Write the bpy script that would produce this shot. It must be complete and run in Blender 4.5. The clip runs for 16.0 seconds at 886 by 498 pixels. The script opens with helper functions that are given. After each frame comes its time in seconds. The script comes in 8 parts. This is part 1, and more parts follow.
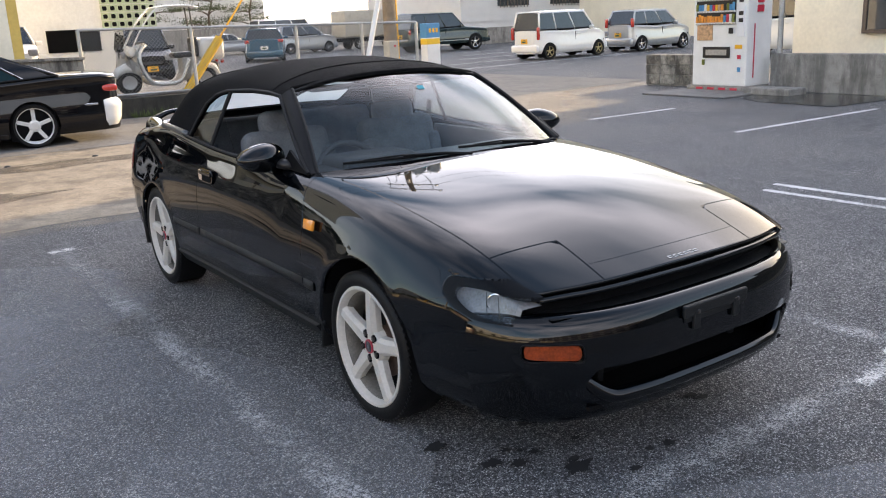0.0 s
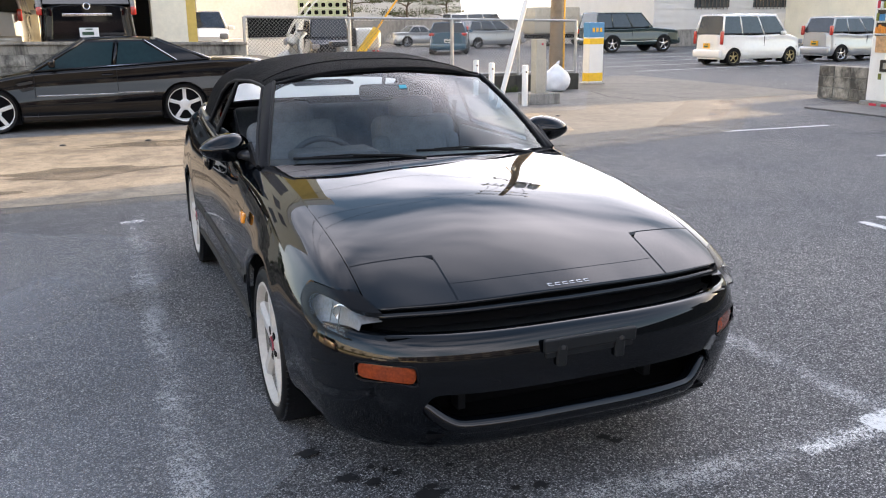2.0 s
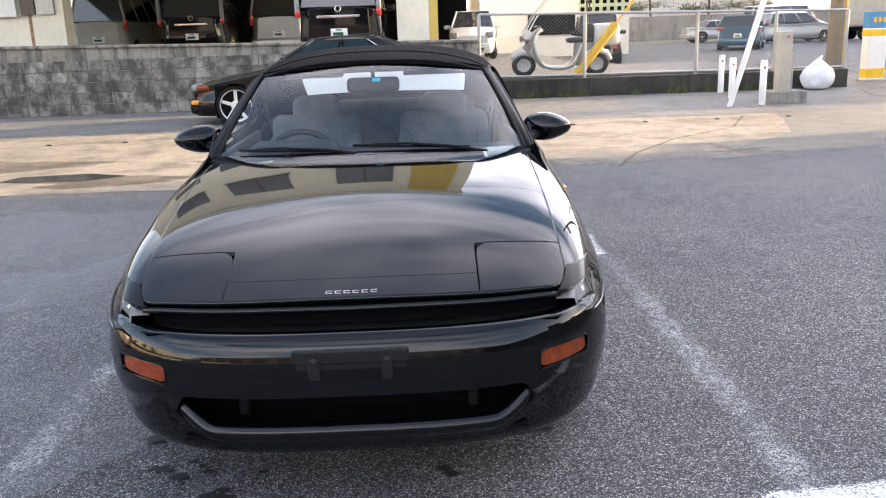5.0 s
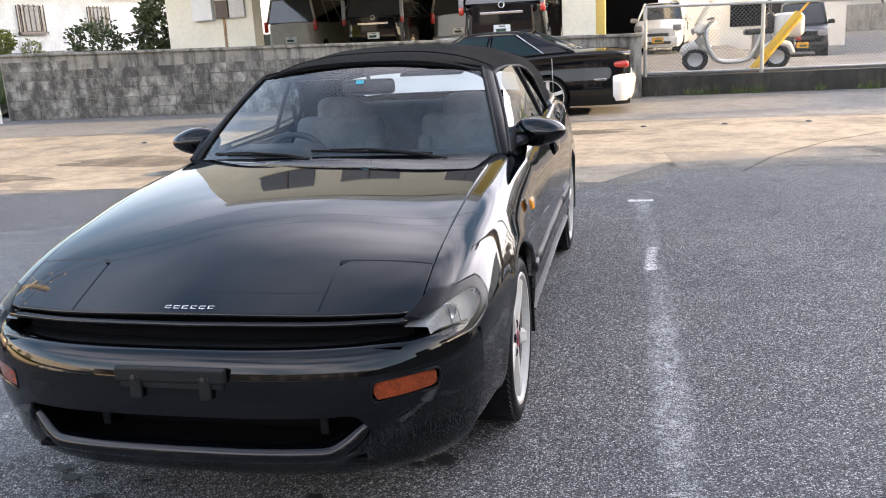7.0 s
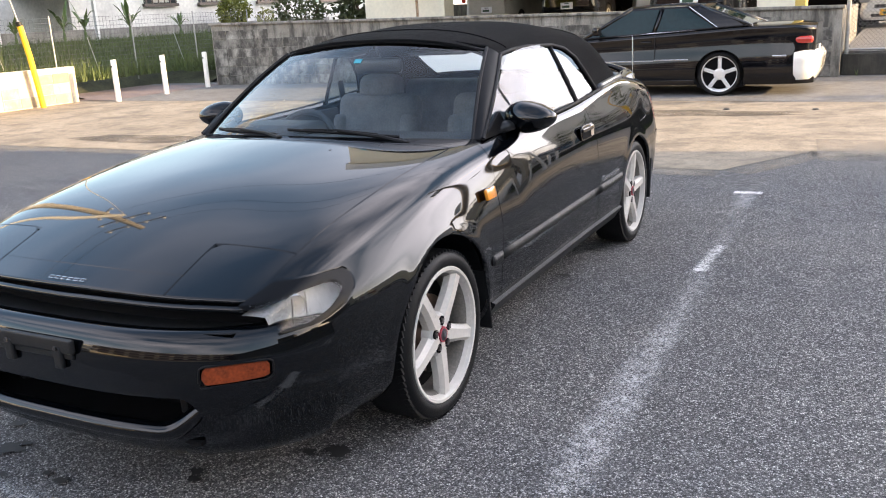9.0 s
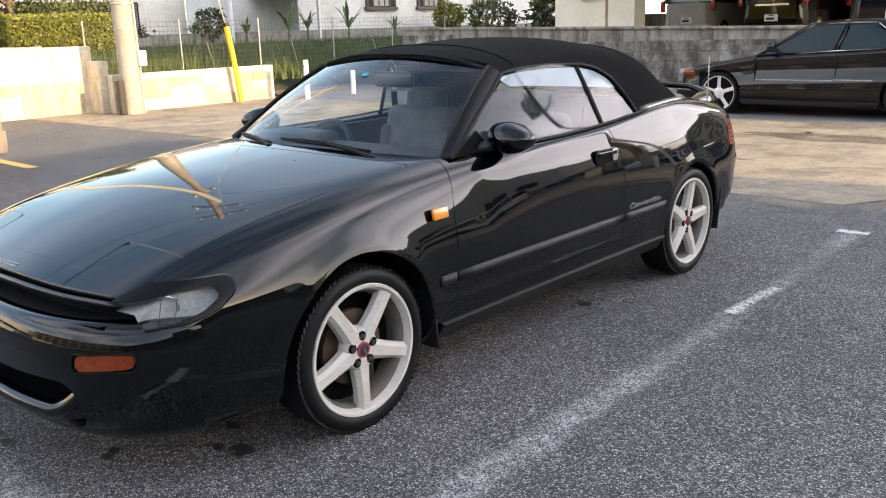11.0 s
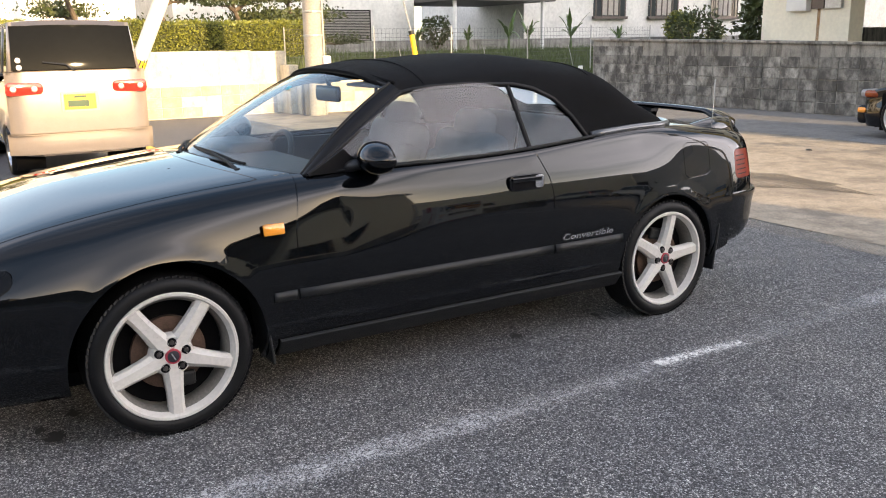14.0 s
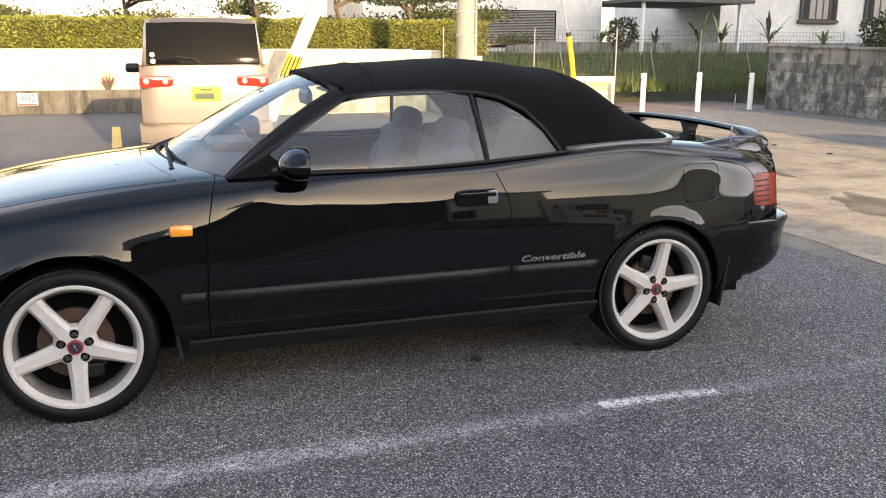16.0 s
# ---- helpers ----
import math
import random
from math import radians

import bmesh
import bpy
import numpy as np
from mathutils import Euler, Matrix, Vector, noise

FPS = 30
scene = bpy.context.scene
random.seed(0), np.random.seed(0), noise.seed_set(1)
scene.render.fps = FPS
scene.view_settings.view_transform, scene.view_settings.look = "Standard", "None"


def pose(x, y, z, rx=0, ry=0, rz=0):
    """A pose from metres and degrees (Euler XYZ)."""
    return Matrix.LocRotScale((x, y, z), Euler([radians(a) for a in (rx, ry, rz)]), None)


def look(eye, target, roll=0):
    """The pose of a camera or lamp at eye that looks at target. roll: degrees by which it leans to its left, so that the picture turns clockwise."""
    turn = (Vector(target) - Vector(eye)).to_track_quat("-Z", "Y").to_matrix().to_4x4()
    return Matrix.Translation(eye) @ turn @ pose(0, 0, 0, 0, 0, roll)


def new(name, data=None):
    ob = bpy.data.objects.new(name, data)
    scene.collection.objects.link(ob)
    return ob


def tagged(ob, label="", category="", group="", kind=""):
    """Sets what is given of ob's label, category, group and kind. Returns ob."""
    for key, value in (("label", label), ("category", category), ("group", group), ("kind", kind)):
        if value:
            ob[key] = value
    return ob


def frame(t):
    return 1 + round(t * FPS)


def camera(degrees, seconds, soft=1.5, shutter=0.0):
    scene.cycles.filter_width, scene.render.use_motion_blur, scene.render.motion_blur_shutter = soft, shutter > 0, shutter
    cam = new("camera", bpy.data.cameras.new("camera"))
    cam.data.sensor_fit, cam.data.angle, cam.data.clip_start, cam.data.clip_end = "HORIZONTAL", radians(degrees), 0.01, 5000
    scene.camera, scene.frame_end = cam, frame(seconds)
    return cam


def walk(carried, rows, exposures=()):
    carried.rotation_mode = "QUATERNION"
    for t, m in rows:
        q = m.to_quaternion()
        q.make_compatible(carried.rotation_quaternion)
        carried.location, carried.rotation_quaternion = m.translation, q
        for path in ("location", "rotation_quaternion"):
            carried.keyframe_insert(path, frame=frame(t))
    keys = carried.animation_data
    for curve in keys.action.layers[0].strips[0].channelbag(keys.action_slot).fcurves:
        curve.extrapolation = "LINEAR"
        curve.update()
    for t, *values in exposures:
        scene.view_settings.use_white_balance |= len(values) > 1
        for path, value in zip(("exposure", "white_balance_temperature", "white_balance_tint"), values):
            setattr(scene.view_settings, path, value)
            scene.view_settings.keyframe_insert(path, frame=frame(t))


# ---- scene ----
cam = camera(54.2, 16.0, soft=1.1)
PATH = [
    (0, (-2.38, -4.069, 1.534), (-1.287, -2.475, 1.019), -2.7),
    (0.5, (-2.136, -4.281, 1.544), (-1.105, -2.646, 1.033), -1.4),
    (1, (-1.906, -4.374, 1.512), (-0.968, -2.686, 0.992), -0.6),
    (1.5, (-1.662, -4.406, 1.524), (-0.848, -2.658, 0.993), -0.3),
    (2, (-1.379, -4.468, 1.518), (-0.664, -2.671, 1.007), -0.6),
    (2.5, (-1.108, -4.541, 1.512), (-0.493, -2.705, 1.012), -1.2),
    (3, (-0.832, -4.544, 1.488), (-0.292, -2.689, 0.972), -1.4),
    (3.5, (-0.574, -4.565, 1.491), (-0.163, -2.678, 0.97), -1.5),
    (4, (-0.268, -4.605, 1.494), (-0.023, -2.687, 0.982), -1.4),
    (4.2, (-0.173, -4.602, 1.486), (0.027, -2.678, 0.976), -1.3),
    (6.3, (0.924, -4.409, 1.418), (0.684, -2.484, 0.934), -3.3),
    (6.5, (1.023, -4.357, 1.418), (0.732, -2.439, 0.93), -3.2),
    (7, (1.253, -4.26, 1.418), (0.818, -2.371, 0.928), -3.2),
    (7.5, (1.519, -4.2, 1.428), (0.962, -2.346, 0.927), -2.5),
    (8, (1.719, -4.061, 1.4), (1.058, -2.248, 0.876), -2.3),
    (8.5, (1.939, -3.92, 1.408), (1.178, -2.151, 0.869), -2.9),
    (9, (2.184, -3.802, 1.405), (1.285, -2.096, 0.876), -3.1),
    (9.2, (2.278, -3.747, 1.414), (1.324, -2.07, 0.889), -3.0),
    (11.3, (3.089, -3.118, 1.409), (1.765, -1.703, 0.915), -2.0),
    (11.5, (3.148, -3.042, 1.397), (1.81, -1.639, 0.905), -2.2),
    (12, (3.318, -2.856, 1.41), (1.934, -1.497, 0.923), -2.3),
    (12.5, (3.51, -2.667, 1.413), (2.065, -1.373, 0.926), -1.5),
    (13, (3.671, -2.486, 1.413), (2.16, -1.272, 0.918), -1.2),
    (13.5, (3.772, -2.248, 1.418), (2.192, -1.121, 0.934), -1.2),
    (14, (3.898, -2.006, 1.412), (2.248, -0.976, 0.944), -0.9),
    (14.5, (4.027, -1.765, 1.417), (2.312, -0.855, 0.937), -0.6),
    (15, (4.081, -1.506, 1.404), (2.324, -0.679, 0.925), -0.5),
    (15.5, (4.122, -1.252, 1.422), (2.324, -0.507, 0.961), -0.3),
    (16, (4.199, -0.954, 1.427), (2.359, -0.323, 0.962), 0.2),
]
walk(cam, [(t, look(eye, target, roll)) for t, eye, target, roll in PATH],
     exposures=[(0, 1.58, 6880, 12), (1.5, 1.76, 6880, 12), (2.5, 1.82, 6880, 12), (3.5, 2.02, 6900, 12.5), (7.5, 2.08, 6940, 13), (9, 2.05, 7020, 13), (11.5, 1.82, 7180, 12.5), (13, 1.83, 7220, 12.5), (16, 1.79, 7280, 13)])

# ---- light ----
world = bpy.data.worlds.new("sky")
scene.world = world
world.use_nodes = True
wn = world.node_tree.nodes
wn.clear()
sky = wn.new("ShaderNodeTexSky")
sky.sky_type = "NISHITA"
sky.sun_disc = False
SUN_EL, SUN_AZ = radians(13), radians(80)      # azimuth from +y towards +x
sky.sun_elevation, sky.sun_rotation = SUN_EL, SUN_AZ
sky.air_density, sky.dust_density, sky.ozone_density = 1.0, 1.2, 1.2
tint = wn.new("ShaderNodeHueSaturation")
tint.inputs["Saturation"].default_value = 1.05
# thin cloud added over the sky, which stays out of view
cl_co = wn.new("ShaderNodeTexCoord")
cl_map = wn.new("ShaderNodeMapping")
cl_map.inputs["Scale"].default_value = (1.0, 1.0, 3.2)
cl_noise = wn.new("ShaderNodeTexNoise")
cl_noise.inputs["Scale"].default_value = 1.5
cl_noise.inputs["Detail"].default_value = 3.5
cl_ramp = wn.new("ShaderNodeMapRange")
cl_ramp.inputs["From Min"].default_value, cl_ramp.inputs["From Max"].default_value = 0.38, 0.72
cl_ramp.inputs["To Min"].default_value, cl_ramp.inputs["To Max"].default_value = 0.0, 0.7
cl_mix = wn.new("ShaderNodeMix")
cl_mix.data_type = "RGBA"
bg = wn.new("ShaderNodeBackground")
bg.inputs["Strength"].default_value = 0.145
wout = wn.new("ShaderNodeOutputWorld")
wl = world.node_tree.links
wl.new(sky.outputs[0], tint.inputs["Color"])
wl.new(cl_co.outputs["Generated"], cl_map.inputs[0])
wl.new(cl_map.outputs[0], cl_noise.inputs["Vector"])
wl.new(cl_noise.outputs[0], cl_ramp.inputs["Value"])
# the added cloud is thicker low in the north-east and south-west, and brightened in the north-east to suit the car's
# reflections
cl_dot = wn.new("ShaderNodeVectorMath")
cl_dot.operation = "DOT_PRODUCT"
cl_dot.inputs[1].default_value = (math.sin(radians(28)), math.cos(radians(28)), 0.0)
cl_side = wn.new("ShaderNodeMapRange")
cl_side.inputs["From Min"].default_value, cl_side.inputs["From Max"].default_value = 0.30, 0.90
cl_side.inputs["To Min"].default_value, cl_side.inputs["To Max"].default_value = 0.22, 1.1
cl_mul = wn.new("ShaderNodeMath")
cl_mul.operation = "MULTIPLY"
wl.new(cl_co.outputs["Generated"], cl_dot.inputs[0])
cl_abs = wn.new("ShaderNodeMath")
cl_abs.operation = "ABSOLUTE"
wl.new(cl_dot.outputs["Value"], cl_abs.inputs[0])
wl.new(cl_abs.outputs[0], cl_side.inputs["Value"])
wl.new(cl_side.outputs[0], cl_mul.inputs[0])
wl.new(cl_ramp.outputs[0], cl_mul.inputs[1])
wl.new(cl_mul.outputs[0], cl_mix.inputs["Factor"])
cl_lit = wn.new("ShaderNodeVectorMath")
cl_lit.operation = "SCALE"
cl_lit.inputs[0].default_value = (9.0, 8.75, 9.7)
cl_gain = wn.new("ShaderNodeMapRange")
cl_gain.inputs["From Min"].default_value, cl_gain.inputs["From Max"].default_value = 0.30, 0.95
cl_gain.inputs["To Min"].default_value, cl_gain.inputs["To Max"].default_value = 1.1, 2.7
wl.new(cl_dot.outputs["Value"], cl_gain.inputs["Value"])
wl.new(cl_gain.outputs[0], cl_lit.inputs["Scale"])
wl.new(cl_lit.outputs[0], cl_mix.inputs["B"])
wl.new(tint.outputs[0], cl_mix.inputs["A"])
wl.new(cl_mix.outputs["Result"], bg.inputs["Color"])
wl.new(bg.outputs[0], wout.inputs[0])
sun = new("sun", bpy.data.lights.new("sun", "SUN"))
sun.data.energy, sun.data.angle, sun.data.color = 3.0, radians(0.6), (1.0, 0.76, 0.46)
sun.matrix_world = look((math.sin(SUN_AZ) * math.cos(SUN_EL) * 60, math.cos(SUN_AZ) * math.cos(SUN_EL) * 60, math.sin(SUN_EL) * 60), (0, 0, 0))
scene.view_settings.exposure = 1.65

# ---- materials ----
def node_mat(name):
    m = bpy.data.materials.new(name)
    m.use_nodes = True
    return m, m.node_tree.nodes, m.node_tree.links, m.node_tree.nodes["Principled BSDF"]


def mat(name, col, rough=0.5, metal=0.0, spec=0.5, coat=0.0, vary=0.0, scale=8.0, bump=0.0, bscale=60.0, emit=None, rvary=0.0):
    """A surface with colour and gloss that vary at two scales, and a fine relief."""
    m, n, l, b = node_mat(name)
    b.inputs["Base Color"].default_value = (*col, 1)
    b.inputs["Roughness"].default_value = rough
    b.inputs["Metallic"].default_value = metal
    b.inputs["Specular IOR Level"].default_value = spec
    b.inputs["Coat Weight"].default_value = coat
    b.inputs["Coat Roughness"].default_value = 0.03
    b.inputs["Coat IOR"].default_value = 1.48
    co = n.new("ShaderNodeTexCoord")
    if vary or rvary:
        big, fine, mx, hsv = n.new("ShaderNodeTexNoise"), n.new("ShaderNodeTexNoise"), n.new("ShaderNodeMath"), n.new("ShaderNodeMapRange")
        big.inputs["Scale"].default_value, fine.inputs["Scale"].default_value = scale, scale * 9
        big.inputs["Detail"].default_value = fine.inputs["Detail"].default_value = 5
        mx.operation = "ADD"
        l.new(co.outputs["Object"], big.inputs["Vector"]), l.new(co.outputs["Object"], fine.inputs["Vector"])
        l.new(big.outputs[0], mx.inputs[0]), l.new(fine.outputs[0], mx.inputs[1])
        hsv.inputs["From Min"].default_value, hsv.inputs["From Max"].default_value = 0.7, 1.3
        hsv.inputs["To Min"].default_value, hsv.inputs["To Max"].default_value = 1 - vary, 1 + vary
        l.new(mx.outputs[0], hsv.inputs["Value"])
        mul = n.new("ShaderNodeVectorMath")
        mul.operation = "SCALE"
        mul.inputs[0].default_value = col
        l.new(hsv.outputs[0], mul.inputs["Scale"])
        l.new(mul.outputs[0], b.inputs["Base Color"])
        if rvary:
            rr = n.new("ShaderNodeMapRange")
            rr.inputs["From Min"].default_value, rr.inputs["From Max"].default_value = 0.7, 1.3
            rr.inputs["To Min"].default_value, rr.inputs["To Max"].default_value = max(0.02, rough - rvary), min(1, rough + rvary)
            l.new(mx.outputs[0], rr.inputs["Value"]), l.new(rr.outputs[0], b.inputs["Roughness"])
    if bump:
        bn, bp = n.new("ShaderNodeTexNoise"), n.new("ShaderNodeBump")
        bn.inputs["Scale"].default_value, bn.inputs["Detail"].default_value = bscale, 4
        bp.inputs["Strength"].default_value, bp.inputs["Distance"].default_value = bump, 0.01
        l.new(co.outputs["Object"], bn.inputs["Vector"]), l.new(bn.outputs[0], bp.inputs["Height"]), l.new(bp.outputs[0], b.inputs["Normal"])
    if emit:
        b.inputs["Emission Color"].default_value, b.inputs["Emission Strength"].default_value = (*col, 1), emit
    return m


def glass_mat(name, tint_col, gloss=0.5, ior=1.45):
    """Thin pane: tinted see-through with a Fresnel-driven mirror."""
    m, n, l, b = node_mat(name)
    n.remove(b)
    tr, gl, mx = n.new("ShaderNodeBsdfTransparent"), n.new("ShaderNodeBsdfGlossy"), n.new("ShaderNodeMixShader")
    lw, pw, fr = n.new("ShaderNodeLayerWeight"), n.new("ShaderNodeMath"), n.new("ShaderNodeMapRange")
    lw.inputs["Blend"].default_value = 0.5
    pw.operation, pw.inputs[1].default_value = "POWER", 5
    fr.inputs["To Min"].default_value, fr.inputs["To Max"].default_value = ((ior - 1) / (ior + 1)) ** 2, 1.0
    l.new(lw.outputs["Facing"], pw.inputs[0]), l.new(pw.outputs[0], fr.inputs["Value"])
    tr.inputs[0].default_value = (*tint_col, 1)
    gl.inputs["Roughness"].default_value = 0.02
    l.new(fr.outputs[0], mx.inputs[0]), l.new(tr.outputs[0], mx.inputs[1]), l.new(gl.outputs[0], mx.inputs[2])
    l.new(mx.outputs[0], n["Material Output"].inputs[0])
    return m


def vinyl_mat(name, col, clear):
    """Milky soft window: part of the light goes straight through, the rest is scattered."""
    m, n, l, b = node_mat(name)
    n.remove(b)
    tr, sc, df, m1, m2 = n.new("ShaderNodeBsdfTransparent"), n.new("ShaderNodeBsdfTranslucent"), n.new("ShaderNodeBsdfGlossy"), n.new("ShaderNodeMixShader"), n.new("ShaderNodeMixShader")
    sc.inputs[0].default_value = (*col, 1)
    df.inputs["Roughness"].default_value = 0.15
    m1.inputs[0].default_value, m2.inputs[0].default_value = 1 - clear, 0.06
    l.new(tr.outputs[0], m1.inputs[1]), l.new(sc.outputs[0], m1.inputs[2]), l.new(m1.outputs[0], m2.inputs[1]), l.new(df.outputs[0], m2.inputs[2])
    l.new(m2.outputs[0], n["Material Output"].inputs[0])
    return m


M = {}
M["vinyl"] = vinyl_mat("milky vinyl window", (0.75, 0.77, 0.76), 0.4)
M["paint"] = mat("black green paint", (0.0013, 0.0018, 0.0026), 0.5, 0.0, 0.0, 1.0, vary=0.10, scale=3)
M["trim"] = mat("black trim plastic", (0.009, 0.0095, 0.010), 0.5, spec=0.35, vary=0.2, scale=20, bump=0.15, bscale=400)
# near-black for recesses and undersides; their shade is put into the colour
M["dark"] = mat("black of shaded cavities", (0.0025, 0.0025, 0.003), 0.9, spec=0.15, vary=0.2)
M["rubber"] = mat("tyre rubber", (0.0042, 0.0042, 0.0046), 0.55, spec=0.25, vary=0.25, scale=14, bump=0.12, bscale=160)
M["lampframe"] = mat("smoked lamp frame", (0.004, 0.004, 0.0045), 0.25, spec=0.16, vary=0.1)
M["seal"] = mat("rubber seal", (0.006, 0.006, 0.007), 0.65, spec=0.3, vary=0.1)
M["fabric"] = mat("black soft top canvas", (0.0055, 0.0055, 0.006), 0.95, spec=0.12, vary=0.18, scale=10, bump=0.35, bscale=700)
M["wheel"] = mat("worn white wheel paint", (0.55, 0.52, 0.475), 0.36, vary=0.10, scale=9, rvary=0.1)
M["cap"] = mat("dark hub cap", (0.03, 0.03, 0.035), 0.35, vary=0.1)
M["capred"] = mat("red cap ring", (0.35, 0.03, 0.05), 0.4, vary=0.1)
M["nut"] = mat("wheel nut steel", (0.10, 0.09, 0.085), 0.35, 0.7, vary=0.2, scale=60)
M["disc"] = mat("rusty brake disc", (0.12, 0.075, 0.055), 0.55, 0.6, vary=0.35, scale=30)
M["chrome"] = mat("chrome", (0.75, 0.75, 0.76), 0.12, 1.0, vary=0.05)
M["silver"] = mat("silver badge", (0.45, 0.45, 0.46), 0.25, 0.8, vary=0.05)
M["amber"] = mat("amber lens", (0.21, 0.036, 0.008), 0.12, spec=0.3, vary=0.45, scale=14, coat=0.6)
M["amber2"] = mat("bright amber lens", (0.85, 0.30, 0.03), 0.15, vary=0.1, scale=25, coat=1)
M["redlens"] = mat("red lens", (0.45, 0.03, 0.02), 0.1, vary=0.15, scale=30, coat=1)
M["orlens"] = mat("orange red lens", (0.20, 0.018, 0.005), 0.3, spec=0.2, vary=0.15, scale=30, coat=0.12)
M["reflector"] = mat("lamp reflector", (0.27, 0.27, 0.28), 0.48, 0.25, vary=0.3, scale=16, bump=0.5, bscale=45)
# trim greyed so that its colour carries the sky's sheen
M["moulding"] = mat("moulding greyed for sky sheen", (0.055, 0.057, 0.062), 0.28, vary=0.1, scale=12, coat=0.6)
M["satin"] = mat("satin black pillar", (0.004, 0.004, 0.005), 0.55, spec=0.2, vary=0.15, scale=10)
M["wiper"] = mat("dull black wiper", (0.004, 0.004, 0.0045), 0.6, spec=0.2, vary=0.2, scale=30)
# darker than the wheel: dirt and the recess's shade share one colour
M["barrel"] = mat("wheel barrel grey with dirt and shade", (0.14, 0.128, 0.11), 0.55, vary=0.35, scale=12)
M["clear"] = glass_mat("clear lamp lens", (0.88, 0.90, 0.90), ior=1.5)
M["glass"] = glass_mat("windscreen glass", (0.79, 0.86, 0.87), ior=1.70)
M["sideglass"] = glass_mat("side glass", (0.54, 0.64, 0.71), ior=1.66)
M["seat"] = mat("grey seat cloth", (0.15, 0.158, 0.168), 0.9, spec=0.2, vary=0.2, scale=12, bump=0.3, bscale=300)
M["dash"] = mat("dash plastic", (0.028, 0.031, 0.036), 0.6, vary=0.15, scale=15, bump=0.2, bscale=300)
M["sticker"] = mat("pale blue sticker", (0.045, 0.33, 0.42), 0.5, vary=0.1)
M["white"] = mat("white paint", (0.78, 0.77, 0.74), 0.35, vary=0.06, scale=6)
M["carwhite"] = mat("white car paint", (0.78, 0.77, 0.74), 0.22, coat=1, vary=0.04)
M["carpink"] = mat("pale rose silver paint", (0.30, 0.262, 0.245), 0.3, 0.3, coat=1, vary=0.05)
M["carsilver"] = mat("silver paint", (0.42, 0.43, 0.44), 0.3, 0.5, coat=1, vary=0.05)
M["carblue"] = mat("blue car paint", (0.030, 0.095, 0.16), 0.25, 0.2, coat=1, vary=0.05)
M["cargreen"] = mat("dark green paint", (0.012, 0.03, 0.03), 0.25, coat=1, vary=0.05)
M["carblack"] = mat("black sedan paint", (0.004, 0.004, 0.005), 0.5, spec=0.0, coat=1, vary=0.1)
M["tarp"] = mat("beige truck canvas", (0.45, 0.42, 0.35), 0.85, vary=0.15, scale=4, bump=0.2)
M["plate_y"] = mat("yellow plate", (0.85, 0.43, 0.02), 0.4, vary=0.05)
M["plate_w"] = mat("white plate", (0.75, 0.75, 0.75), 0.4, vary=0.05)
M["ink"] = mat("dark green ink", (0.02, 0.06, 0.03), 0.5, vary=0.1)
M["inkred"] = mat("red print", (0.55, 0.03, 0.06), 0.45, vary=0.1)
M["yellow"] = mat("yellow paint", (0.82, 0.50, 0.03), 0.45, vary=0.12, scale=10)
M["bluesign"] = mat("blue sign", (0.06, 0.24, 0.45), 0.45, vary=0.08)
M["black"] = mat("black plastic", (0.012, 0.012, 0.013), 0.4, vary=0.15)
M["steel"] = mat("galvanised steel", (0.42, 0.42, 0.41), 0.45, 0.7, vary=0.2, scale=20)
M["wire"] = mat("fence wire", (0.20, 0.20, 0.195), 0.5, 0.5, vary=0.2, scale=20)
M["polec"] = mat("concrete pole", (0.34, 0.31, 0.27), 0.85, vary=0.2, scale=3, bump=0.3)
M["wood"] = mat("weathered wood pole", (0.22, 0.17, 0.12), 0.85, vary=0.3, scale=5, bump=0.4)
M["plaster"] = mat("cream plaster", (0.81, 0.75, 0.60), 0.85, vary=0.08, scale=1.5, bump=0.15, bscale=120)
M["plasterw"] = mat("white plaster", (0.74, 0.73, 0.70), 0.85, vary=0.08, scale=1.2, bump=0.15, bscale=120)
M["weathered"] = mat("weathered white wall", (0.66, 0.65, 0.62), 0.9, vary=0.16, scale=0.8, bump=0.15, bscale=90)
M["fieldwire"] = mat("thin grey wire", (0.12, 0.12, 0.115), 0.6, 0.3, vary=0.2)
M["ochre"] = mat("yellow ochre plaster", (0.62, 0.44, 0.12), 0.85, vary=0.1, scale=1.5, bump=0.15)
M["siding"] = mat("grey white siding", (0.62, 0.61, 0.59), 0.6, vary=0.06, scale=2)
M["winframe"] = mat("brown aluminium", (0.10, 0.08, 0.07), 0.4, 0.4, vary=0.1)
M["louvre"] = mat("grey louvre", (0.30, 0.29, 0.27), 0.55, 0.2, vary=0.1)
M["bag"] = mat("white plastic bag", (0.72, 0.74, 0.78), 0.35, vary=0.08, scale=10, bump=0.3, bscale=30)
M["roof"] = mat("dark roof", (0.10, 0.09, 0.085), 0.7, vary=0.2)
M["alloy"] = mat("bright alloy wheel", (0.70, 0.70, 0.69), 0.28, 0.35, vary=0.06)
M["kglass"] = mat("smoked rear glass", (0.006, 0.0065, 0.007), 0.03, spec=0.05, vary=0.2, scale=2)
M["pane"] = mat("window pane", (0.03, 0.035, 0.04), 0.06, spec=0.8, vary=0.2, scale=2)
M["curtain"] = mat("pale curtain", (0.45, 0.42, 0.38), 0.8, vary=0.2)
M["leaf"] = mat("hedge leaf", (0.17, 0.18, 0.028), 0.55, vary=0.45, scale=3)
# leaf green darkened: the shade inside the hedge is in the colour
M["leafcore"] = mat("hedge core with painted shade", (0.05, 0.058, 0.014), 0.8, vary=0.5, scale=9, bump=0.5, bscale=30)
M["leafd"] = mat("dark pine leaf", (0.055, 0.070, 0.020), 0.6, vary=0.45, scale=3)
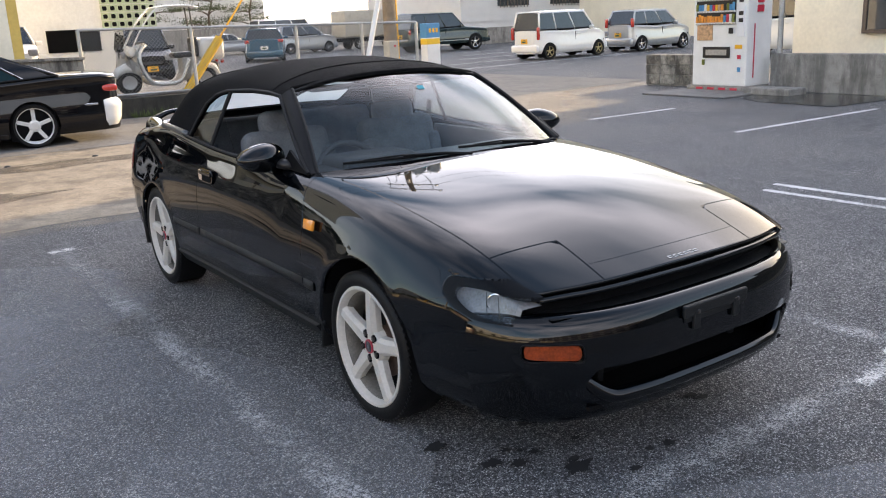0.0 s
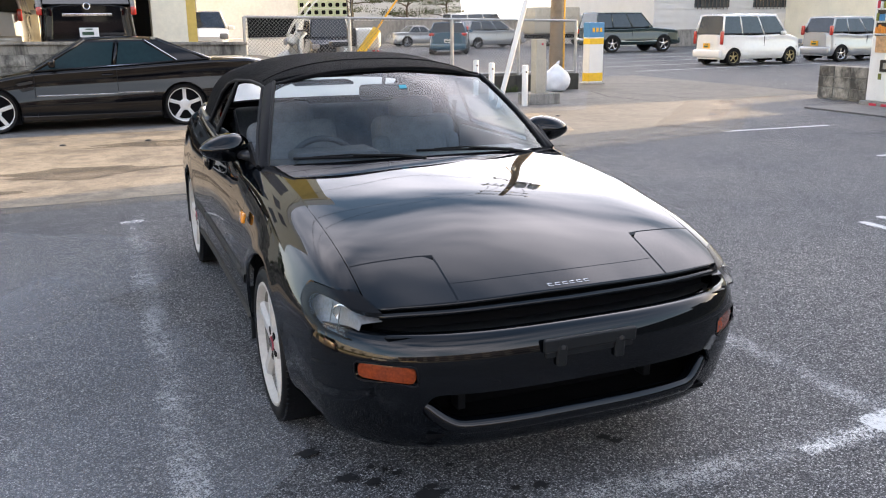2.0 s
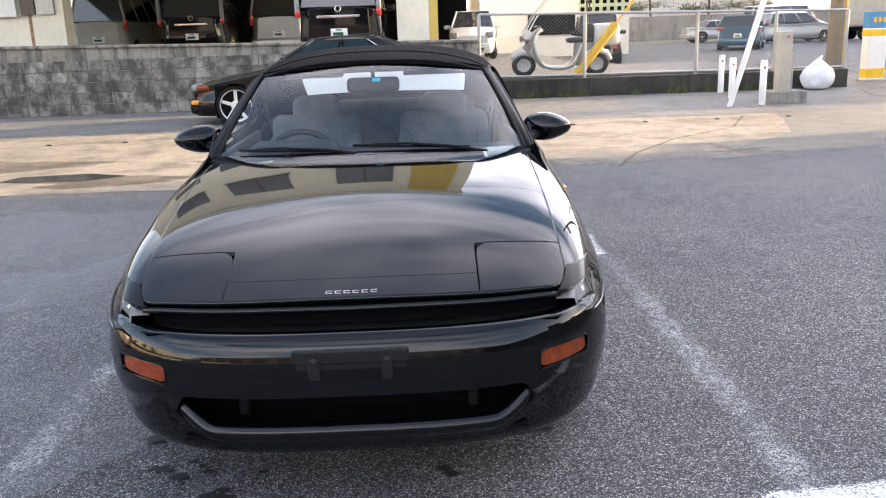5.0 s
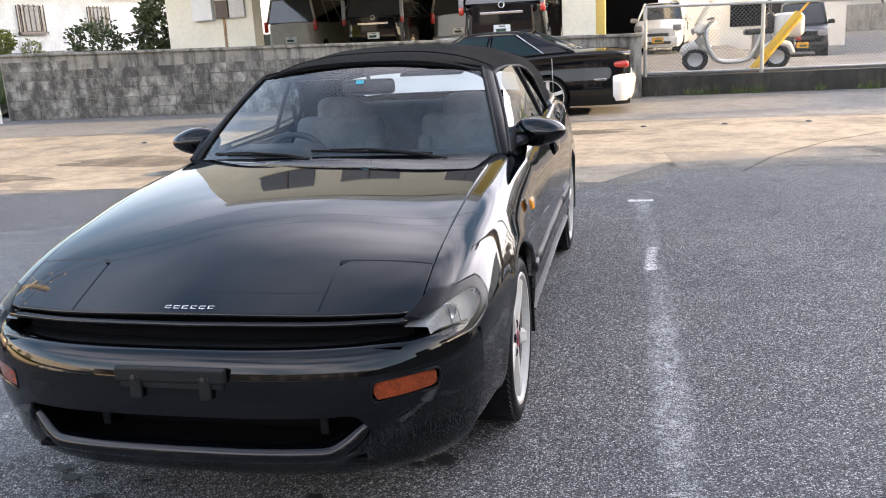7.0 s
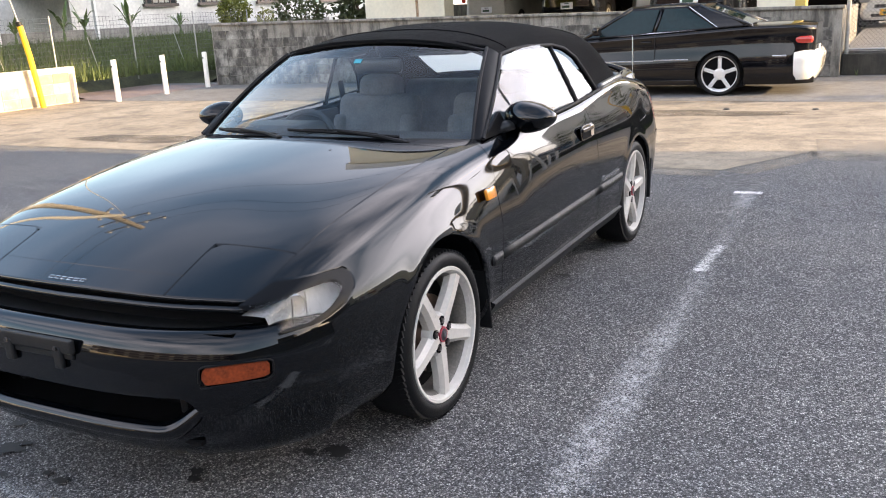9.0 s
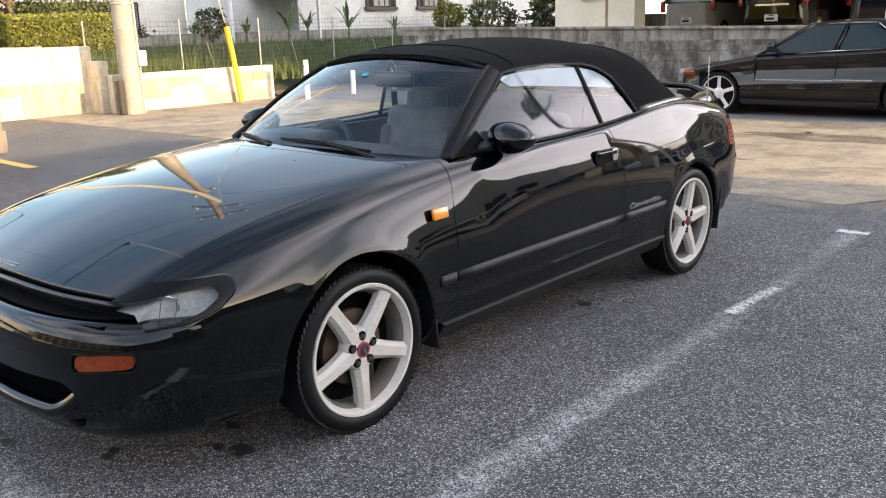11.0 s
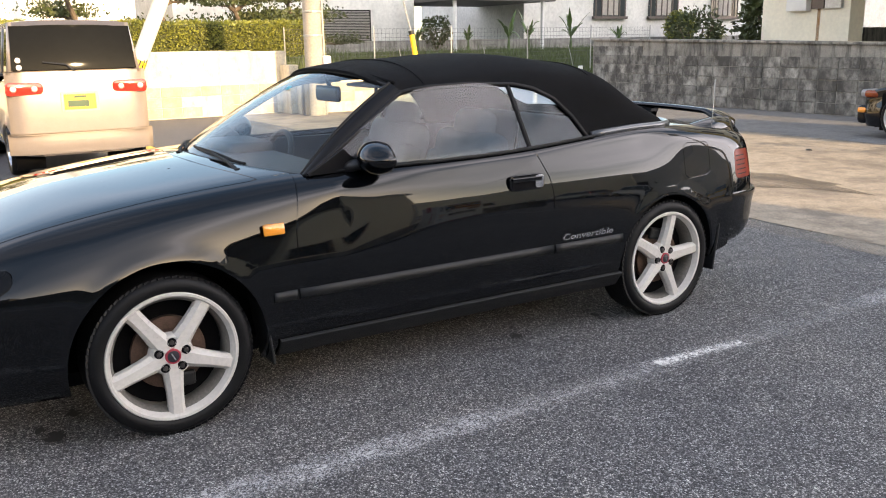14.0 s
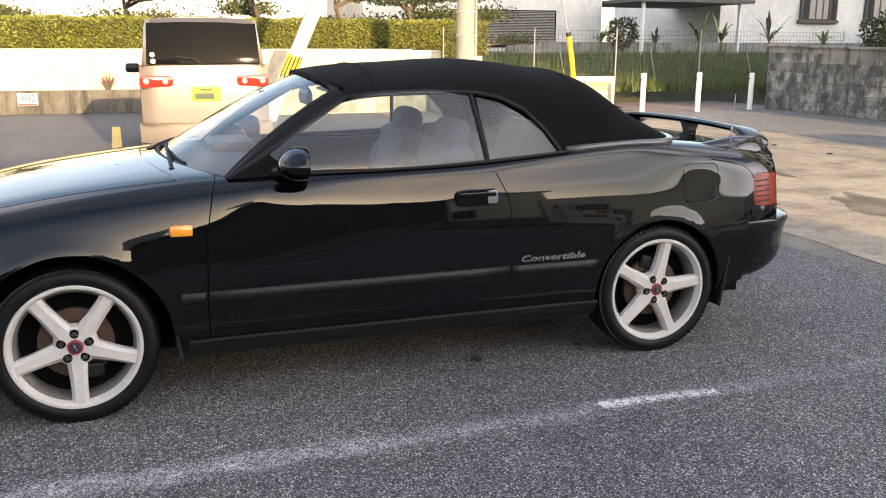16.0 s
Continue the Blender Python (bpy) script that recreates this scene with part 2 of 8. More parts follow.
M["banana"] = mat("banana leaf", (0.085, 0.13, 0.035), 0.5, vary=0.35, scale=4)
M["grass"] = mat("long grass", (0.072, 0.098, 0.028), 0.7, vary=0.55, scale=1.2)
M["bark"] = mat("bark", (0.12, 0.09, 0.065), 0.9, vary=0.3, scale=10, bump=0.5)
M["redflower"] = mat("red flower", (0.40, 0.05, 0.03), 0.6, vary=0.3)
M["brickpave"] = mat("reddish paving", (0.20, 0.145, 0.125), 0.85, vary=0.2, scale=4, bump=0.3, bscale=80)
M["scooterw"] = mat("white scooter plastic", (0.70, 0.70, 0.67), 0.3, coat=0.5, vary=0.08)
M["drinks"] = mat("drink display", (0.50, 0.30, 0.16), 0.4, vary=0.5, scale=20)
M["orange"] = mat("orange print", (0.75, 0.28, 0.04), 0.4, vary=0.35, scale=14)


def ramp(n, stops):
    r = n.new("ShaderNodeValToRGB")
    e = r.color_ramp.elements
    e[0].position, e[0].color = stops[0][0], (*stops[0][1], 1)
    e[1].position, e[1].color = stops[-1][0], (*stops[-1][1], 1)
    for p, c in stops[1:-1]:
        q = e.new(p)
        q.color = (*c, 1)
    return r


def tex(n, kind, scale, **inputs):
    t = n.new(kind)
    t.inputs["Scale"].default_value = scale
    for k, v in inputs.items():
        t.inputs[k].default_value = v
    return t


def asphalt():
    """Aged asphalt: dark binder between pale stones of two sizes, worn patches and faint tracks."""
    m, n, l, b = node_mat("worn asphalt")
    co = n.new("ShaderNodeTexCoord")
    stones = tex(n, "ShaderNodeTexVoronoi", 175)
    small = tex(n, "ShaderNodeTexVoronoi", 390)
    fine = tex(n, "ShaderNodeTexNoise", 260, Detail=4)
    clump = tex(n, "ShaderNodeTexNoise", 46, Detail=5, Roughness=0.65)
    big = tex(n, "ShaderNodeTexNoise", 0.55, Detail=6, Roughness=0.6)
    mid = tex(n, "ShaderNodeTexNoise", 6, Detail=6, Roughness=0.62)
    for t in (stones, small, fine, clump, big, mid):
        l.new(co.outputs["Object"], t.inputs["Vector"])
    sep, sep2 = n.new("ShaderNodeSeparateColor"), n.new("ShaderNodeSeparateColor")
    l.new(stones.outputs["Color"], sep.inputs[0]), l.new(small.outputs["Color"], sep2.inputs[0])
    sr = ramp(n, [(0.0, (0.056, 0.056, 0.059)), (0.45, (0.116, 0.117, 0.121)), (0.72, (0.212, 0.212, 0.212)), (0.98, (0.52, 0.515, 0.505))])
    l.new(sep.outputs[0], sr.inputs[0])
    pits = ramp(n, [(0.25, (1.18, 1.18, 1.18)), (0.62, (0.42, 0.42, 0.43))])
    dist = n.new("ShaderNodeMath")
    dist.operation, dist.inputs[1].default_value = "MULTIPLY", 1.0
    l.new(stones.outputs["Distance"], dist.inputs[0]), l.new(dist.outputs[0], pits.inputs[0])
    last = sr.outputs[0]
    for src, stops in ((sep2.outputs[0], [(0.0, (0.72, 0.72, 0.72)), (1.0, (1.30, 1.30, 1.29))]),
                       (fine.outputs[0], [(0.35, (0.66, 0.66, 0.66)), (0.65, (1.25, 1.25, 1.25))]),
                       (clump.outputs[0], [(0.34, (0.66, 0.66, 0.67)), (0.66, (1.36, 1.36, 1.35))]),
                       (mid.outputs[0], [(0.3, (0.82, 0.82, 0.83)), (0.7, (1.17, 1.17, 1.16))]),
                       (big.outputs[0], [(0.3, (0.78, 0.80, 0.84)), (0.7, (1.23, 1.20, 1.14))])):
        r = ramp(n, stops)
        l.new(src, r.inputs[0])
        mu = n.new("ShaderNodeMix")
        mu.data_type, mu.blend_type = "RGBA", "MULTIPLY"
        mu.inputs["Factor"].default_value = 1
        l.new(last, mu.inputs["A"]), l.new(r.outputs[0], mu.inputs["B"])
        last = mu.outputs["Result"]
    mu = n.new("ShaderNodeMix")
    mu.data_type, mu.blend_type = "RGBA", "MULTIPLY"
    mu.inputs["Factor"].default_value = 1
    l.new(last, mu.inputs["A"]), l.new(pits.outputs[0], mu.inputs["B"])
    l.new(mu.outputs["Result"], b.inputs["Base Color"])
    b.inputs["Roughness"].default_value = 0.80
    b.inputs["Specular IOR Level"].default_value = 0.38
    bp = n.new("ShaderNodeBump")
    bp.inputs["Strength"].default_value, bp.inputs["Distance"].default_value = 0.75, 0.006
    bp.invert = True
    l.new(stones.outputs["Distance"], bp.inputs["Height"]), l.new(bp.outputs[0], b.inputs["Normal"])
    return m


def concrete(name, c0, c1, scale=0.6, streak=False, stain=(0.06, 0.055, 0.05), amount=0.5, by_piece=False):
    """Old concrete: broad blotches, fine grain, and on walls dark runs of dirt."""
    m, n, l, b = node_mat(name)
    co = n.new("ShaderNodeTexCoord")
    big, fine = tex(n, "ShaderNodeTexNoise", scale, Detail=7, Roughness=0.65), tex(n, "ShaderNodeTexNoise", 60, Detail=4)
    l.new(co.outputs["Object"], big.inputs["Vector"]), l.new(co.outputs["Object"], fine.inputs["Vector"])
    r = ramp(n, [(0.3, c0), (0.7, c1)])
    l.new(big.outputs[0], r.inputs[0])
    fr = ramp(n, [(0.3, (0.82, 0.82, 0.82)), (0.7, (1.15, 1.15, 1.15))])
    l.new(fine.outputs[0], fr.inputs[0])
    mu = n.new("ShaderNodeMix")
    mu.data_type, mu.blend_type = "RGBA", "MULTIPLY"
    mu.inputs["Factor"].default_value = 1
    l.new(r.outputs[0], mu.inputs["A"]), l.new(fr.outputs[0], mu.inputs["B"])
    last = mu.outputs["Result"]
    mid = tex(n, "ShaderNodeTexNoise", 7.5, Detail=9, Roughness=0.7)
    l.new(co.outputs["Object"], mid.inputs["Vector"])
    mr_ = ramp(n, [(0.32, (0.74, 0.73, 0.71)), (0.5, (1.0, 1.0, 1.0)), (0.68, (1.16, 1.15, 1.13))])
    l.new(mid.outputs[0], mr_.inputs[0])
    mm = n.new("ShaderNodeMix")
    mm.data_type, mm.blend_type = "RGBA", "MULTIPLY"
    mm.inputs["Factor"].default_value = 1
    l.new(last, mm.inputs["A"]), l.new(mr_.outputs[0], mm.inputs["B"])
    last = mm.outputs["Result"]
    src = co.outputs["Object"]
    if by_piece:
        inf, off = n.new("ShaderNodeObjectInfo"), n.new("ShaderNodeVectorMath")
        off.operation = "ADD"
        l.new(inf.outputs["Location"], off.inputs[1]), l.new(src, off.inputs[0])
        src = off.outputs[0]
        pr = n.new("ShaderNodeMapRange")
        pr.inputs["To Min"].default_value, pr.inputs["To Max"].default_value = 0.68, 1.15
        sc = n.new("ShaderNodeVectorMath")
        sc.operation = "SCALE"
        l.new(inf.outputs["Random"], pr.inputs["Value"]), l.new(last, sc.inputs[0]), l.new(pr.outputs[0], sc.inputs["Scale"])
        last = sc.outputs[0]
        l.new(src, big.inputs["Vector"]), l.new(src, fine.inputs["Vector"])
    mp = n.new("ShaderNodeMapping")
    mp.inputs["Scale"].default_value = ((2.6, 2.6, 1.7) if by_piece else (3.2, 3.2, 0.55)) if streak else (1, 1, 1)
    st = tex(n, "ShaderNodeTexNoise", 1.6, Detail=8, Roughness=0.68)
    l.new(src, mp.inputs[0]), l.new(mp.outputs[0], st.inputs["Vector"])
    sr = ramp(n, [(0.37 if by_piece else 0.46, (0, 0, 0)), (0.58 if by_piece else 0.64, (amount,) * 3)])
    l.new(st.outputs[0], sr.inputs[0])
    mx = n.new("ShaderNodeMix")
    mx.data_type = "RGBA"
    mx.inputs["B"].default_value = (*stain, 1)
    l.new(sr.outputs[0], mx.inputs["Factor"]), l.new(last, mx.inputs["A"])
    l.new(mx.outputs["Result"], b.inputs["Base Color"])
    b.inputs["Roughness"].default_value = 0.88
    bp = n.new("ShaderNodeBump")
    bp.inputs["Strength"].default_value, bp.inputs["Distance"].default_value = 0.35, 0.01
    l.new(fine.outputs[0], bp.inputs["Height"]), l.new(bp.outputs[0], b.inputs["Normal"])
    return m


def worn_line(name, col, lo, hi):
    """Thermoplastic line worn through to the asphalt: its edges and holes are cut by noise."""
    m, n, l, b = node_mat(name)
    co = n.new("ShaderNodeTexCoord")
    big, fine = tex(n, "ShaderNodeTexNoise", 1.6, Detail=6), tex(n, "ShaderNodeTexNoise", 210, Detail=5, Roughness=0.7)
    add = n.new("ShaderNodeMath")
    add.operation, add.inputs[1].default_value = "MULTIPLY_ADD", 0.42
    l.new(co.outputs["Object"], big.inputs["Vector"]), l.new(co.outputs["Object"], fine.inputs["Vector"])
    l.new(big.outputs[0], add.inputs[0]), l.new(fine.outputs[0], add.inputs[2])
    mr = n.new("ShaderNodeMapRange")
    mr.inputs["From Min"].default_value, mr.inputs["From Max"].default_value = lo, hi
    l.new(add.outputs[0], mr.inputs["Value"])
    b.inputs["Base Color"].default_value = (*col, 1)
    b.inputs["Roughness"].default_value = 0.8
    l.new(mr.outputs[0], b.inputs["Alpha"])
    return m


def paint_line(name, col, bare, edge):
    """Road paint that is left on the stones and worn away between them, more so along its edges. bare: how much is gone."""
    m, n, l, b = node_mat(name)
    co, at_ = n.new("ShaderNodeTexCoord"), n.new("ShaderNodeAttribute")
    at_.attribute_name = "across"
    big, mid = tex(n, "ShaderNodeTexNoise", 1.9, Detail=4), tex(n, "ShaderNodeTexNoise", 17, Detail=6, Roughness=0.7)
    fine = tex(n, "ShaderNodeTexNoise", 230, Detail=3)
    stones = tex(n, "ShaderNodeTexVoronoi", 175)
    sep = n.new("ShaderNodeSeparateColor")
    for t in (big, mid, fine, stones):
        l.new(co.outputs["Object"], t.inputs["Vector"])
    l.new(stones.outputs["Color"], sep.inputs[0])
    total = None
    for src, k in ((big.outputs[0], 0.75), (mid.outputs[0], 0.85), (fine.outputs[0], 0.55), (sep.outputs[1], 0.42)):
        a = n.new("ShaderNodeMath")
        a.operation, a.inputs[1].default_value = "MULTIPLY_ADD", k
        a.inputs[2].default_value = -1.285 if total is None else 0.0
        l.new(src, a.inputs[0])
        if total is not None:
            l.new(total, a.inputs[2])
        total = a.outputs[0]
    ab, pw, sub, mr = n.new("ShaderNodeMath"), n.new("ShaderNodeMath"), n.new("ShaderNodeMath"), n.new("ShaderNodeMapRange")
    ab.operation = "ABSOLUTE"
    pw.operation, pw.inputs[1].default_value = "POWER", 2.5
    sub.operation, sub.inputs[1].default_value = "MULTIPLY_ADD", -edge
    l.new(at_.outputs["Fac"], ab.inputs[0]), l.new(ab.outputs[0], pw.inputs[0]), l.new(pw.outputs[0], sub.inputs[0]), l.new(total, sub.inputs[2])
    mr.inputs["From Min"].default_value, mr.inputs["From Max"].default_value = bare - 0.16, bare + 0.24
    mr.inputs["To Max"].default_value = 0.92
    l.new(sub.outputs[0], mr.inputs["Value"]), l.new(mr.outputs[0], b.inputs["Alpha"])
    b.inputs["Base Color"].default_value = (*col, 1)
    b.inputs["Roughness"].default_value = 0.8
    return m


M["plaster_g"] = mat("pale green plaster", (0.52, 0.58, 0.40), 0.85, vary=0.08, scale=1.5)
M["tealglass"] = mat("tinted car glass", (0.008, 0.024, 0.027), 0.05, spec=0.3, vary=0.15, scale=2)
M["brass"] = mat("brass coloured wheel", (0.42, 0.34, 0.18), 0.35, 0.6, vary=0.1)
M["polew"] = mat("pale concrete strut", (0.60, 0.57, 0.50), 0.8, vary=0.1, scale=3, bump=0.2)
M["wet"] = mat("wet ground", (0.022, 0.022, 0.023), 0.12, vary=0.2, scale=2)
M["asphalt"] = asphalt()
M["lane"] = concrete("sandy worn concrete lane", (0.25, 0.205, 0.152), (0.375, 0.312, 0.235), 0.45, stain=(0.115, 0.096, 0.076), amount=0.75)
M["lane3"] = concrete("grey brown worn apron", (0.150, 0.136, 0.115), (0.215, 0.195, 0.166), 0.4, stain=(0.10, 0.09, 0.078), amount=0.6)
M["lane2"] = concrete("grey road", (0.15, 0.145, 0.14), (0.22, 0.21, 0.20), 0.4, stain=(0.08, 0.075, 0.07), amount=0.5)
M["oldwall"] = concrete("dirty concrete wall", (0.20, 0.19, 0.165), (0.33, 0.31, 0.27), 1.2, True, (0.035, 0.033, 0.030), 0.85)
M["oldblock"] = concrete("dirty concrete face block", (0.25, 0.24, 0.21), (0.42, 0.40, 0.355), 1.6, True, (0.030, 0.028, 0.025), 0.85, by_piece=True)
M["block"] = concrete("grey concrete block", (0.24, 0.23, 0.21), (0.34, 0.325, 0.30), 1.5, True, (0.07, 0.065, 0.06), 0.6)
M["creamwall"] = concrete("cream rendered wall", (0.62, 0.55, 0.42), (0.72, 0.66, 0.53), 0.7, True, (0.40, 0.33, 0.23), 0.5)
M["sand_edge"] = worn_line("thin sandy edge of the lane", (0.30, 0.26, 0.21), 0.62, 0.86)
M["line_old"] = paint_line("worn white line", (0.46, 0.46, 0.458), 0.06, 0.34)
M["line_new"] = paint_line("white line", (0.70, 0.70, 0.68), -0.30, 0.4)
M["line_mid"] = paint_line("half worn white line", (0.72, 0.72, 0.70), -0.10, 0.45)
M["line_ghost"] = paint_line("ghost of an old line", (0.40, 0.40, 0.395), 0.19, 0.3)
# thin pale film that stands for stronger skylight on the ground
M["dust"] = worn_line("painted skylight on the asphalt", (0.30, 0.305, 0.32), 0.52, 1.25)
M["dirt"] = worn_line("thin brown dirt", (0.11, 0.088, 0.065), 0.58, 0.84)
M["darkwall"] = concrete("dark stained low wall", (0.10, 0.092, 0.080), (0.17, 0.155, 0.135), 1.3, True, (0.03, 0.028, 0.025), 0.8)
M["rust"] = worn_line("rust stain", (0.50, 0.25, 0.08), 0.42, 1.05)
M["soil"] = mat("weedy soil", (0.055, 0.058, 0.026), 0.9, vary=0.6, scale=2.5, bump=0.5, bscale=25)
M["blackwall"] = concrete("mossy black plinth", (0.028, 0.027, 0.023), (0.070, 0.064, 0.052), 1.3, True, (0.012, 0.013, 0.010), 0.7)
M["creamblock"] = concrete("cream wall block", (0.46, 0.40, 0.30), (0.62, 0.55, 0.43), 1.5, True, (0.30, 0.24, 0.17), 0.6, by_piece=True)
M["spot"] = mat("oil drip", (0.012, 0.012, 0.013), 0.7, vary=0.2)

# ---- building helpers ----
def link_mesh(name, V, F, material, parent=None, label="", smooth=False, N=None):
    me = bpy.data.meshes.new(name)
    me.from_pydata([tuple(v) for v in V], [], F)
    for mm in (material if isinstance(material, (list, tuple)) else (material,)):
        me.materials.append(mm)
    if smooth or N is not None:
        me.polygons.foreach_set("use_smooth", [True] * len(me.polygons))
    if N is not None:
        me.normals_split_custom_set_from_vertices([tuple(q) for q in N])
    me.update()
    ob = new(name, me)
    if parent:
        ob.parent = parent
    if label:
        ob["label"] = label
    return ob


def part(name, bm, material, parent, label="", smooth=False, sharp=40):
    """Links a bmesh as one mesh object under a thing or a part."""
    me = bpy.data.meshes.new(name)
    if smooth:
        for f in bm.faces:
            f.smooth = True
        lim = radians(sharp)
        for e in bm.edges:
            if len(e.link_faces) == 2 and e.calc_face_angle(0) > lim:
                e.smooth = False
    bm.to_mesh(me)
    bm.free()
    me.materials.append(material)
    ob = new(name, me)
    ob.parent = parent
    if label:
        ob["label"] = label
    return ob


def thing(name, at, label, category, group="", kind=""):
    ob = new(name)
    ob.empty_display_size = 0.1
    ob.matrix_basis = at
    return tagged(ob, label, category, group, kind)


def bm_box(cx, cy, cz, sx, sy, sz, bevel=0.0, seg=2, m=None, bm=None):
    one = bmesh.new()
    bmesh.ops.create_cube(one, size=1)
    for v in one.verts:
        v.co = Vector((v.co.x * sx, v.co.y * sy, v.co.z * sz))
    if bevel:
        bmesh.ops.bevel(one, geom=one.edges[:], offset=bevel, segments=seg, affect="EDGES", profile=0.5)
    t = Matrix.Translation((cx, cy, cz))
    bmesh.ops.transform(one, matrix=t if m is None else t @ m, verts=one.verts)
    return merged(bm, one)


def merged(bm, one):
    if bm is None:
        return one
    me = bpy.data.meshes.new("tmp")
    one.to_mesh(me)
    one.free()
    bm.from_mesh(me)
    bpy.data.meshes.remove(me)
    return bm


def bm_tube(points, radius, sides=8, bm=None, closed=False, squash=1.0):
    """A tube along points; radius may be a list."""
    one = bmesh.new()
    pts = [Vector(p) for p in points]
    n = len(pts)
    rings = []
    up = Vector((0, 0, 1))
    for i, p in enumerate(pts):
        a = pts[(i - 1) % n] if (i or closed) else p
        b = pts[(i + 1) % n] if (i < n - 1 or closed) else p
        d = (b - a).normalized()
        s = d.cross(up)
        if s.length < 0.05:
            s = d.cross(Vector((0, 1, 0)))
        s.normalize()
        u = s.cross(d)
        r = radius[i] if isinstance(radius, (list, tuple)) else radius
        rings.append([one.verts.new(p + s * math.cos(k * math.tau / sides) * r + u * math.sin(k * math.tau / sides) * r * squash) for k in range(sides)])
    for i in range(n if closed else n - 1):
        A, B = rings[i], rings[(i + 1) % n]
        for k in range(sides):
            one.faces.new((A[k], A[(k + 1) % sides], B[(k + 1) % sides], B[k]))
    if not closed:
        one.faces.new(rings[0][::-1]), one.faces.new(rings[-1])
    bmesh.ops.recalc_face_normals(one, faces=one.faces)
    return merged(bm, one)


def bm_lathe(profile, seg=48, axis="x", bm=None, at=(0, 0, 0)):
    """Turns (radius, along) pairs about an axis."""
    one = bmesh.new()
    rings = []
    for r, h in profile:
        ring = []
        for k in range(seg):
            a = math.tau * k / seg
            c, s = math.cos(a) * r, math.sin(a) * r
            co = {"x": (h, c, s), "y": (c, h, s), "z": (c, s, h)}[axis]
            ring.append(one.verts.new(Vector(co) + Vector(at)))
        rings.append(ring)
    for A, B in zip(rings, rings[1:]):
        for k in range(seg):
            one.faces.new((A[k], A[(k + 1) % seg], B[(k + 1) % seg], B[k]))
    if profile[0][0] > 1e-5:
        pass
    bmesh.ops.remove_doubles(one, verts=one.verts, dist=1e-6)
    bmesh.ops.recalc_face_normals(one, faces=one.faces)
    return merged(bm, one)


def bm_poly(pts, depth, axis="y", bm=None, bevel=0.0):
    """A flat outline (pairs) pushed through a depth along an axis, from 0."""
    one = bmesh.new()
    put = {"y": lambda a, b, d: (a, d, b), "x": lambda a, b, d: (d, a, b), "z": lambda a, b, d: (a, b, d)}[axis]
    A = [one.verts.new(put(a, b, 0)) for a, b in pts]
    B = [one.verts.new(put(a, b, depth)) for a, b in pts]
    n = len(pts)
    one.faces.new(A), one.faces.new(B[::-1])
    for i in range(n):
        one.faces.new((A[i], B[i], B[(i + 1) % n], A[(i + 1) % n]))
    bmesh.ops.recalc_face_normals(one, faces=one.faces)
    if bevel:
        bmesh.ops.bevel(one, geom=one.edges[:], offset=bevel, segments=2, affect="EDGES", profile=0.5)
    return merged(bm, one)


def spl(xs, ys):
    """Natural cubic spline through keys; flat beyond them."""
    xs, ys = np.array(xs, float), np.array(ys, float)
    n = len(xs)
    h = np.diff(xs)
    A, r = np.eye(n), np.zeros(n)
    for i in range(1, n - 1):
        A[i, i - 1], A[i, i], A[i, i + 1] = h[i - 1], 2 * (h[i - 1] + h[i]), h[i]
        r[i] = 6 * ((ys[i + 1] - ys[i]) / h[i] - (ys[i] - ys[i - 1]) / h[i - 1])
    m2 = np.linalg.solve(A, r)

    def f(x):
        x = min(max(x, xs[0]), xs[-1])
        i = min(max(int(np.searchsorted(xs, x)) - 1, 0), n - 2)
        a, b = (xs[i + 1] - x) / h[i], (x - xs[i]) / h[i]
        return float(a * ys[i] + b * ys[i + 1] + ((a ** 3 - a) * m2[i] + (b ** 3 - b) * m2[i + 1]) * h[i] ** 2 / 6)
    return f


def lin(xs, ys):
    return lambda x: float(np.interp(x, xs, ys))


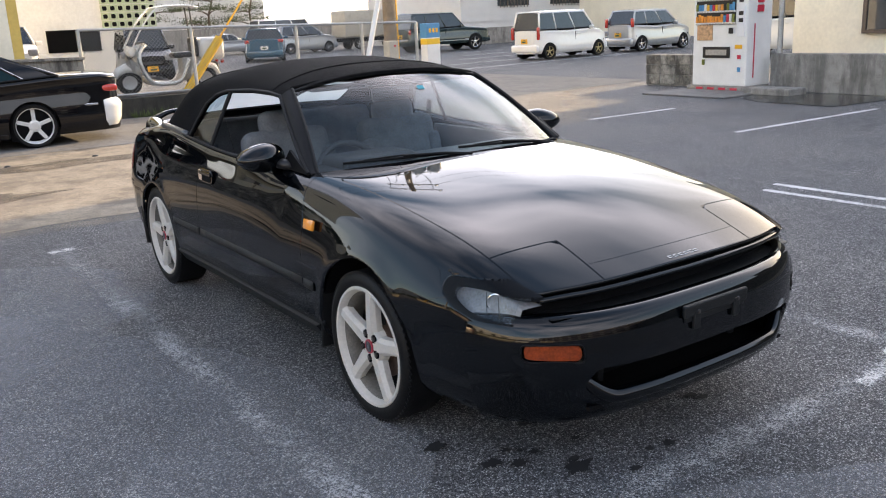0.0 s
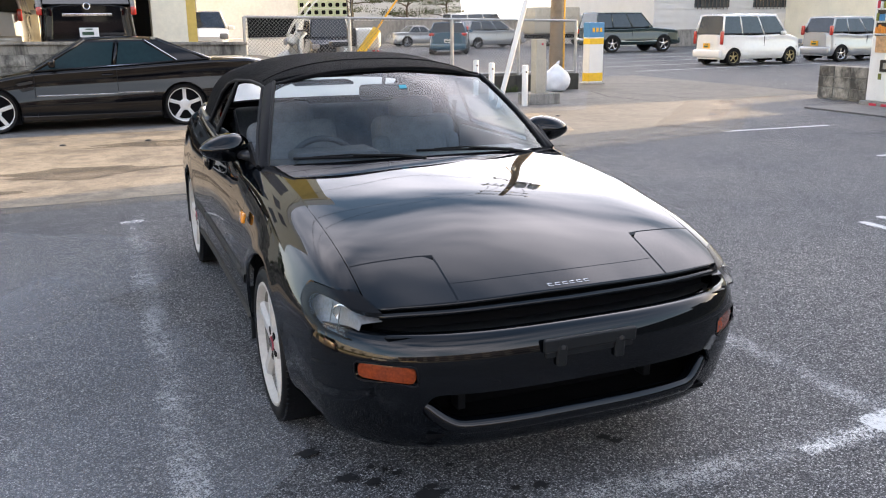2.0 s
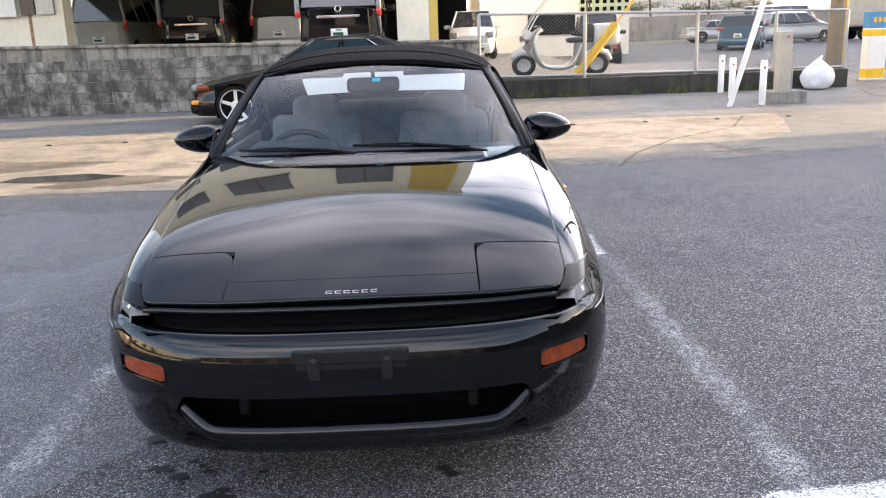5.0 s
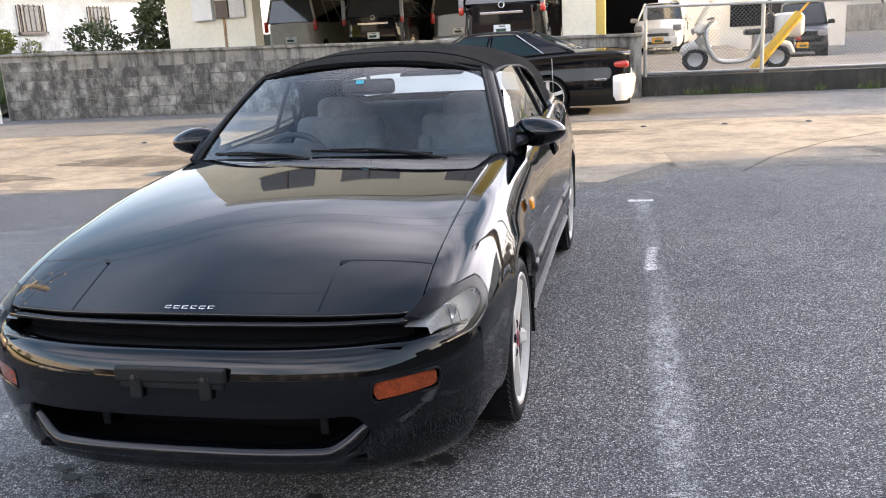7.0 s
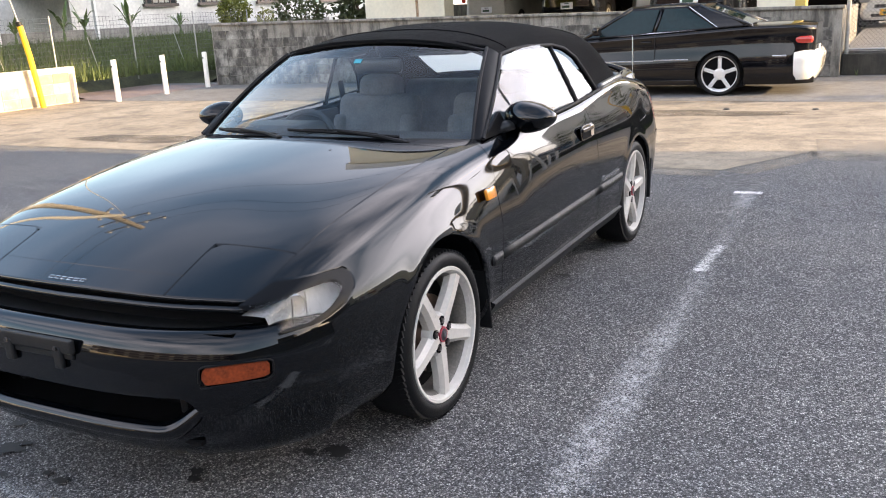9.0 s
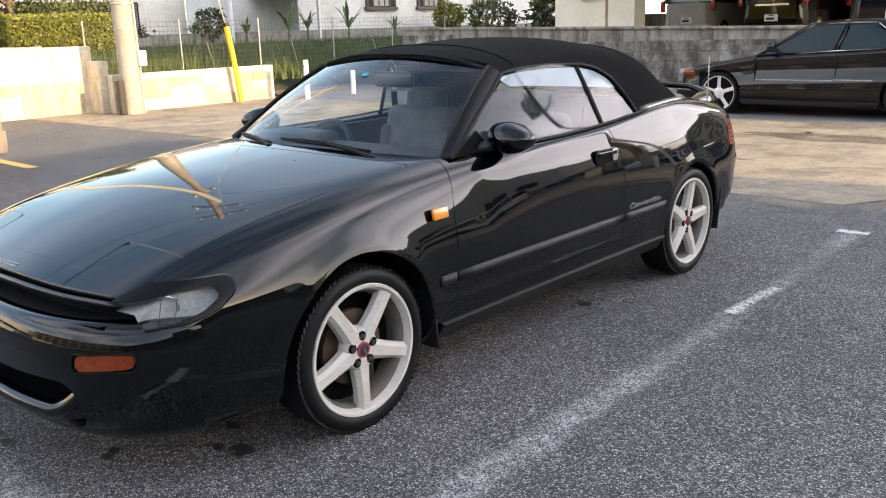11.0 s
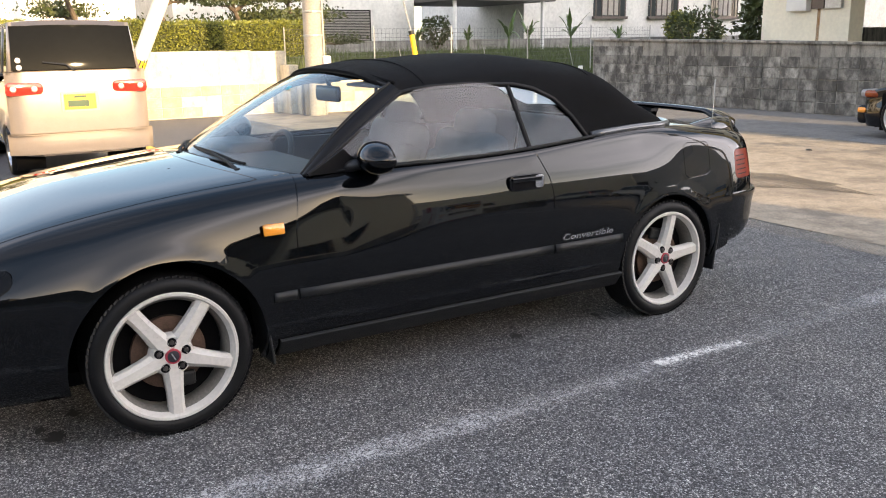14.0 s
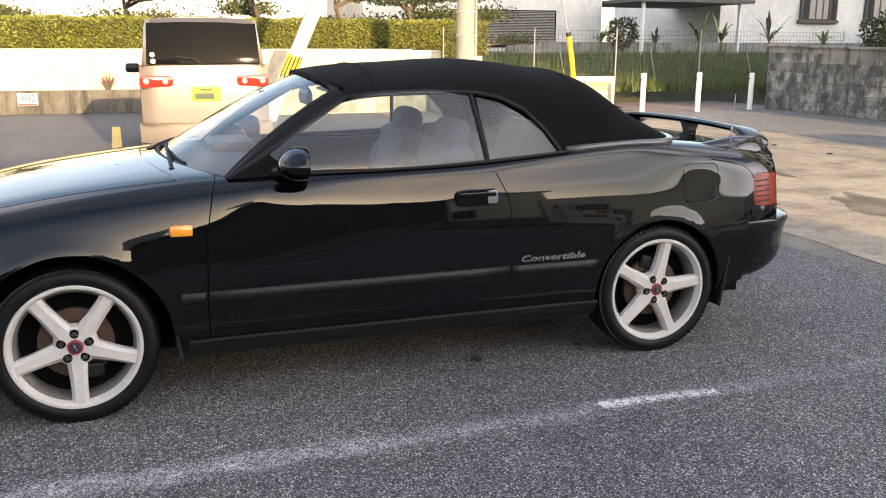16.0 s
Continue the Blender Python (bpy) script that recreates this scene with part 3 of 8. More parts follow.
class Skin:
    """A curved sheet with smooth normals that can be cut into panels."""
    def __init__(self, V, N, F):
        self.V, self.N, self.F = V, N, F

    @staticmethod
    def grid(fn, us, vs, flip=False):
        nu, nv = len(us), len(vs)
        P = np.array([[fn(u, v) for v in vs] for u in us], float)
        du, dv = np.gradient(P, axis=0), np.gradient(P, axis=1)
        nn = np.cross(du, dv)
        nn /= np.linalg.norm(nn, axis=2, keepdims=True) + 1e-12
        if flip:
            nn = -nn
        F = []
        for i in range(nu - 1):
            for j in range(nv - 1):
                q = (i * nv + j, (i + 1) * nv + j, (i + 1) * nv + j + 1, i * nv + j + 1)
                F.append(q[::-1] if flip else q)
        return Skin([tuple(p) for p in P.reshape(-1, 3)], [tuple(p) for p in nn.reshape(-1, 3)], F)

    def split(self, f):
        """The parts where f is below and above nought."""
        val = [f(*p) for p in self.V]
        out = []
        for sign in (-1, 1):
            V, N, F, at, cross = [], [], [], {}, {}

            def keep(i):
                if i not in at:
                    at[i] = len(V)
                    V.append(self.V[i]), N.append(self.N[i])
                return at[i]

            def mid(i, j):
                k = (min(i, j), max(i, j))
                if k not in cross:
                    a, b = k
                    t = val[a] / (val[a] - val[b])
                    cross[k] = len(V)
                    V.append(tuple(p + (q - p) * t for p, q in zip(self.V[a], self.V[b])))
                    N.append(tuple(p + (q - p) * t for p, q in zip(self.N[a], self.N[b])))
                return cross[k]
            for face in self.F:
                poly = []
                for i, j in zip(face, face[1:] + face[:1]):
                    a, b = val[i] * sign > 0, val[j] * sign > 0
                    if a:
                        poly.append(keep(i))
                    if a != b:
                        poly.append(mid(i, j))
                if len(poly) > 2:
                    F.append(tuple(poly))
            out.append(Skin(V, N, F))
        return out

    def cut(self, f, gap=0.0025):
        """Two panels with a joint of twice gap between them; f in metres."""
        return self.split(lambda x, y, z: f(x, y, z) + gap)[0], self.split(lambda x, y, z: f(x, y, z) - gap)[1]

    def moved(self, d):
        return Skin([tuple(p + n * d for p, n in zip(v, w)) for v, w in zip(self.V, self.N)], list(self.N), list(self.F))

    def rimmed(self, depth=0.014):
        """With its free edges turned in, as sheet metal is."""
        seen = {}
        for f in self.F:
            for i, j in zip(f, f[1:] + f[:1]):
                seen[(i, j)] = 1
        V, N, F, low = list(self.V), list(self.N), list(self.F), {}

        def under(i):
            if i not in low:
                n = Vector(self.N[i]).normalized()
                low[i] = len(V)
                V.append(tuple(Vector(self.V[i]) - n * depth)), N.append(self.N[i])
            return low[i]
        for i, j in seen:
            if (j, i) not in seen:
                F.append((j, i, under(i), under(j)))
        return Skin(V, N, F)

    def put(self, name, material, parent, label="", rim=0.014):
        s = self.rimmed(rim) if rim else self
        return link_mesh(name, s.V, s.F, material, parent, label, N=s.N)


def poly_field(pts):
    """Signed distance to a closed outline of pairs: below nought inside."""
    P = [Vector(p) for p in pts]

    def f(a, b):
        q, d, inside = Vector((a, b)), 1e9, False
        for s, e in zip(P, P[1:] + P[:1]):
            w = e - s
            t = min(max((q - s).dot(w) / max(w.dot(w), 1e-12), 0), 1)
            d = min(d, (q - s - w * t).length)
            if (s.y > b) != (e.y > b) and a < (e.x - s.x) * (b - s.y) / (e.y - s.y) + s.x:
                inside = not inside
        return -d if inside else d
    return f


def rounded(pts, r, k=5):
    """An outline with its corners rounded."""
    out = []
    P = [Vector(p) for p in pts]
    for a, b, c in zip([P[-1]] + P[:-1], P, P[1:] + P[:1]):
        s, e = b + (a - b).normalized() * r, b + (c - b).normalized() * r
        for i in range(k + 1):
            t = i / k
            out.append(tuple((1 - t) ** 2 * s + 2 * t * (1 - t) * b + t * t * e))
    return out

# ---- ground ----
def flat(name, pts, z, material, kind="structure", label="", category=""):
    ob = link_mesh(name, [(x, y, z) for x, y in pts], [tuple(range(len(pts)))], material)
    return tagged(ob, label, category, kind=kind)


flat("ground", [(-400, -400), (400, -400), (400, 400), (-400, 400)], 0.0, M["asphalt"], label="worn grey asphalt with pale stones", category="ground")
LANE = [(-60, 3.65), (-1.4, 3.66), (0.95, 3.58), (1.55, 4.65), (3.6, 4.85), (4.9, 6.2), (5.6, 8.4), (7.2, 12.7), (-60, 12.6)]
APRON = [(3.6, 4.85), (6.5, 5.6), (9.6, 8.9), (11.2, 9.3), (12.5, 9.4), (12.5, 16), (9.5, 16), (8.6, 13.0), (7.2, 12.7), (5.6, 8.4), (4.9, 6.2)]


def ragged(pts, step, amp):
    """The same outline with uneven edges."""
    out = []
    for a, b in zip(pts, pts[1:] + pts[:1]):
        A, B = Vector((*a, 0)), Vector((*b, 0))
        n = max(1, int(min((B - A).length, 40) / step)) if (B - A).length < 59.5 else int((B - A).length / step)
        for i in range(n):
            p = A.lerp(B, i / n)
            out.append((p.x + amp * noise.noise(p * 1.7), p.y + amp * noise.noise(p * 1.7 + Vector((7, 3, 0)))))
    return out


flat("lane", ragged(LANE, 0.3, 0.07), 0.006, M["lane"], label="sandy worn concrete lane", category="road")
flat("apron", ragged(APRON, 0.3, 0.07), 0.0055, M["lane3"], label="grey brown worn apron beside the lane", category="road")
flat("road", [(-60, 8.7), (-3, 8.85), (4.6, 8.35), (6.5, 8.6), (8.6, 12.0), (8.6, 12.9), (-60, 12.6)], 0.010, M["lane2"], label="grey concrete strip beside the wall", category="road")


def strip_line(name, a, b, w, material, z=0.005, label="worn white parking line on asphalt"):
    A, B = Vector((*a, 0)), Vector((*b, 0))
    d = (B - A).normalized()
    s = Vector((-d.y, d.x, 0)) * w / 2
    n = max(2, int((B - A).length / 0.25))
    V, F = [], []
    for i in range(n + 1):
        p = A.lerp(B, i / n)
        j = s * (1 + 0.12 * noise.noise(p * 3))
        V += [tuple(p + j + Vector((0, 0, z))), tuple(p - j + Vector((0, 0, z)))]
    for i in range(n):
        F.append((2 * i, 2 * i + 1, 2 * i + 3, 2 * i + 2))
    ob = link_mesh(name, V, F, material)
    ob.data.attributes.new("across", "FLOAT", "POINT").data.foreach_set("value", [1.0, -1.0] * (n + 1))
    return tagged(ob, label, "line", kind="structure")


strip_line("parking_line", (-1.195, 2.66), (-1.20, -2.36), 0.20, M["line_old"])
strip_line("parking_line", (1.29, 2.78), (1.355, 0.95), 0.19, M["line_old"])
strip_line("parking_line", (1.355, 0.95), (1.40, -2.22), 0.20, M["line_old"])
strip_line("parking_line", (-1.3, -2.30), (1.62, -2.30), 0.20, M["line_old"])
strip_line("parking_line", (-1.2, 2.68), (1.29, 2.80), 0.12, M["line_ghost"])
strip_line("parking_line", (-2.1, -1.72), (-0.55, 0.68), 0.15, M["line_ghost"], 0.004)
strip_line("line_end", (-1.28, 2.61), (-1.10, 2.64), 0.15, M["line_mid"], 0.007, "fresh white line end")
strip_line("line_end", (1.19, 2.73), (1.39, 2.74), 0.15, M["line_mid"], 0.007, "fresh white line end")
strip_line("line_patch", (1.335, 0.70), (1.362, 1.24), 0.10, M["line_mid"], 0.007, "bright remains of a white line")
strip_line("line_patch", (1.24, -2.285), (1.66, -2.24), 0.19, M["line_new"], 0.0075, "bright remains of a white line")
strip_line("line_patch", (0.86, -2.33), (1.30, -2.29), 0.13, M["line_mid"], 0.007, "bright remains of a white line")
strip_line("parking_line", (3.95, 0.32), (4.02, -4.5), 0.10, M["line_new"])
strip_line("parking_line", (4.22, 0.40), (4.30, -4.5), 0.10, M["line_new"])
strip_line("parking_line", (6.6, 5.14), (8.4, 5.06), 0.10, M["line_new"])
strip_line("parking_line", (6.7, 2.66), (9.8, 2.58), 0.11, M["line_new"])
for k in range(6):
    strip_line("parking_line", (13.6 + 0.5 * k, 17.6 + 2.45 * k), (21.5 + 0.5 * k, 18.2 + 2.45 * k), 0.13, M["line_new"])
strip_line("parking_line", (-7.2, -1.30), (-11.6, -1.42), 0.13, M["yellow"], label="yellow parking line on asphalt")
strip_line("parking_line", (-7.0, 0.95), (-9.6, 1.0), 0.13, M["yellow"], label="yellow parking line on asphalt")

for a, b in [*zip(LANE[:8], LANE[1:8]), *zip(APRON[:4], APRON[1:4])]:
    if a[0] < -59:
        a = (-14, 3.65)
    strip_line("lane_edge", a, b, 0.55, M["sand_edge"], 0.0042, "sand thinning out over the asphalt")
for a, b, w in (((1.6, 4.75), (3.7, 4.95), 1.2), ((3.6, 4.9), (6.6, 5.65), 1.1), ((6.5, 5.6), (9.6, 8.9), 1.2)):
    strip_line("lane_edge", a, b, w, M["sand_edge"], 0.0088, "sand spread over the edge of the lane")
# cracks across the apron
for pts in (((8.95, 11.16), (9.29, 10.33), (9.35, 9.29), (9.9, 9.1), (10.65, 9.17), (11.6, 9.0)), ((8.6, 11.9), (8.2, 10.6), (8.4, 9.2), (9.35, 9.29)), ((2.2, 4.0), (2.6, 4.9), (3.3, 5.9), (4.4, 6.9), (5.0, 8.2))):
    for k, (a, b) in enumerate(zip(pts, pts[1:])):
        strip_line("crack", a, b, 0.035, M["dirt"], 0.0094 + 0.0002 * k, "dark crack in the concrete apron")
# oil drips
for x, y, r in ((-0.794, -1.643, 0.038), (-0.706, -1.868, 0.036), (-0.627, -1.929, 0.032), (-0.608, -1.827, 0.018), (-0.538, -1.902, 0.022), (-0.57, -1.86, 0.015), (-0.484, -2.079, 0.052), (-0.46, -2.03, 0.022),
                (-0.204, -2.149, 0.02), (-0.121, -2.164, 0.026), (-0.347, -2.214, 0.022), (-0.42, -1.71, 0.026), (0.286, -1.99, 0.026), (0.62, -1.659, 0.046), (0.533, -1.706, 0.026), (0.431, -1.572, 0.036),
                (0.264, -1.951, 0.028), (0.691, 0.416, 0.034), (0.66, 0.95, 0.030), (0.72, 0.93, 0.020), (-0.35, -1.92, 0.018)):
    n = 40
    pts = []
    for k in range(n):
        a = math.tau * k / n
        q = Vector((x * 9 + math.cos(a) * 1.6, y * 9 + math.sin(a) * 1.6, 2))
        rr = r * (0.85 + 0.55 * noise.noise(q) + 0.45 * noise.noise(q * 3.1))
        pts.append((x + rr * math.cos(a) * 1.15, y + rr * math.sin(a) * 0.85))
    flat("oil_spot", pts, 0.0085, M["spot"], "", "dark oil drip on the asphalt", "stain")
for x, y, rx, ry in ((-1.6, 5.3, 1.1, 0.45), (-3.0, 4.3, 1.0, 0.35), (-4.6, 5.6, 1.6, 0.5), (-0.2, 7.3, 1.8, 0.35), (-6.5, 4.4, 1.5, 0.4)):
    pts = [(x + rx * math.cos(math.tau * k / 30) * (0.8 + 0.5 * noise.noise(Vector((k * 0.4, x, y)))), y + ry * math.sin(math.tau * k / 30) * (0.8 + 0.5 * noise.noise(Vector((k * 0.4, y, x))))) for k in range(30)]
    flat("lane_patch", pts, 0.011, M["dirt"], "", "brown dirt washed over the concrete lane", "patch")

# pale patches paint the brighter skylight beside the car onto the ground
for x, y, rx, ry in ((-2.0, -1.0, 1.3, 2.2), (-2.6, 1.4, 1.5, 1.6), (-0.9, -2.9, 1.4, 0.6)):
    pts = [(x + rx * math.cos(math.tau * k / 40) * (0.85 + 0.5 * noise.noise(Vector((k * 0.3, x, y)))), y + ry * math.sin(math.tau * k / 40) * (0.85 + 0.5 * noise.noise(Vector((k * 0.3, y, x))))) for k in range(40)]
    flat("dust_patch", pts, 0.003 - 0.0002 * x, M["dust"], "", "brighter skylight painted as a pale patch on the asphalt", "patch")

# ---- walls and buildings ----
def slab(name, x0, x1, y0, y1, z0, z1, material, label, category, bevel=0.0, kind="structure", parent=None):
    b = bm_box((x0 + x1) / 2, (y0 + y1) / 2, (z0 + z1) / 2, x1 - x0, y1 - y0, z1 - z0, bevel)
    if parent:
        return part(name, b, material, parent, label)
    me = bpy.data.meshes.new(name)
    b.to_mesh(me)
    b.free()
    me.materials.append(material)
    return tagged(new(name, me), label, category, kind=kind)


def ramp_wall(name, x0, x1, y0, y1, za, zb, material, label):
    """A wall whose top runs from za at x0 to zb at x1."""
    b = bmesh.new()
    v = [b.verts.new(p) for p in ((x0, y0, 0), (x1, y0, 0), (x1, y1, 0), (x0, y1, 0), (x0, y0, za), (x1, y0, zb), (x1, y1, zb), (x0, y1, za))]
    for f in ((0, 1, 5, 4), (1, 2, 6, 5), (2, 3, 7, 6), (3, 0, 4, 7), (4, 5, 6, 7)):
        b.faces.new([v[i] for i in f])
    me = bpy.data.meshes.new(name)
    b.to_mesh(me)
    b.free()
    me.materials.append(material)
    return tagged(new(name, me), label, "wall", kind="structure")


WALLTOP = lambda x: 1.36 - 0.25 * (x + 12.0) / 13.35
b = bmesh.new()
v = [b.verts.new(q) for q in ((-12.05, 12.15, 1.364), (1.38, 12.15, 1.114), (1.38, 12.45, 1.114), (-12.05, 12.45, 1.364), (-12.05, 12.15, 1.414), (1.38, 12.15, 1.164), (1.38, 12.45, 1.164), (-12.05, 12.45, 1.414))]
for f in ((0, 3, 2, 1), (4, 5, 6, 7), (0, 1, 5, 4), (1, 2, 6, 5), (2, 3, 7, 6), (3, 0, 4, 7)):
    b.faces.new([v[i] for i in f])
bmesh.ops.bevel(b, geom=b.edges[:], offset=0.008, segments=2, affect="EDGES", profile=0.5)
me = bpy.data.meshes.new("coping")
b.to_mesh(me)
b.free()
me.materials.append(M["oldwall"])
tagged(new("coping", me), "dirty concrete coping on the retaining wall", "coping", kind="structure")
WALL = ramp_wall("wall_back", -12.0, 1.35, 12.20, 12.40, 1.36, 1.11, M["oldwall"], "stained grey concrete block retaining wall")
slab("wall_return", 1.13, 1.35, 12.405, 18.0, 0, 1.09, M["oldwall"], "stained grey concrete wall", "wall", 0.015)
slab("upper_yard", -12.0, 1.12, 12.405, 40.0, -0.1, 0.75, M["lane2"], "raised concrete yard behind the wall", "ground")
slab("fence_plinth", 1.36, 8.65, 12.50, 12.72, 0, 0.36, M["blackwall"], "dark stained concrete fence plinth", "wall", 0.015)
slab("yard_step", 1.36, 4.3, 17.001, 27.5, -0.1, 0.385, M["lane2"], "raised grey concrete bay beside the building", "ground")
slab("yard_step", 1.36, 7.30, 12.722, 17.0, -0.1, 0.39, M["lane2"], "raised grey concrete apron behind the fence", "ground")
slab("wall_east", 11.45, 11.65, -20.0, 5.50, 0, 0.66, M["block"], "grey concrete boundary wall", "wall", 0.012)
BW = slab("block_wall", 11.58, 11.75, 6.98, 8.5, 0, 0.62, M["block"], "low grey concrete block wall", "wall", 0.012)
slab("wall_west", -15.0, -14.78, -30.0, 0.2, 0, 0.46, M["darkwall"], "low dark concrete wall with a bay number", "wall", 0.012)
slab("garden_wall", -15.6, -15.4, -30.0, 5.0, 0, 1.27, M["creamwall"], "sunlit cream garden wall", "wall", 0.012)
GWS = slab("garden_wall_step", -13.55, -13.35, 0.4, 5.0, 0, 1.26, M["creamwall"], "sunlit cream rendered wall", "wall", 0.012)
slab("wall_return", -13.35, -12.86, 4.86, 5.06, 0, 0.98, M["creamwall"], "short cream wall between two garden walls", "wall", 0.012)
LWL = slab("low_wall", -12.85, -12.65, 5.0, 8.75, 0, 0.72, M["creamwall"], "low sunlit cream block wall", "wall", 0.012)
flat("walkway", [(-20, 8.9), (-11.9, 8.9), (-11.9, 12.2), (-20, 12.2)], 0.016, M["brickpave"], label="reddish paved footway", category="pavement")
# field that rises gently away
fv, ff = [], []
for i in range(31):
    for j in range(31):
        x, y = -12.9 - 22 * i / 30, 5.0 + 45 * j / 30
        edge = 0.08 if (j == 0) else 0.35
        if y > 8.6 and y < 12.6 and x > -14.4:
            edge = -0.1
        fv.append((x, y, edge + 0.75 * i / 30 + 0.08 * noise.noise(Vector((x * 0.7, y * 0.7, 0)))))
for i in range(30):
    for j in range(30):
        a = i * 31 + j
        ff.append((a, a + 1, a + 32, a + 31))
tagged(link_mesh("field", fv, ff, M["soil"], smooth=True), "overgrown green field behind a wire fence", "field", kind="structure")

# cream building to the east, whose shade covers the bay
E1 = thing("building", pose(0, 0, 0), "cream plastered building with a brown window", "building")
slab("wall", 14.2, 24.0, 4.82, 6.9, 0, 4.9, M["plaster"], "", "", parent=E1)
slab("roof", 14.0, 24.2, 4.82, 7.1, 4.9, 5.15, M["plasterw"], "flat roof edge", "", parent=E1)
# unseen building, added to keep low sun off the apron and far bays
E3 = thing("building", pose(0, 0, 0), "unseen cream block added east of the far car park for shade", "building")
slab("wall", 36.0, 46.0, 15.0, 44.0, 0, 7.2, M["plaster"], "", "", parent=E3)
slab("roof", 35.8, 46.2, 14.8, 44.2, 7.2, 7.5, M["plasterw"], "flat roof edge", "", parent=E3)
# added out of view: blocks the sun, its dark colour deepens the car's reflections
E2 = thing("building", pose(0, 0, 0), "unseen dark concrete building added for shade and dark reflections", "building")
slab("wall", 14.4, 24.0, -40.0, 4.81, 0, 4.85, M["darkwall"], "", "", parent=E2)
slab("roof", 14.2, 24.2, -40.2, 4.81, 4.85, 5.10, M["darkwall"], "flat roof edge", "", parent=E2)
slab("stair_tower", 15.0, 18.0, -9.0, -5.5, 5.105, 7.2, M["darkwall"], "stair tower on the roof", "", parent=E2)
slab("water_tank", 15.2, 17.0, -2.0, -0.4, 5.105, 6.3, M["steel"], "grey water tank", "", parent=E2)
W1 = slab("window", 14.14, 14.20, 4.86, 5.3, 0.95, 2.2, M["pane"], "dark pane", "", parent=E1)
slab("window_frame", 14.11, 14.2, 5.3, 5.38, 0.88, 2.28, M["winframe"], "", "", parent=W1)
slab("window_sill", 14.09, 14.2, 4.86, 5.3, 0.88, 0.95, M["winframe"], "", "", parent=W1)

# house on columns above the raised yard
B2 = thing("pilotis_building", pose(0, 0, 0), "cream building on columns with cars parked beneath", "building")
slab("stair_block", -9.67, -7.47, 15.25, 15.75, 0.75, 3.095, M["plaster"], "cream block with a meter box and a rust run", "", parent=B2)
slab("rust_run", -8.24, -8.17, 15.242, 15.25, 1.05, 2.0, M["rust"], "rust stain", "", parent=B2)
MB = slab("meter_box", -8.92, -8.42, 15.08, 15.25, 1.93, 2.42, M["white"], "white meter box", "", parent=B2)
slab("meter_door", -8.02, -7.64, 15.16, 15.25, 1.96, 2.40, M["steel"], "", "", parent=MB)
slab("meter_niche", -8.36, -8.06, 15.17, 15.25, 1.96, 2.36, M["winframe"], "brown meter frame", "", parent=MB)
for x0, x1, y0 in ((-0.17, 0.48, 13.52), (-10.40, -9.70, 23.9), (-3.0, -2.6, 24)):
    slab("column", x0, x1, y0, y0 + 0.5, 0.70 if x0 < 1 else 0, 3.1, M["plaster"], "", "", parent=B2)
slab("yellow_column", 0.484, 0.66, 13.54, 14.0, 0, 3.095, M["ochre"], "yellow painted edge of a column", "", parent=B2)
slab("rear_wing", -11.3, -9.305, 18.3, 27.0, 3.1, 9.4, M["plaster"], "cream rear wing", "", parent=B2)
slab("upper_floor", -9.3, 2.0, 13.5, 27.0, 3.1, 9.4, M["plaster"], "cream upper storey", "", parent=B2)
# out of view; this block and its parapet are added to shade the white house
slab("shade_block", -9.3, 1.55, 27.005, 62.0, 0.0, 9.4, M["plaster"], "unseen cream block added to shade the white house", "", parent=B2)
slab("shade_block_parapet", -9.4, 1.65, 27.11, 62.1, 9.4, 10.0, M["plasterw"], "", "", parent=B2)
slab("parapet", -9.4, 2.1, 13.4, 27.1, 9.4, 10.0, M["plasterw"], "", "", parent=B2)
slab("yellow_panel", 0.35, 1.6, 13.44, 13.5, 3.3, 9.2, M["ochre"], "yellow wall panel", "", parent=B2)
for x in (-7.6, -5.0, -1.9):
    for z in (3.9, 6.7):
        w = slab("window", x, x + 1.7, 13.45, 13.5, z, z + 1.2, M["pane"], "dark pane", "", parent=B2)
        slab("window_frame", x - 0.06, x + 1.76, 13.42, 13.5, z - 0.06, z, M["winframe"], "", "", parent=w)
        slab("window_frame", x + 0.82, x + 0.88, 13.42, 13.5, z, z + 1.2, M["winframe"], "", "", parent=w)
# near-black wall: the shade under the storey is put into its colour
slab("back_wall", -9.3, 2.0, 26.8, 27.0, 0.75, 3.1, M["dark"], "back wall painted black for the shade under the building", "", parent=B2)
slab("side_wall", -11.3, -11.1, 18.3, 26.8, 0.75, 1.6, M["oldwall"], "", "", parent=B2)
# dark stepped wall beside the lot, and a pale house with a lattice screen
B3 = thing("house", pose(0, 0, 0), "white house with a pale green lattice screen", "house")
slab("wall", 2.9, 9.2, 33.0, 42.0, 0, 6.0, M["plasterw"], "", "", parent=B3)
# flat black panel on the wall paints the opening's shade
slab("opening_shade_panel", 4.9, 6.9, 32.94, 33.0, 0.9, 1.75, M["dark"], "black panel painted as the shade of a garage opening", "", parent=B3)
slab("stair", 2.6, 4.4, 31.0, 33.0, 0, 0.9, M["plasterw"], "", "", parent=B3)
for i in range(7):
    for j in range(5):
        x, z = 7.05 + 0.31 * i, 1.75 + 0.31 * j
        part("lattice_block", bm_poly(rounded([(x, z), (x + 0.29, z), (x + 0.29, z + 0.29), (x, z + 0.29)], 0.02, 2), 0.08, "y"), M["plaster_g"] if "plaster_g" in M else M["plaster"], B3).location.y = 32.9
        # black plate on the block's face stands for the shade in its hole
        part("lattice_hole", bm_poly(rounded([(x + 0.06, z + 0.06), (x + 0.23, z + 0.06), (x + 0.23, z + 0.23), (x + 0.06, z + 0.23)], 0.05, 3), 0.02, "y"), M["dark"], B3).location.y = 32.885
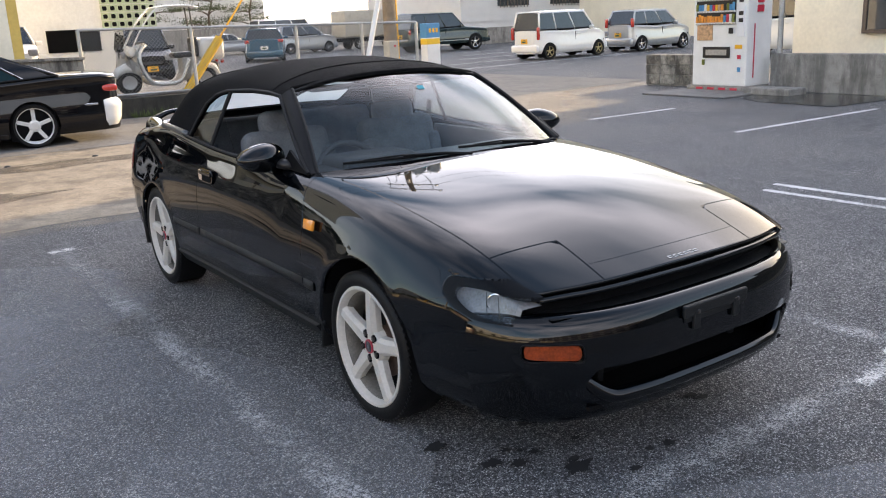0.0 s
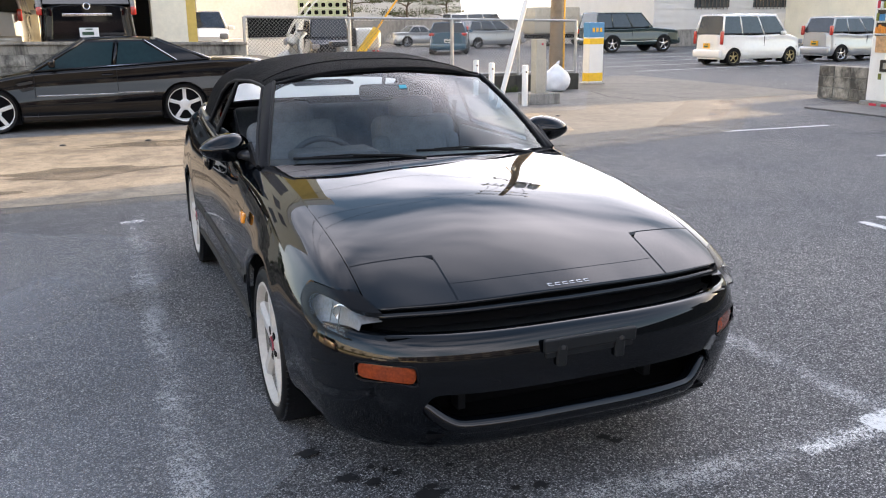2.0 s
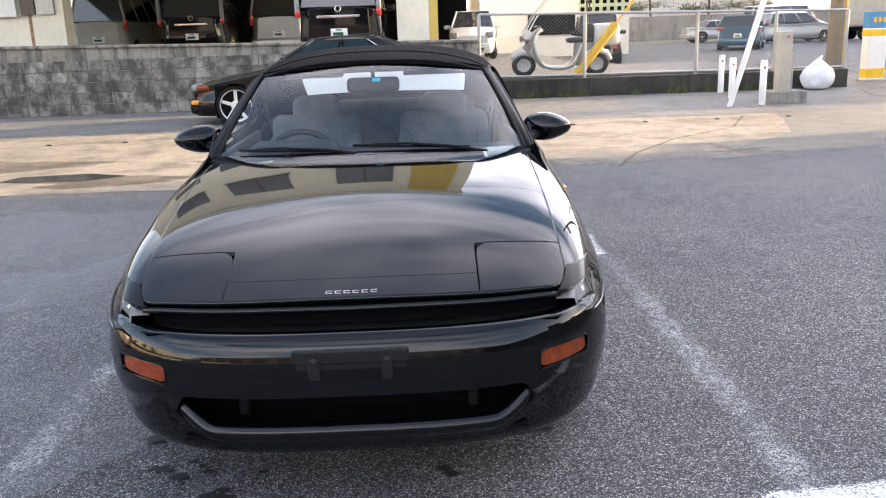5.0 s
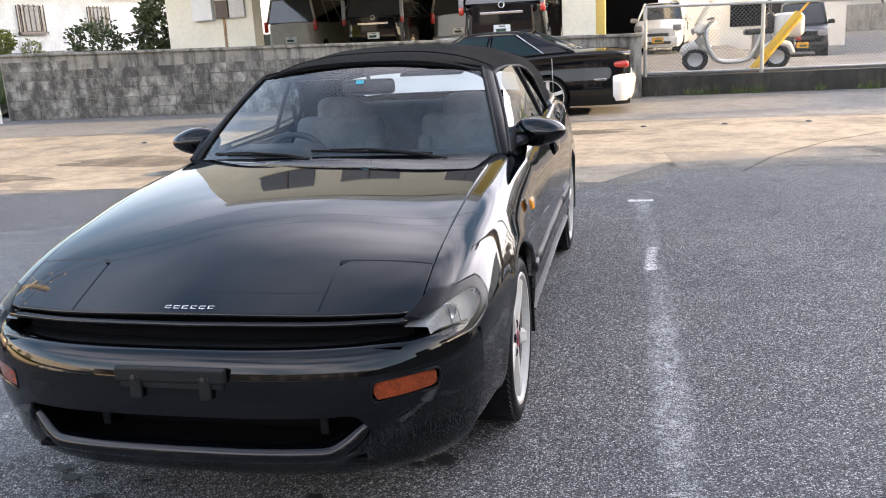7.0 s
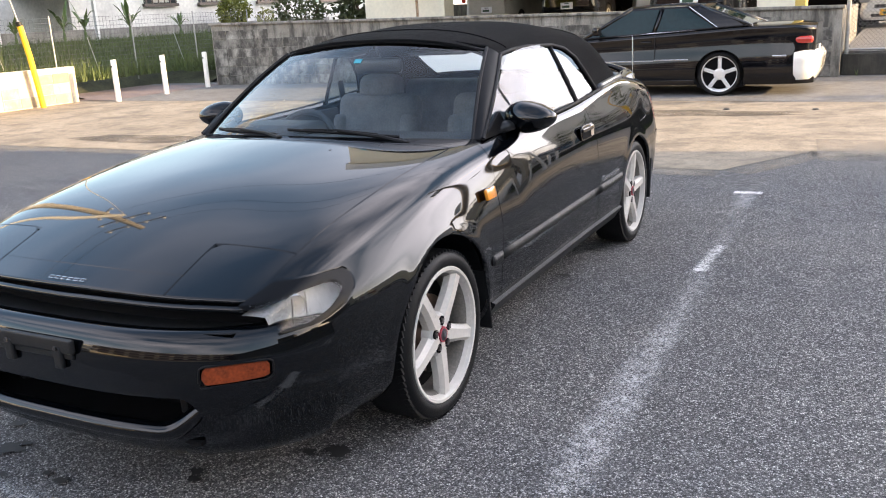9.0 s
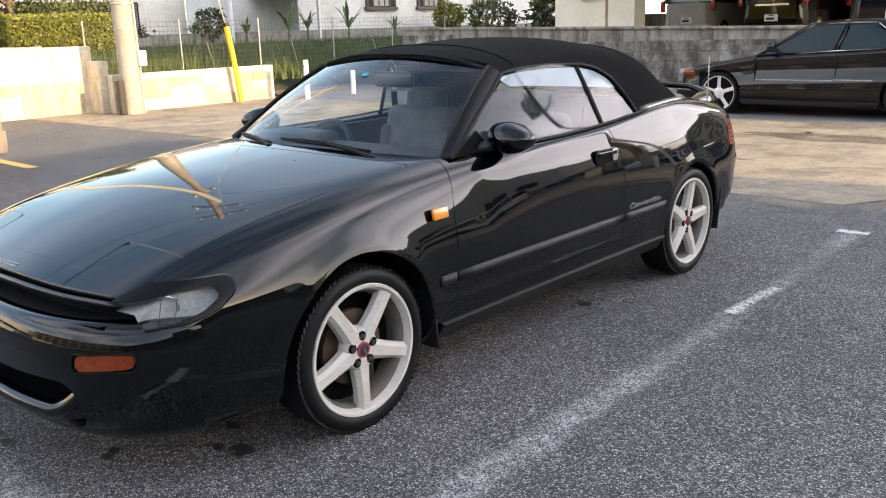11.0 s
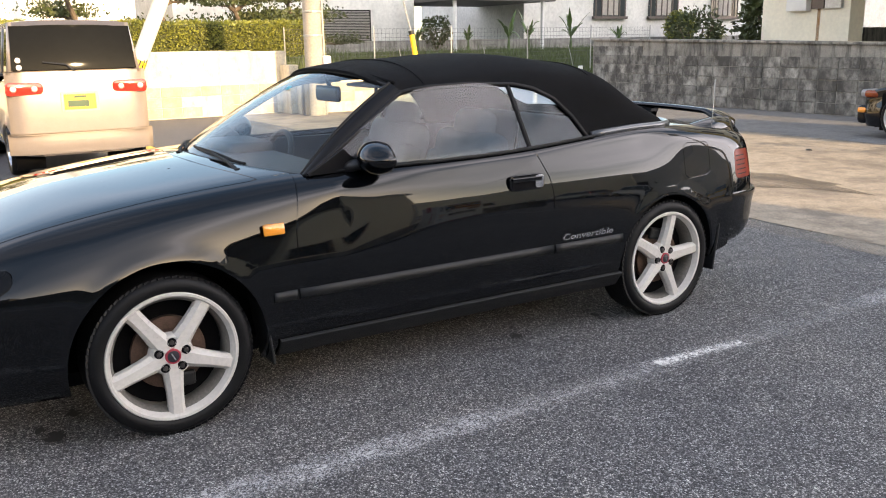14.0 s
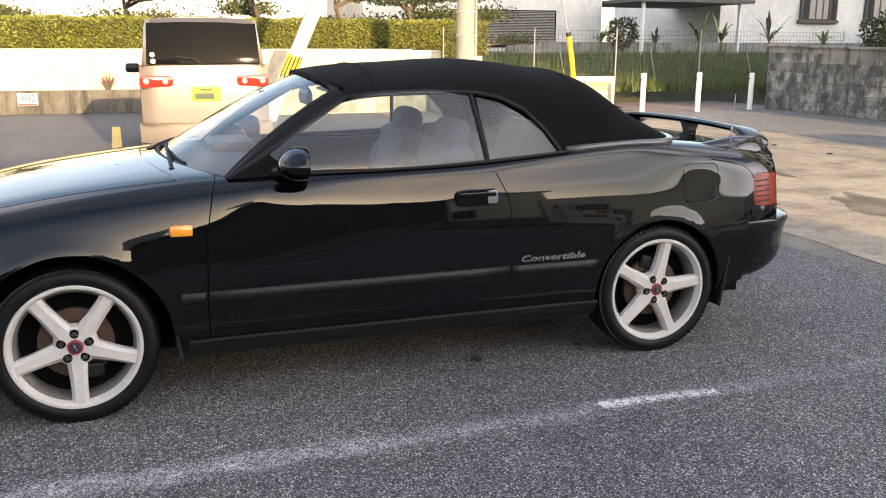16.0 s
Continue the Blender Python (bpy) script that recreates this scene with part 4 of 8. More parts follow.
slab("far_wall", 9.2, 60.0, 54.0, 54.3, 0, 1.55, M["block"], "grey concrete wall at the end of the car park", "wall")
B4 = thing("warehouse", pose(0, 0, 0), "pale long building with horizontal siding and barred windows", "building")
slab("wall", 27.0, 75.0, 36.0, 46.0, 0, 7.0, M["siding"], "", "", parent=B4)
slab("plinth", 26.95, 75.0, 35.93, 36.0, 0, 0.9, M["block"], "grey base", "", parent=B4)
for k in range(16):
    slab("siding_board", 27.0, 75.0, 35.95, 36.0, 1.25 + 0.36 * k, 1.59 + 0.36 * k, M["siding"], "", "", parent=B4)
for x in (29.6, 33.6, 38.0):
    w = slab("window", x, x + 2.3, 35.88, 35.94, 2.05, 3.5, M["pane"], "dark pane behind bars", "", parent=B4)
    for j in range(9):
        part("bar", bm_tube([(x + 0.15 + 0.25 * j, 35.84, 1.95), (x + 0.15 + 0.25 * j, 35.84, 3.6)], 0.02, 6), M["winframe"], w)
B6 = thing("far_house", pose(0, 0, 0), "white far building behind the car park", "house")
slab("wall", 10.0, 26.0, 60.0, 70.0, 0, 8.0, M["plasterw"], "", "", parent=B6)
slab("wall", 62.0, 66.0, -2.0, 34.0, 0, 8.0, M["plasterw"], "", "", parent=B6)

# white house and louvred building beyond the field
B5 = thing("white_house", pose(0, 0, 0), "white single-storey house with barred windows and a carport", "house")
slab("wall", -42.0, -32.0, 25.4, 57.0, 0.5, 4.6, M["weathered"], "", "", parent=B5)
slab("roof", -42.5, -31.6, 25.0, 57.5, 4.6, 4.9, M["plasterw"], "flat roof", "", parent=B5)
for y in (30.0, 34.0, 39.0, 45.5):
    w = slab("window", -32.0, -31.94, y, y + 2.2, 2.55, 4.0, M["pane"], "window with a pale curtain", "", parent=B5)
    slab("curtain", -31.935, -31.93, y + 0.5, y + 1.7, 2.6, 3.9, M["curtain"], "", "", parent=w)
    slab("window_frame", -32.0, -31.8, y - 0.1, y + 2.3, 2.40, 2.55, M["winframe"], "", "", parent=w)
    for j in range(6):
        slab("window_bar", -31.85, -31.80, y + 0.42 * j, y + 0.42 * j + 0.05, 2.5, 4.05, M["winframe"], "", "", parent=w)
slab("carport_roof", -36.0, -29.5, 19.4, 25.4, 3.15, 3.3, M["roof"], "dark carport roof", "", parent=B5)
for y in (19.8, 24.8):
    slab("carport_post", -29.9, -29.75, y, y + 0.12, 0.6, 3.15, M["white"], "", "", parent=B5)
slab("base_wall", -31.2, -31.0, 14.0, 45.0, 0.4, 1.45, M["block"], "low grey garden wall", "", parent=B5)
B7 = thing("louvred_building", pose(0, 0, 0), "white flat building with a grey louvred shutter", "building")
slab("wall", -42.0, -32.3, 8.0, 19.2, 0.5, 5.2, M["weathered"], "", "", parent=B7)
for k in range(22):
    slab("louvre", -32.32, -32.20, 11.9, 16.8, 1.30 + 0.068 * k, 1.335 + 0.068 * k, M["louvre"], "", "", parent=B7)
slab("shutter_back", -32.29, -32.27, 11.8, 16.9, 1.2, 2.82, M["dark"], "", "", parent=B7)
slab("white_garden_house", -40.0, -30.0, -40.0, 6.0, 0, 7.0, M["plasterw"], "sunlit white house behind the garden", "house")
B8 = thing("apartment_building", pose(0, 0, 0), "long cream building with brown balcony bands", "building")
slab("wall", -26.0, 22.0, -40.0, -31.0, 0, 6.6, M["plaster"], "", "", parent=B8)
for z in (0.9, 3.0, 5.1):
    slab("balcony", -25.0, 21.0, -30.99, -29.9, z, z + 0.75, M["brickpave"], "brown balcony front", "", parent=B8)
    for x in range(-24, 20, 4):
        slab("window", x, x + 2.6, -30.995, -30.95, z + 0.8, z + 1.9, M["pane"], "dark pane", "", parent=B8)
slab("roof", -26.4, 22.4, -40.4, -30.2, 6.6, 6.85, M["plasterw"], "flat roof edge", "", parent=B8)
slab("backdrop_south", -60.0, 60.0, -45.0, -44.0, 0, 6.0, M["plaster"], "plain cream wall", "wall")

# ---- face blocks of the retaining wall ----
me_blocks = []
for k in range(4):
    b = bm_box(0, 0, 0, 0.388, 0.020, 0.194, 0.007, 1)
    me = bpy.data.meshes.new("block")
    b.to_mesh(me)
    b.free()
    me.materials.append(M["oldblock"])
    me_blocks.append(me)
rb_ = random.Random(8)
for row in range(6):
    for k in range(33):
        x = -11.78 + 0.40 * k
        z = 0.115 + 0.203 * row
        if z + 0.10 > WALLTOP(x) - 0.10:
            continue
        ob = new("block", me_blocks[k % 4])
        ob.parent = WALL
        ob.location = (x + rb_.uniform(-0.004, 0.004), 12.198 + rb_.uniform(-0.007, 0.005), z + rb_.uniform(-0.003, 0.003))
cream_me = bpy.data.meshes.new("block")
b = bm_box(0, 0, 0, 0.385, 0.020, 0.188, 0.006, 1)
b.to_mesh(cream_me)
b.free()
cream_me.materials.append(M["creamblock"])
for wall_, x, y0, n, rows_ in ((GWS, -13.348, 0.62, 11, 3), (LWL, -12.648, 5.22, 9, 3)):
    for row in range(rows_):
        for k in range(n):
            if rb_.random() < 0.22:
                continue
            ob = new("block", cream_me)
            ob.parent = wall_
            ob.matrix_basis = pose(x + rb_.uniform(-0.004, 0.003), y0 + 0.395 * k, 0.12 + 0.198 * row, 0, 0, 90)
for row in range(3):
    for k in range(4):
        ob = new("block", me_blocks[k % 4])
        ob.parent = BW
        ob.matrix_basis = pose(11.574, 7.19 + 0.38 * k, 0.12 + 0.20 * row, 0, 0, 90) @ Matrix.Diagonal((0.95, 1, 0.98, 1))

# ---- the convertible ----
CAR = thing("convertible_car", pose(0, 0, 0), "glossy black green convertible with raised black canvas top on asphalt", "car")
WB, HUBZ = 1.2625, 0.31
KY = [-2.14, -1.85, -1.5, -1.26, -0.85, -0.4, 0.4, 1.26, 1.65, 1.90, 2.08]
c_w = spl(KY, [0.735, 0.812, 0.856, 0.865, 0.855, 0.852, 0.852, 0.857, 0.845, 0.808, 0.715])
c_xb = spl(KY, [0.648, 0.670, 0.674, 0.679, 0.687, 0.748, 0.772, 0.752, 0.705, 0.655, 0.590])
c_zb = spl(KY, [0.622, 0.738, 0.818, 0.855, 0.894, 0.908, 0.926, 0.972, 0.945, 0.912, 0.865])
c_zc = spl(KY, [0.672, 0.782, 0.872, 0.905, 0.946, 0.955, 0.97, 0.99, 0.965, 0.94, 0.895])
c_dx = spl(KY, [0.034, 0.046, 0.058, 0.058, 0.046, 0.028, 0.020, 0.037, 0.040, 0.040, 0.042])
c_dz = spl(KY, [0.060, 0.072, 0.085, 0.090, 0.105, 0.130, 0.145, 0.150, 0.135, 0.120, 0.110])


def section(y):
    """Half outline of the body at y, from the sill up and over to the middle."""
    w, xb, zb, zc = c_w(y), c_xb(y), c_zb(y), c_zc(y)
    pts = [(w - 0.085, 0.205), (w - 0.018, 0.295), (w - 0.002, 0.44), (w, 0.60), (w - c_dx(y), zb - c_dz(y)), (xb, zb), (xb * 0.56, zb + (zc - zb) * 0.680), (xb * 0.24, zb + (zc - zb) * 0.9424), (xb * 0.08, zb + (zc - zb) * 0.9936), (0.0, zc)]
    if y < -1.3 or y > 1.7:
        pts[3] = (w, min(0.60, zb - c_dz(y) - 0.075))
    return pts


VS = [0, 0.12, 0.22, 0.40, 0.56, 0.72, 0.86, 0.94, 0.98, 1.0]


def _sec_fn(y):
    p = section(y)
    sx, sz = spl(VS, [a for a, _ in p]), spl(VS, [b for _, b in p])
    # soft shoulder along door and rear quarter, fading out over the front wing and the tail
    k = min(1, max(0, (y + 1.15) / 0.6)) * min(1, max(0, (1.75 - y) / 0.6))
    k = k * k * (3 - 2 * k)
    if k > 0:
        x0, z0 = sx(0.66), sz(0.66)
        p.insert(5, (x0 + k * (min(x0, c_w(y) - 0.049 - 0.006 * min(1, max(0, -y / 0.4)) - 0.012 * math.exp(-((y + 0.60) / 0.22) ** 2) - 0.022 * min(1, max(0, (y - 0.4) / 0.7))) - x0), z0))
        vs = VS[:5] + [0.66] + VS[5:]
        sx, sz = spl(vs, [a for a, _ in p]), spl(vs, [b for _, b in p])
    return sx, sz


_cache = {}


def body_at(y, v):
    """v from -1 (left sill) through 0 (middle) to 1 (right sill)."""
    k = round(y, 5)
    if k not in _cache:
        _cache[k] = _sec_fn(y)
    sx, sz = _cache[k]
    a = 1 - abs(v)
    x, z = sx(a), sz(a)
    for hy, R in ((-WB, 0.362), (WB, 0.338)):
        r = math.hypot(y - hy, z - 0.305)
        if x > 0.6 and r < R + 0.2:
            x += 0.005 * math.exp(-(((r - R) / 0.034) ** 2))
    return (x if v < 0 else -x, y, z)


ys = [-2.14 + 4.22 * i / 170 for i in range(171)]
vs = [-1 + 2 * j / 112 for j in range(113)]
shell = Skin.grid(body_at, ys, vs, flip=False)


def nose_y(x):
    return -2.124 + 0.150 * x * x + 0.10 * abs(x) ** 4


def cowl_y(x):
    return -0.985 + 0.31 * x * x


def deck_y(x):
    return 1.50 - 0.60 * abs(x) ** 4


def arch(x, y, z):
    d = min(math.hypot(y + WB, z - 0.300) - 0.362, math.hypot(y - WB, z - 0.300) - 0.338)
    return d if abs(x) > 0.5 and z < 0.75 else 9.0


shell = shell.split(arch)[1]
# head lamp openings in the fender corners
LAMP = [(-2.25, 0.568), (-1.92, 0.576), (-1.83, 0.600), (-1.752, 0.645), (-1.752, 0.694), (-1.95, 0.699), (-2.25, 0.685)]
lamp_f = poly_field(rounded(LAMP, 0.022, 5))


def lamp_cut(x, y, z):
    inner_x = 0.660 + 0.018 * (y + 1.85) - 0.42 * max(0.0, -2.0 - y)
    return max(lamp_f(y, z), inner_x - abs(x)) if z < 0.76 and y < -1.6 else 0.5


lamp_skin, shell = shell.cut(lamp_cut, 0.002)
lamp_skin = lamp_skin.split(lambda x, y, z: y - (nose_y(x) - 0.022))[1]
shell = shell.split(lambda x, y, z: y - nose_y(x))[1]
shell = shell.split(lambda x, y, z: y - (2.075 - 0.22 * x * x))[0]
# the bumper covers the lower front
shell = shell.split(lambda x, y, z: max(y + 1.882, z - 0.572))[1]
shell = shell.split(lambda x, y, z: max(1.735 - y, z - 0.598))[1]
shell = shell.split(lambda x, y, z: max(1.58 - y, z - (0.27 + 0.30 * (y - 1.60))))[1]


def cabin(x, y, z):
    return max(abs(x) - (c_xb(y) - 0.012), (-0.70 - 0.22 * (1 - (x / 0.68) ** 2)) - y, y - deck_y(x)) if z > 0.70 else 9.0


shell = shell.split(cabin)[1]
# black copy of the shell, added so the panel gaps read as shade
inner = shell.moved(-0.016)
inner.put("inner_body", M["dark"], CAR, "black sheet added behind the panel gaps to darken them", rim=0)

hood_f = lambda x, y, z: max(abs(x) - (0.664 + 0.018 * (y + 1.85)), y - cowl_y(x)) if z > 0.55 and y < -0.5 else 0.5
top, sides = shell.cut(hood_f, 0.0032)
pop_f = lambda x, y, z: max(0.386 - abs(x), y - (-1.838 - 0.10 * (0.66 - abs(x)) + (0.05 * max(0, 0.43 - abs(x)))))
pops, top = top.cut(pop_f, 0.0034)
for s, nm in ((1, "left"), (-1, "right")):
    one = pops.split(lambda x, y, z: -x * s)[0]
    one.put("headlight_cover", M["paint"], CAR, "closed pop-up headlamp cover in body colour")
nose_f = lambda x, y, z: y - (nose_y(x) + 0.082)
nose, hood = top.cut(nose_f, 0.0016)
nose.put("nose_panel", M["paint"], CAR)
HOOD = hood.put("hood", M["paint"], CAR, "smooth glossy bonnet with fine panel gaps")
doorF = lin([0.2, 0.44, 0.70, 0.86, 0.95], [-0.765, -0.770, -0.757, -0.725, -0.690])
doorR = lin([0.2, 0.44, 0.73, 0.80, 0.93, 1.0], [0.505, 0.507, 0.506, 0.490, 0.427, 0.40])
fend, rest = sides.cut(lambda x, y, z: y - doorF(z))
for s in (1, -1):
    one = fend.split(lambda x, y, z: -x * s)[0]
    fl, fu = one.cut(lambda x, y, z: z - 0.292, 0.001)
    fu.put("front_fender", M["paint"], CAR)
    for piece in fl.split(lambda x, y, z: y + WB):
        if piece.F:
            piece.put("front_rocker", M["paint"], CAR)
door, rear = rest.cut(lambda x, y, z: y - doorR(z))
DOORS = {}
for s in (1, -1):
    one = door.split(lambda x, y, z: -x * s)[0]
    lo, up = one.cut(lambda x, y, z: z - 0.296, 0.002)
    DOORS[s] = up.put("door", M["paint"], CAR, "long closed door in glossy black green")
    lo.put("rocker_panel", M["paint"], CAR)
lo, rear = rear.cut(lambda x, y, z: z - 0.296 if y < 0.96 else 1.0, 0.002)
for s in (1, -1):
    lo.split(lambda x, y, z: -x * s)[0].put("rear_rocker", M["paint"], CAR)
fuel_pf = poly_field(rounded([(1.378, 0.705), (1.572, 0.715), (1.572, 0.880), (1.378, 0.885)], 0.03))
fuel, rear = rear.cut(lambda x, y, z: fuel_pf(y, z) if x > 0.5 else 0.5, 0.002)
fuel.put("fuel_door", M["paint"], CAR)
tail_pf = poly_field(rounded([(1.775, 0.675), (1.82, 0.665), (2.2, 0.665), (2.2, 0.80), (1.83, 0.822), (1.785, 0.818)], 0.02))
tail, rear = rear.cut(lambda x, y, z: tail_pf(y, z) if abs(x) > 0.55 and z < 0.85 else 0.5, 0.002)
def flank_x(y, z):
    """Half width of the body at a height on its flank."""
    return min((body_at(y, -0.95 + 0.65 * i / 260) for i in range(261)), key=lambda p: abs(p[2] - z))[0] + 0.001


for s in (1, -1):
    tl = tail.split(lambda x, y, z: -x * s)[0].put("tail_light", M["orlens"], CAR, "orange red ribbed tail lamp")
    for k in range(5):
        z = 0.69 + 0.024 * k
        part("rib", bm_tube([(s * flank_x(y, z), y, z) for y in [1.795 + 0.018 * i for i in range(6)]], 0.0028, 6), M["satin"], tl)
lid, rear = rear.cut(lambda x, y, z: max(abs(x) - 0.60, deck_y(x) + 0.02 - y) if z > 0.7 else 0.5)
lid.put("trunk_lid", M["paint"], CAR)
for s in (1, -1):
    rear.split(lambda x, y, z: -x * s)[0].put("rear_quarter", M["paint"], CAR)

# lamps in the nose corners: a dark frame round a clear lens over a silvery bowl
LENS = [(-2.25, 0.572), (-1.95, 0.584), (-1.87, 0.606), (-1.800, 0.645), (-1.810, 0.671), (-1.92, 0.668), (-2.25, 0.642)]
lens_f = poly_field(rounded(LENS, 0.016, 4))
for s in (1, -1):
    one = lamp_skin.split(lambda x, y, z: -x * s)[0]
    back = one.moved(-0.040).put("headlight", M["reflector"], CAR, "clear front side lamp with silvery reflector", rim=0)
    lens, frame_ = one.cut(lambda x, y, z: lens_f(y, z), 0.0005)
    frame_.moved(-0.001).put("lamp_frame", M["lampframe"], back, "dark frame round the lens", rim=0.02)
    lens.moved(-0.003).put("lens", M["clear"], back, rim=0)
    bowl = part("bulb_bowl", bm_lathe([(0.0, -0.012), (0.012, -0.012), (0.020, -0.004), (0.030, 0.012), (0.033, 0.014), (0.030, 0.016)], 24, "y"), M["chrome"], back, "round chrome bulb bowl", True, 60)
    bowl.matrix_basis = Matrix.Translation((s * (c_w(-1.93) - 0.085), -1.925, 0.628)) @ Matrix.Rotation(radians(s * 38 + 180), 4, "Z") @ Matrix.Rotation(radians(-12), 4, "X")
    for y, z0, z1 in ((-1.945, 0.596, 0.660), (-1.995, 0.590, 0.652)):
        part("divider", bm_tube([(s * (c_w(y) - 0.022 - 0.35 * (z0 - 0.58)), y, z0), (s * (c_w(y + 0.03) - 0.030 - 0.35 * (z1 - 0.58)), y + 0.03, z1)], 0.0013, 6), M["trim"], back)

# front bumper swept along its plan
def plan(t, grow=0.0):
    """Half superellipse; t from -1 (right) to 1 (left)."""
    a = t * math.pi / 2
    n = 2 / 3.1
    x = math.copysign(abs(math.sin(a)) ** n, a) * (0.850 + grow)
    y = -1.50 - (abs(math.cos(a)) ** n) * (0.750 + grow)
    return x, y


bump_prof_v = [0, 0.10, 0.2, 0.32, 0.5, 0.62, 0.75, 0.88, 1.0]
bump_o = spl(bump_prof_v, [-0.085, -0.056, -0.030, -0.012, 0.0, -0.005, -0.024, -0.048, -0.088])
bump_z = spl(bump_prof_v, [0.590, 0.594, 0.582, 0.550, 0.480, 0.400, 0.320, 0.240, 0.198])


def bumper_at(t, v):
    o, z = bump_o(v), bump_z(v)
    x, y = plan(t)
    e = 1e-3
    x2, y2 = plan(t + e)
    x1, y1 = plan(t - e)
    d = Vector((x2 - x1, y2 - y1)).normalized()
    nx, ny = d.y, -d.x
    side = max(0.0, (abs(t) - 0.62) / 0.38)
    z = z - 0.016 * side * (1 - v)
    o *= 1 - 0.75 * side * (1 if v < 0.4 else 0.45)
    return (x + nx * o, y + ny * o, z)


T0 = 0.915
tb = [-T0 + 2 * T0 * i / 150 for i in range(151)]
# even spacing along the arc
arc = [0.0]
for a, b in zip(tb, tb[1:]):
    (x1, y1), (x2, y2) = plan(a), plan(b)
    arc.append(arc[-1] + math.hypot(x2 - x1, y2 - y1))
tb = [float(np.interp(arc[-1] * i / 150, arc, tb)) for i in range(151)]
bump = Skin.grid(bumper_at, tb, [i / 44 for i in range(45)], flip=True)
bump = bump.split(lambda x, y, z: y + 1.885)[0]
intake_pf = poly_field(rounded([(-0.545, 0.350), (-0.50, 0.305), (0.50, 0.305), (0.545, 0.350), (0.51, 0.412), (-0.51, 0.412)], 0.025))
bump = bump.split(lambda x, y, z: intake_pf(x, z) if y < -1.9 else 1.0)[1]
turn_pf = poly_field(rounded([(0.555, 0.446), (0.715, 0.458), (0.715, 0.508), (0.560, 0.502)], 0.016))
turns, bump = bump.cut(lambda x, y, z: turn_pf(abs(x), z), 0.0025)
BUMPER = bump.put("front_bumper", M["paint"], CAR, "rounded glossy front bumper")
for s in (1, -1):
    t1 = turns.split(lambda x, y, z: -x * s)[0]
    ts = t1.moved(-0.004).put("turn_signal", M["amber"], BUMPER, "amber bumper lamp in a black rim", rim=0.02)
    ring_ = []
    for a_, z_ in rounded([(0.551, 0.442), (0.719, 0.454), (0.719, 0.512), (0.556, 0.506)], 0.018, 4):
        q_ = min(bump.V, key=lambda w: (abs(w[0]) - a_) ** 2 + (w[2] - z_) ** 2 + (0 if w[0] * s > 0 else 9))
        ring_.append(Vector((s * a_, q_[1] - 0.001, z_)))
    part("lamp_rim", bm_tube(ring_, 0.0032, 6, closed=True), M["satin"], ts, "black rim of the lamp", True, 180)
bump.moved(-0.02).put("bumper_inside", M["dark"], BUMPER, rim=0)

# lower lip that curls up at its ends
pts = []
for i in range(61):
    t = -0.47 + 0.94 * i / 60
    x, y = plan(t, -0.034)
    k = max(0.0, (abs(x) - 0.41) / 0.12)
    pts.append((x * (1 - 0.02 * k), y + 0.015 * k, 0.293 + 0.070 * min(1, k) ** 1.7))
part("bumper_lip", bm_tube(pts, [0.031 * min(1, 0.35 + 5 * min(i, 60 - i) / 60) for i in range(61)], 14, squash=0.9), M["paint"], BUMPER, "rolled lower lip below the intake", True, 180)
# dark intake recess with a few bolts
bm = bm_box(0, -1.98, 0.345, 1.16, 0.02, 0.24)
INTAKE = part("intake", bm, M["dark"], BUMPER, "black air intake")
part("intake_roof", bm_box(0, -2.06, 0.425, 1.10, 0.18, 0.012), M["dark"], INTAKE)
for x in (-0.575, 0.575):
    part("intake_end", bm_box(x, -1.99, 0.345, 0.012, 0.22, 0.20), M["dark"], INTAKE)
part("intake_floor", bm_box(0, -2.07, 0.262, 1.04, 0.20, 0.012), M["dark"], INTAKE)
for x in (-0.42, -0.25, -0.12, 0.03, 0.16, 0.33):
    part("bolt", bm_lathe([(0.0, -0.006), (0.006, -0.006), (0.006, 0.0)], 8, "y", at=(x, -1.992, 0.335 + 0.01 * math.sin(x * 40))), M["nut"], INTAKE)
for x in (-0.36, 0.36):
    part("brace", bm_box(x, -2.03, 0.34, 0.03, 0.06, 0.12, 0.006), M["trim"], INTAKE)
# grille slot: dark recess, one painted bar
bm = bmesh.new()
GR = [(-0.632 + 1.264 * i / 40) for i in range(41)]


def ribbon(f0, f1, xs=GR):
    b = bmesh.new()
    A = [b.verts.new(f0(x)) for x in xs]
    B = [b.verts.new(f1(x)) for x in xs]
    for i in range(len(xs) - 1):
        b.faces.new((A[i], A[i + 1], B[i + 1], B[i]))
    return b


def nz(x):
    """Height of the bonnet's front edge."""
    y = nose_y(x)
    v = min([-0.45 * k / 90 for k in range(91)], key=lambda q: abs(body_at(y, q)[0] - abs(x)))
    return body_at(y, v)[2]


GRILLE = part("grille", ribbon(lambda x: (x, nose_y(x) + 0.10, nz(x) - 0.008), lambda x: (x, nose_y(x) + 0.06, 0.575)), M["dark"], CAR, "narrow black grille slot under the bonnet edge")
part("nose_edge", bm_tube([(x, nose_y(x) + 0.006, nz(x) - 0.009) for x in GR], 0.0085, 10), M["paint"], GRILLE, smooth=True, sharp=180)
part("grille_bar", bm_tube([(x, nose_y(x) - 0.006, nz(x) - 0.036 + 0.012 * abs(x)) for x in GR], 0.0125, 12, squash=0.85), M["paint"], GRILLE, "thin painted grille bar", True, 180)
part("lower_ledge", ribbon(lambda x: (x, nose_y(x) + 0.06, 0.576), lambda x: (x, nose_y(x) - 0.07, 0.588)), M["trim"], GRILLE)
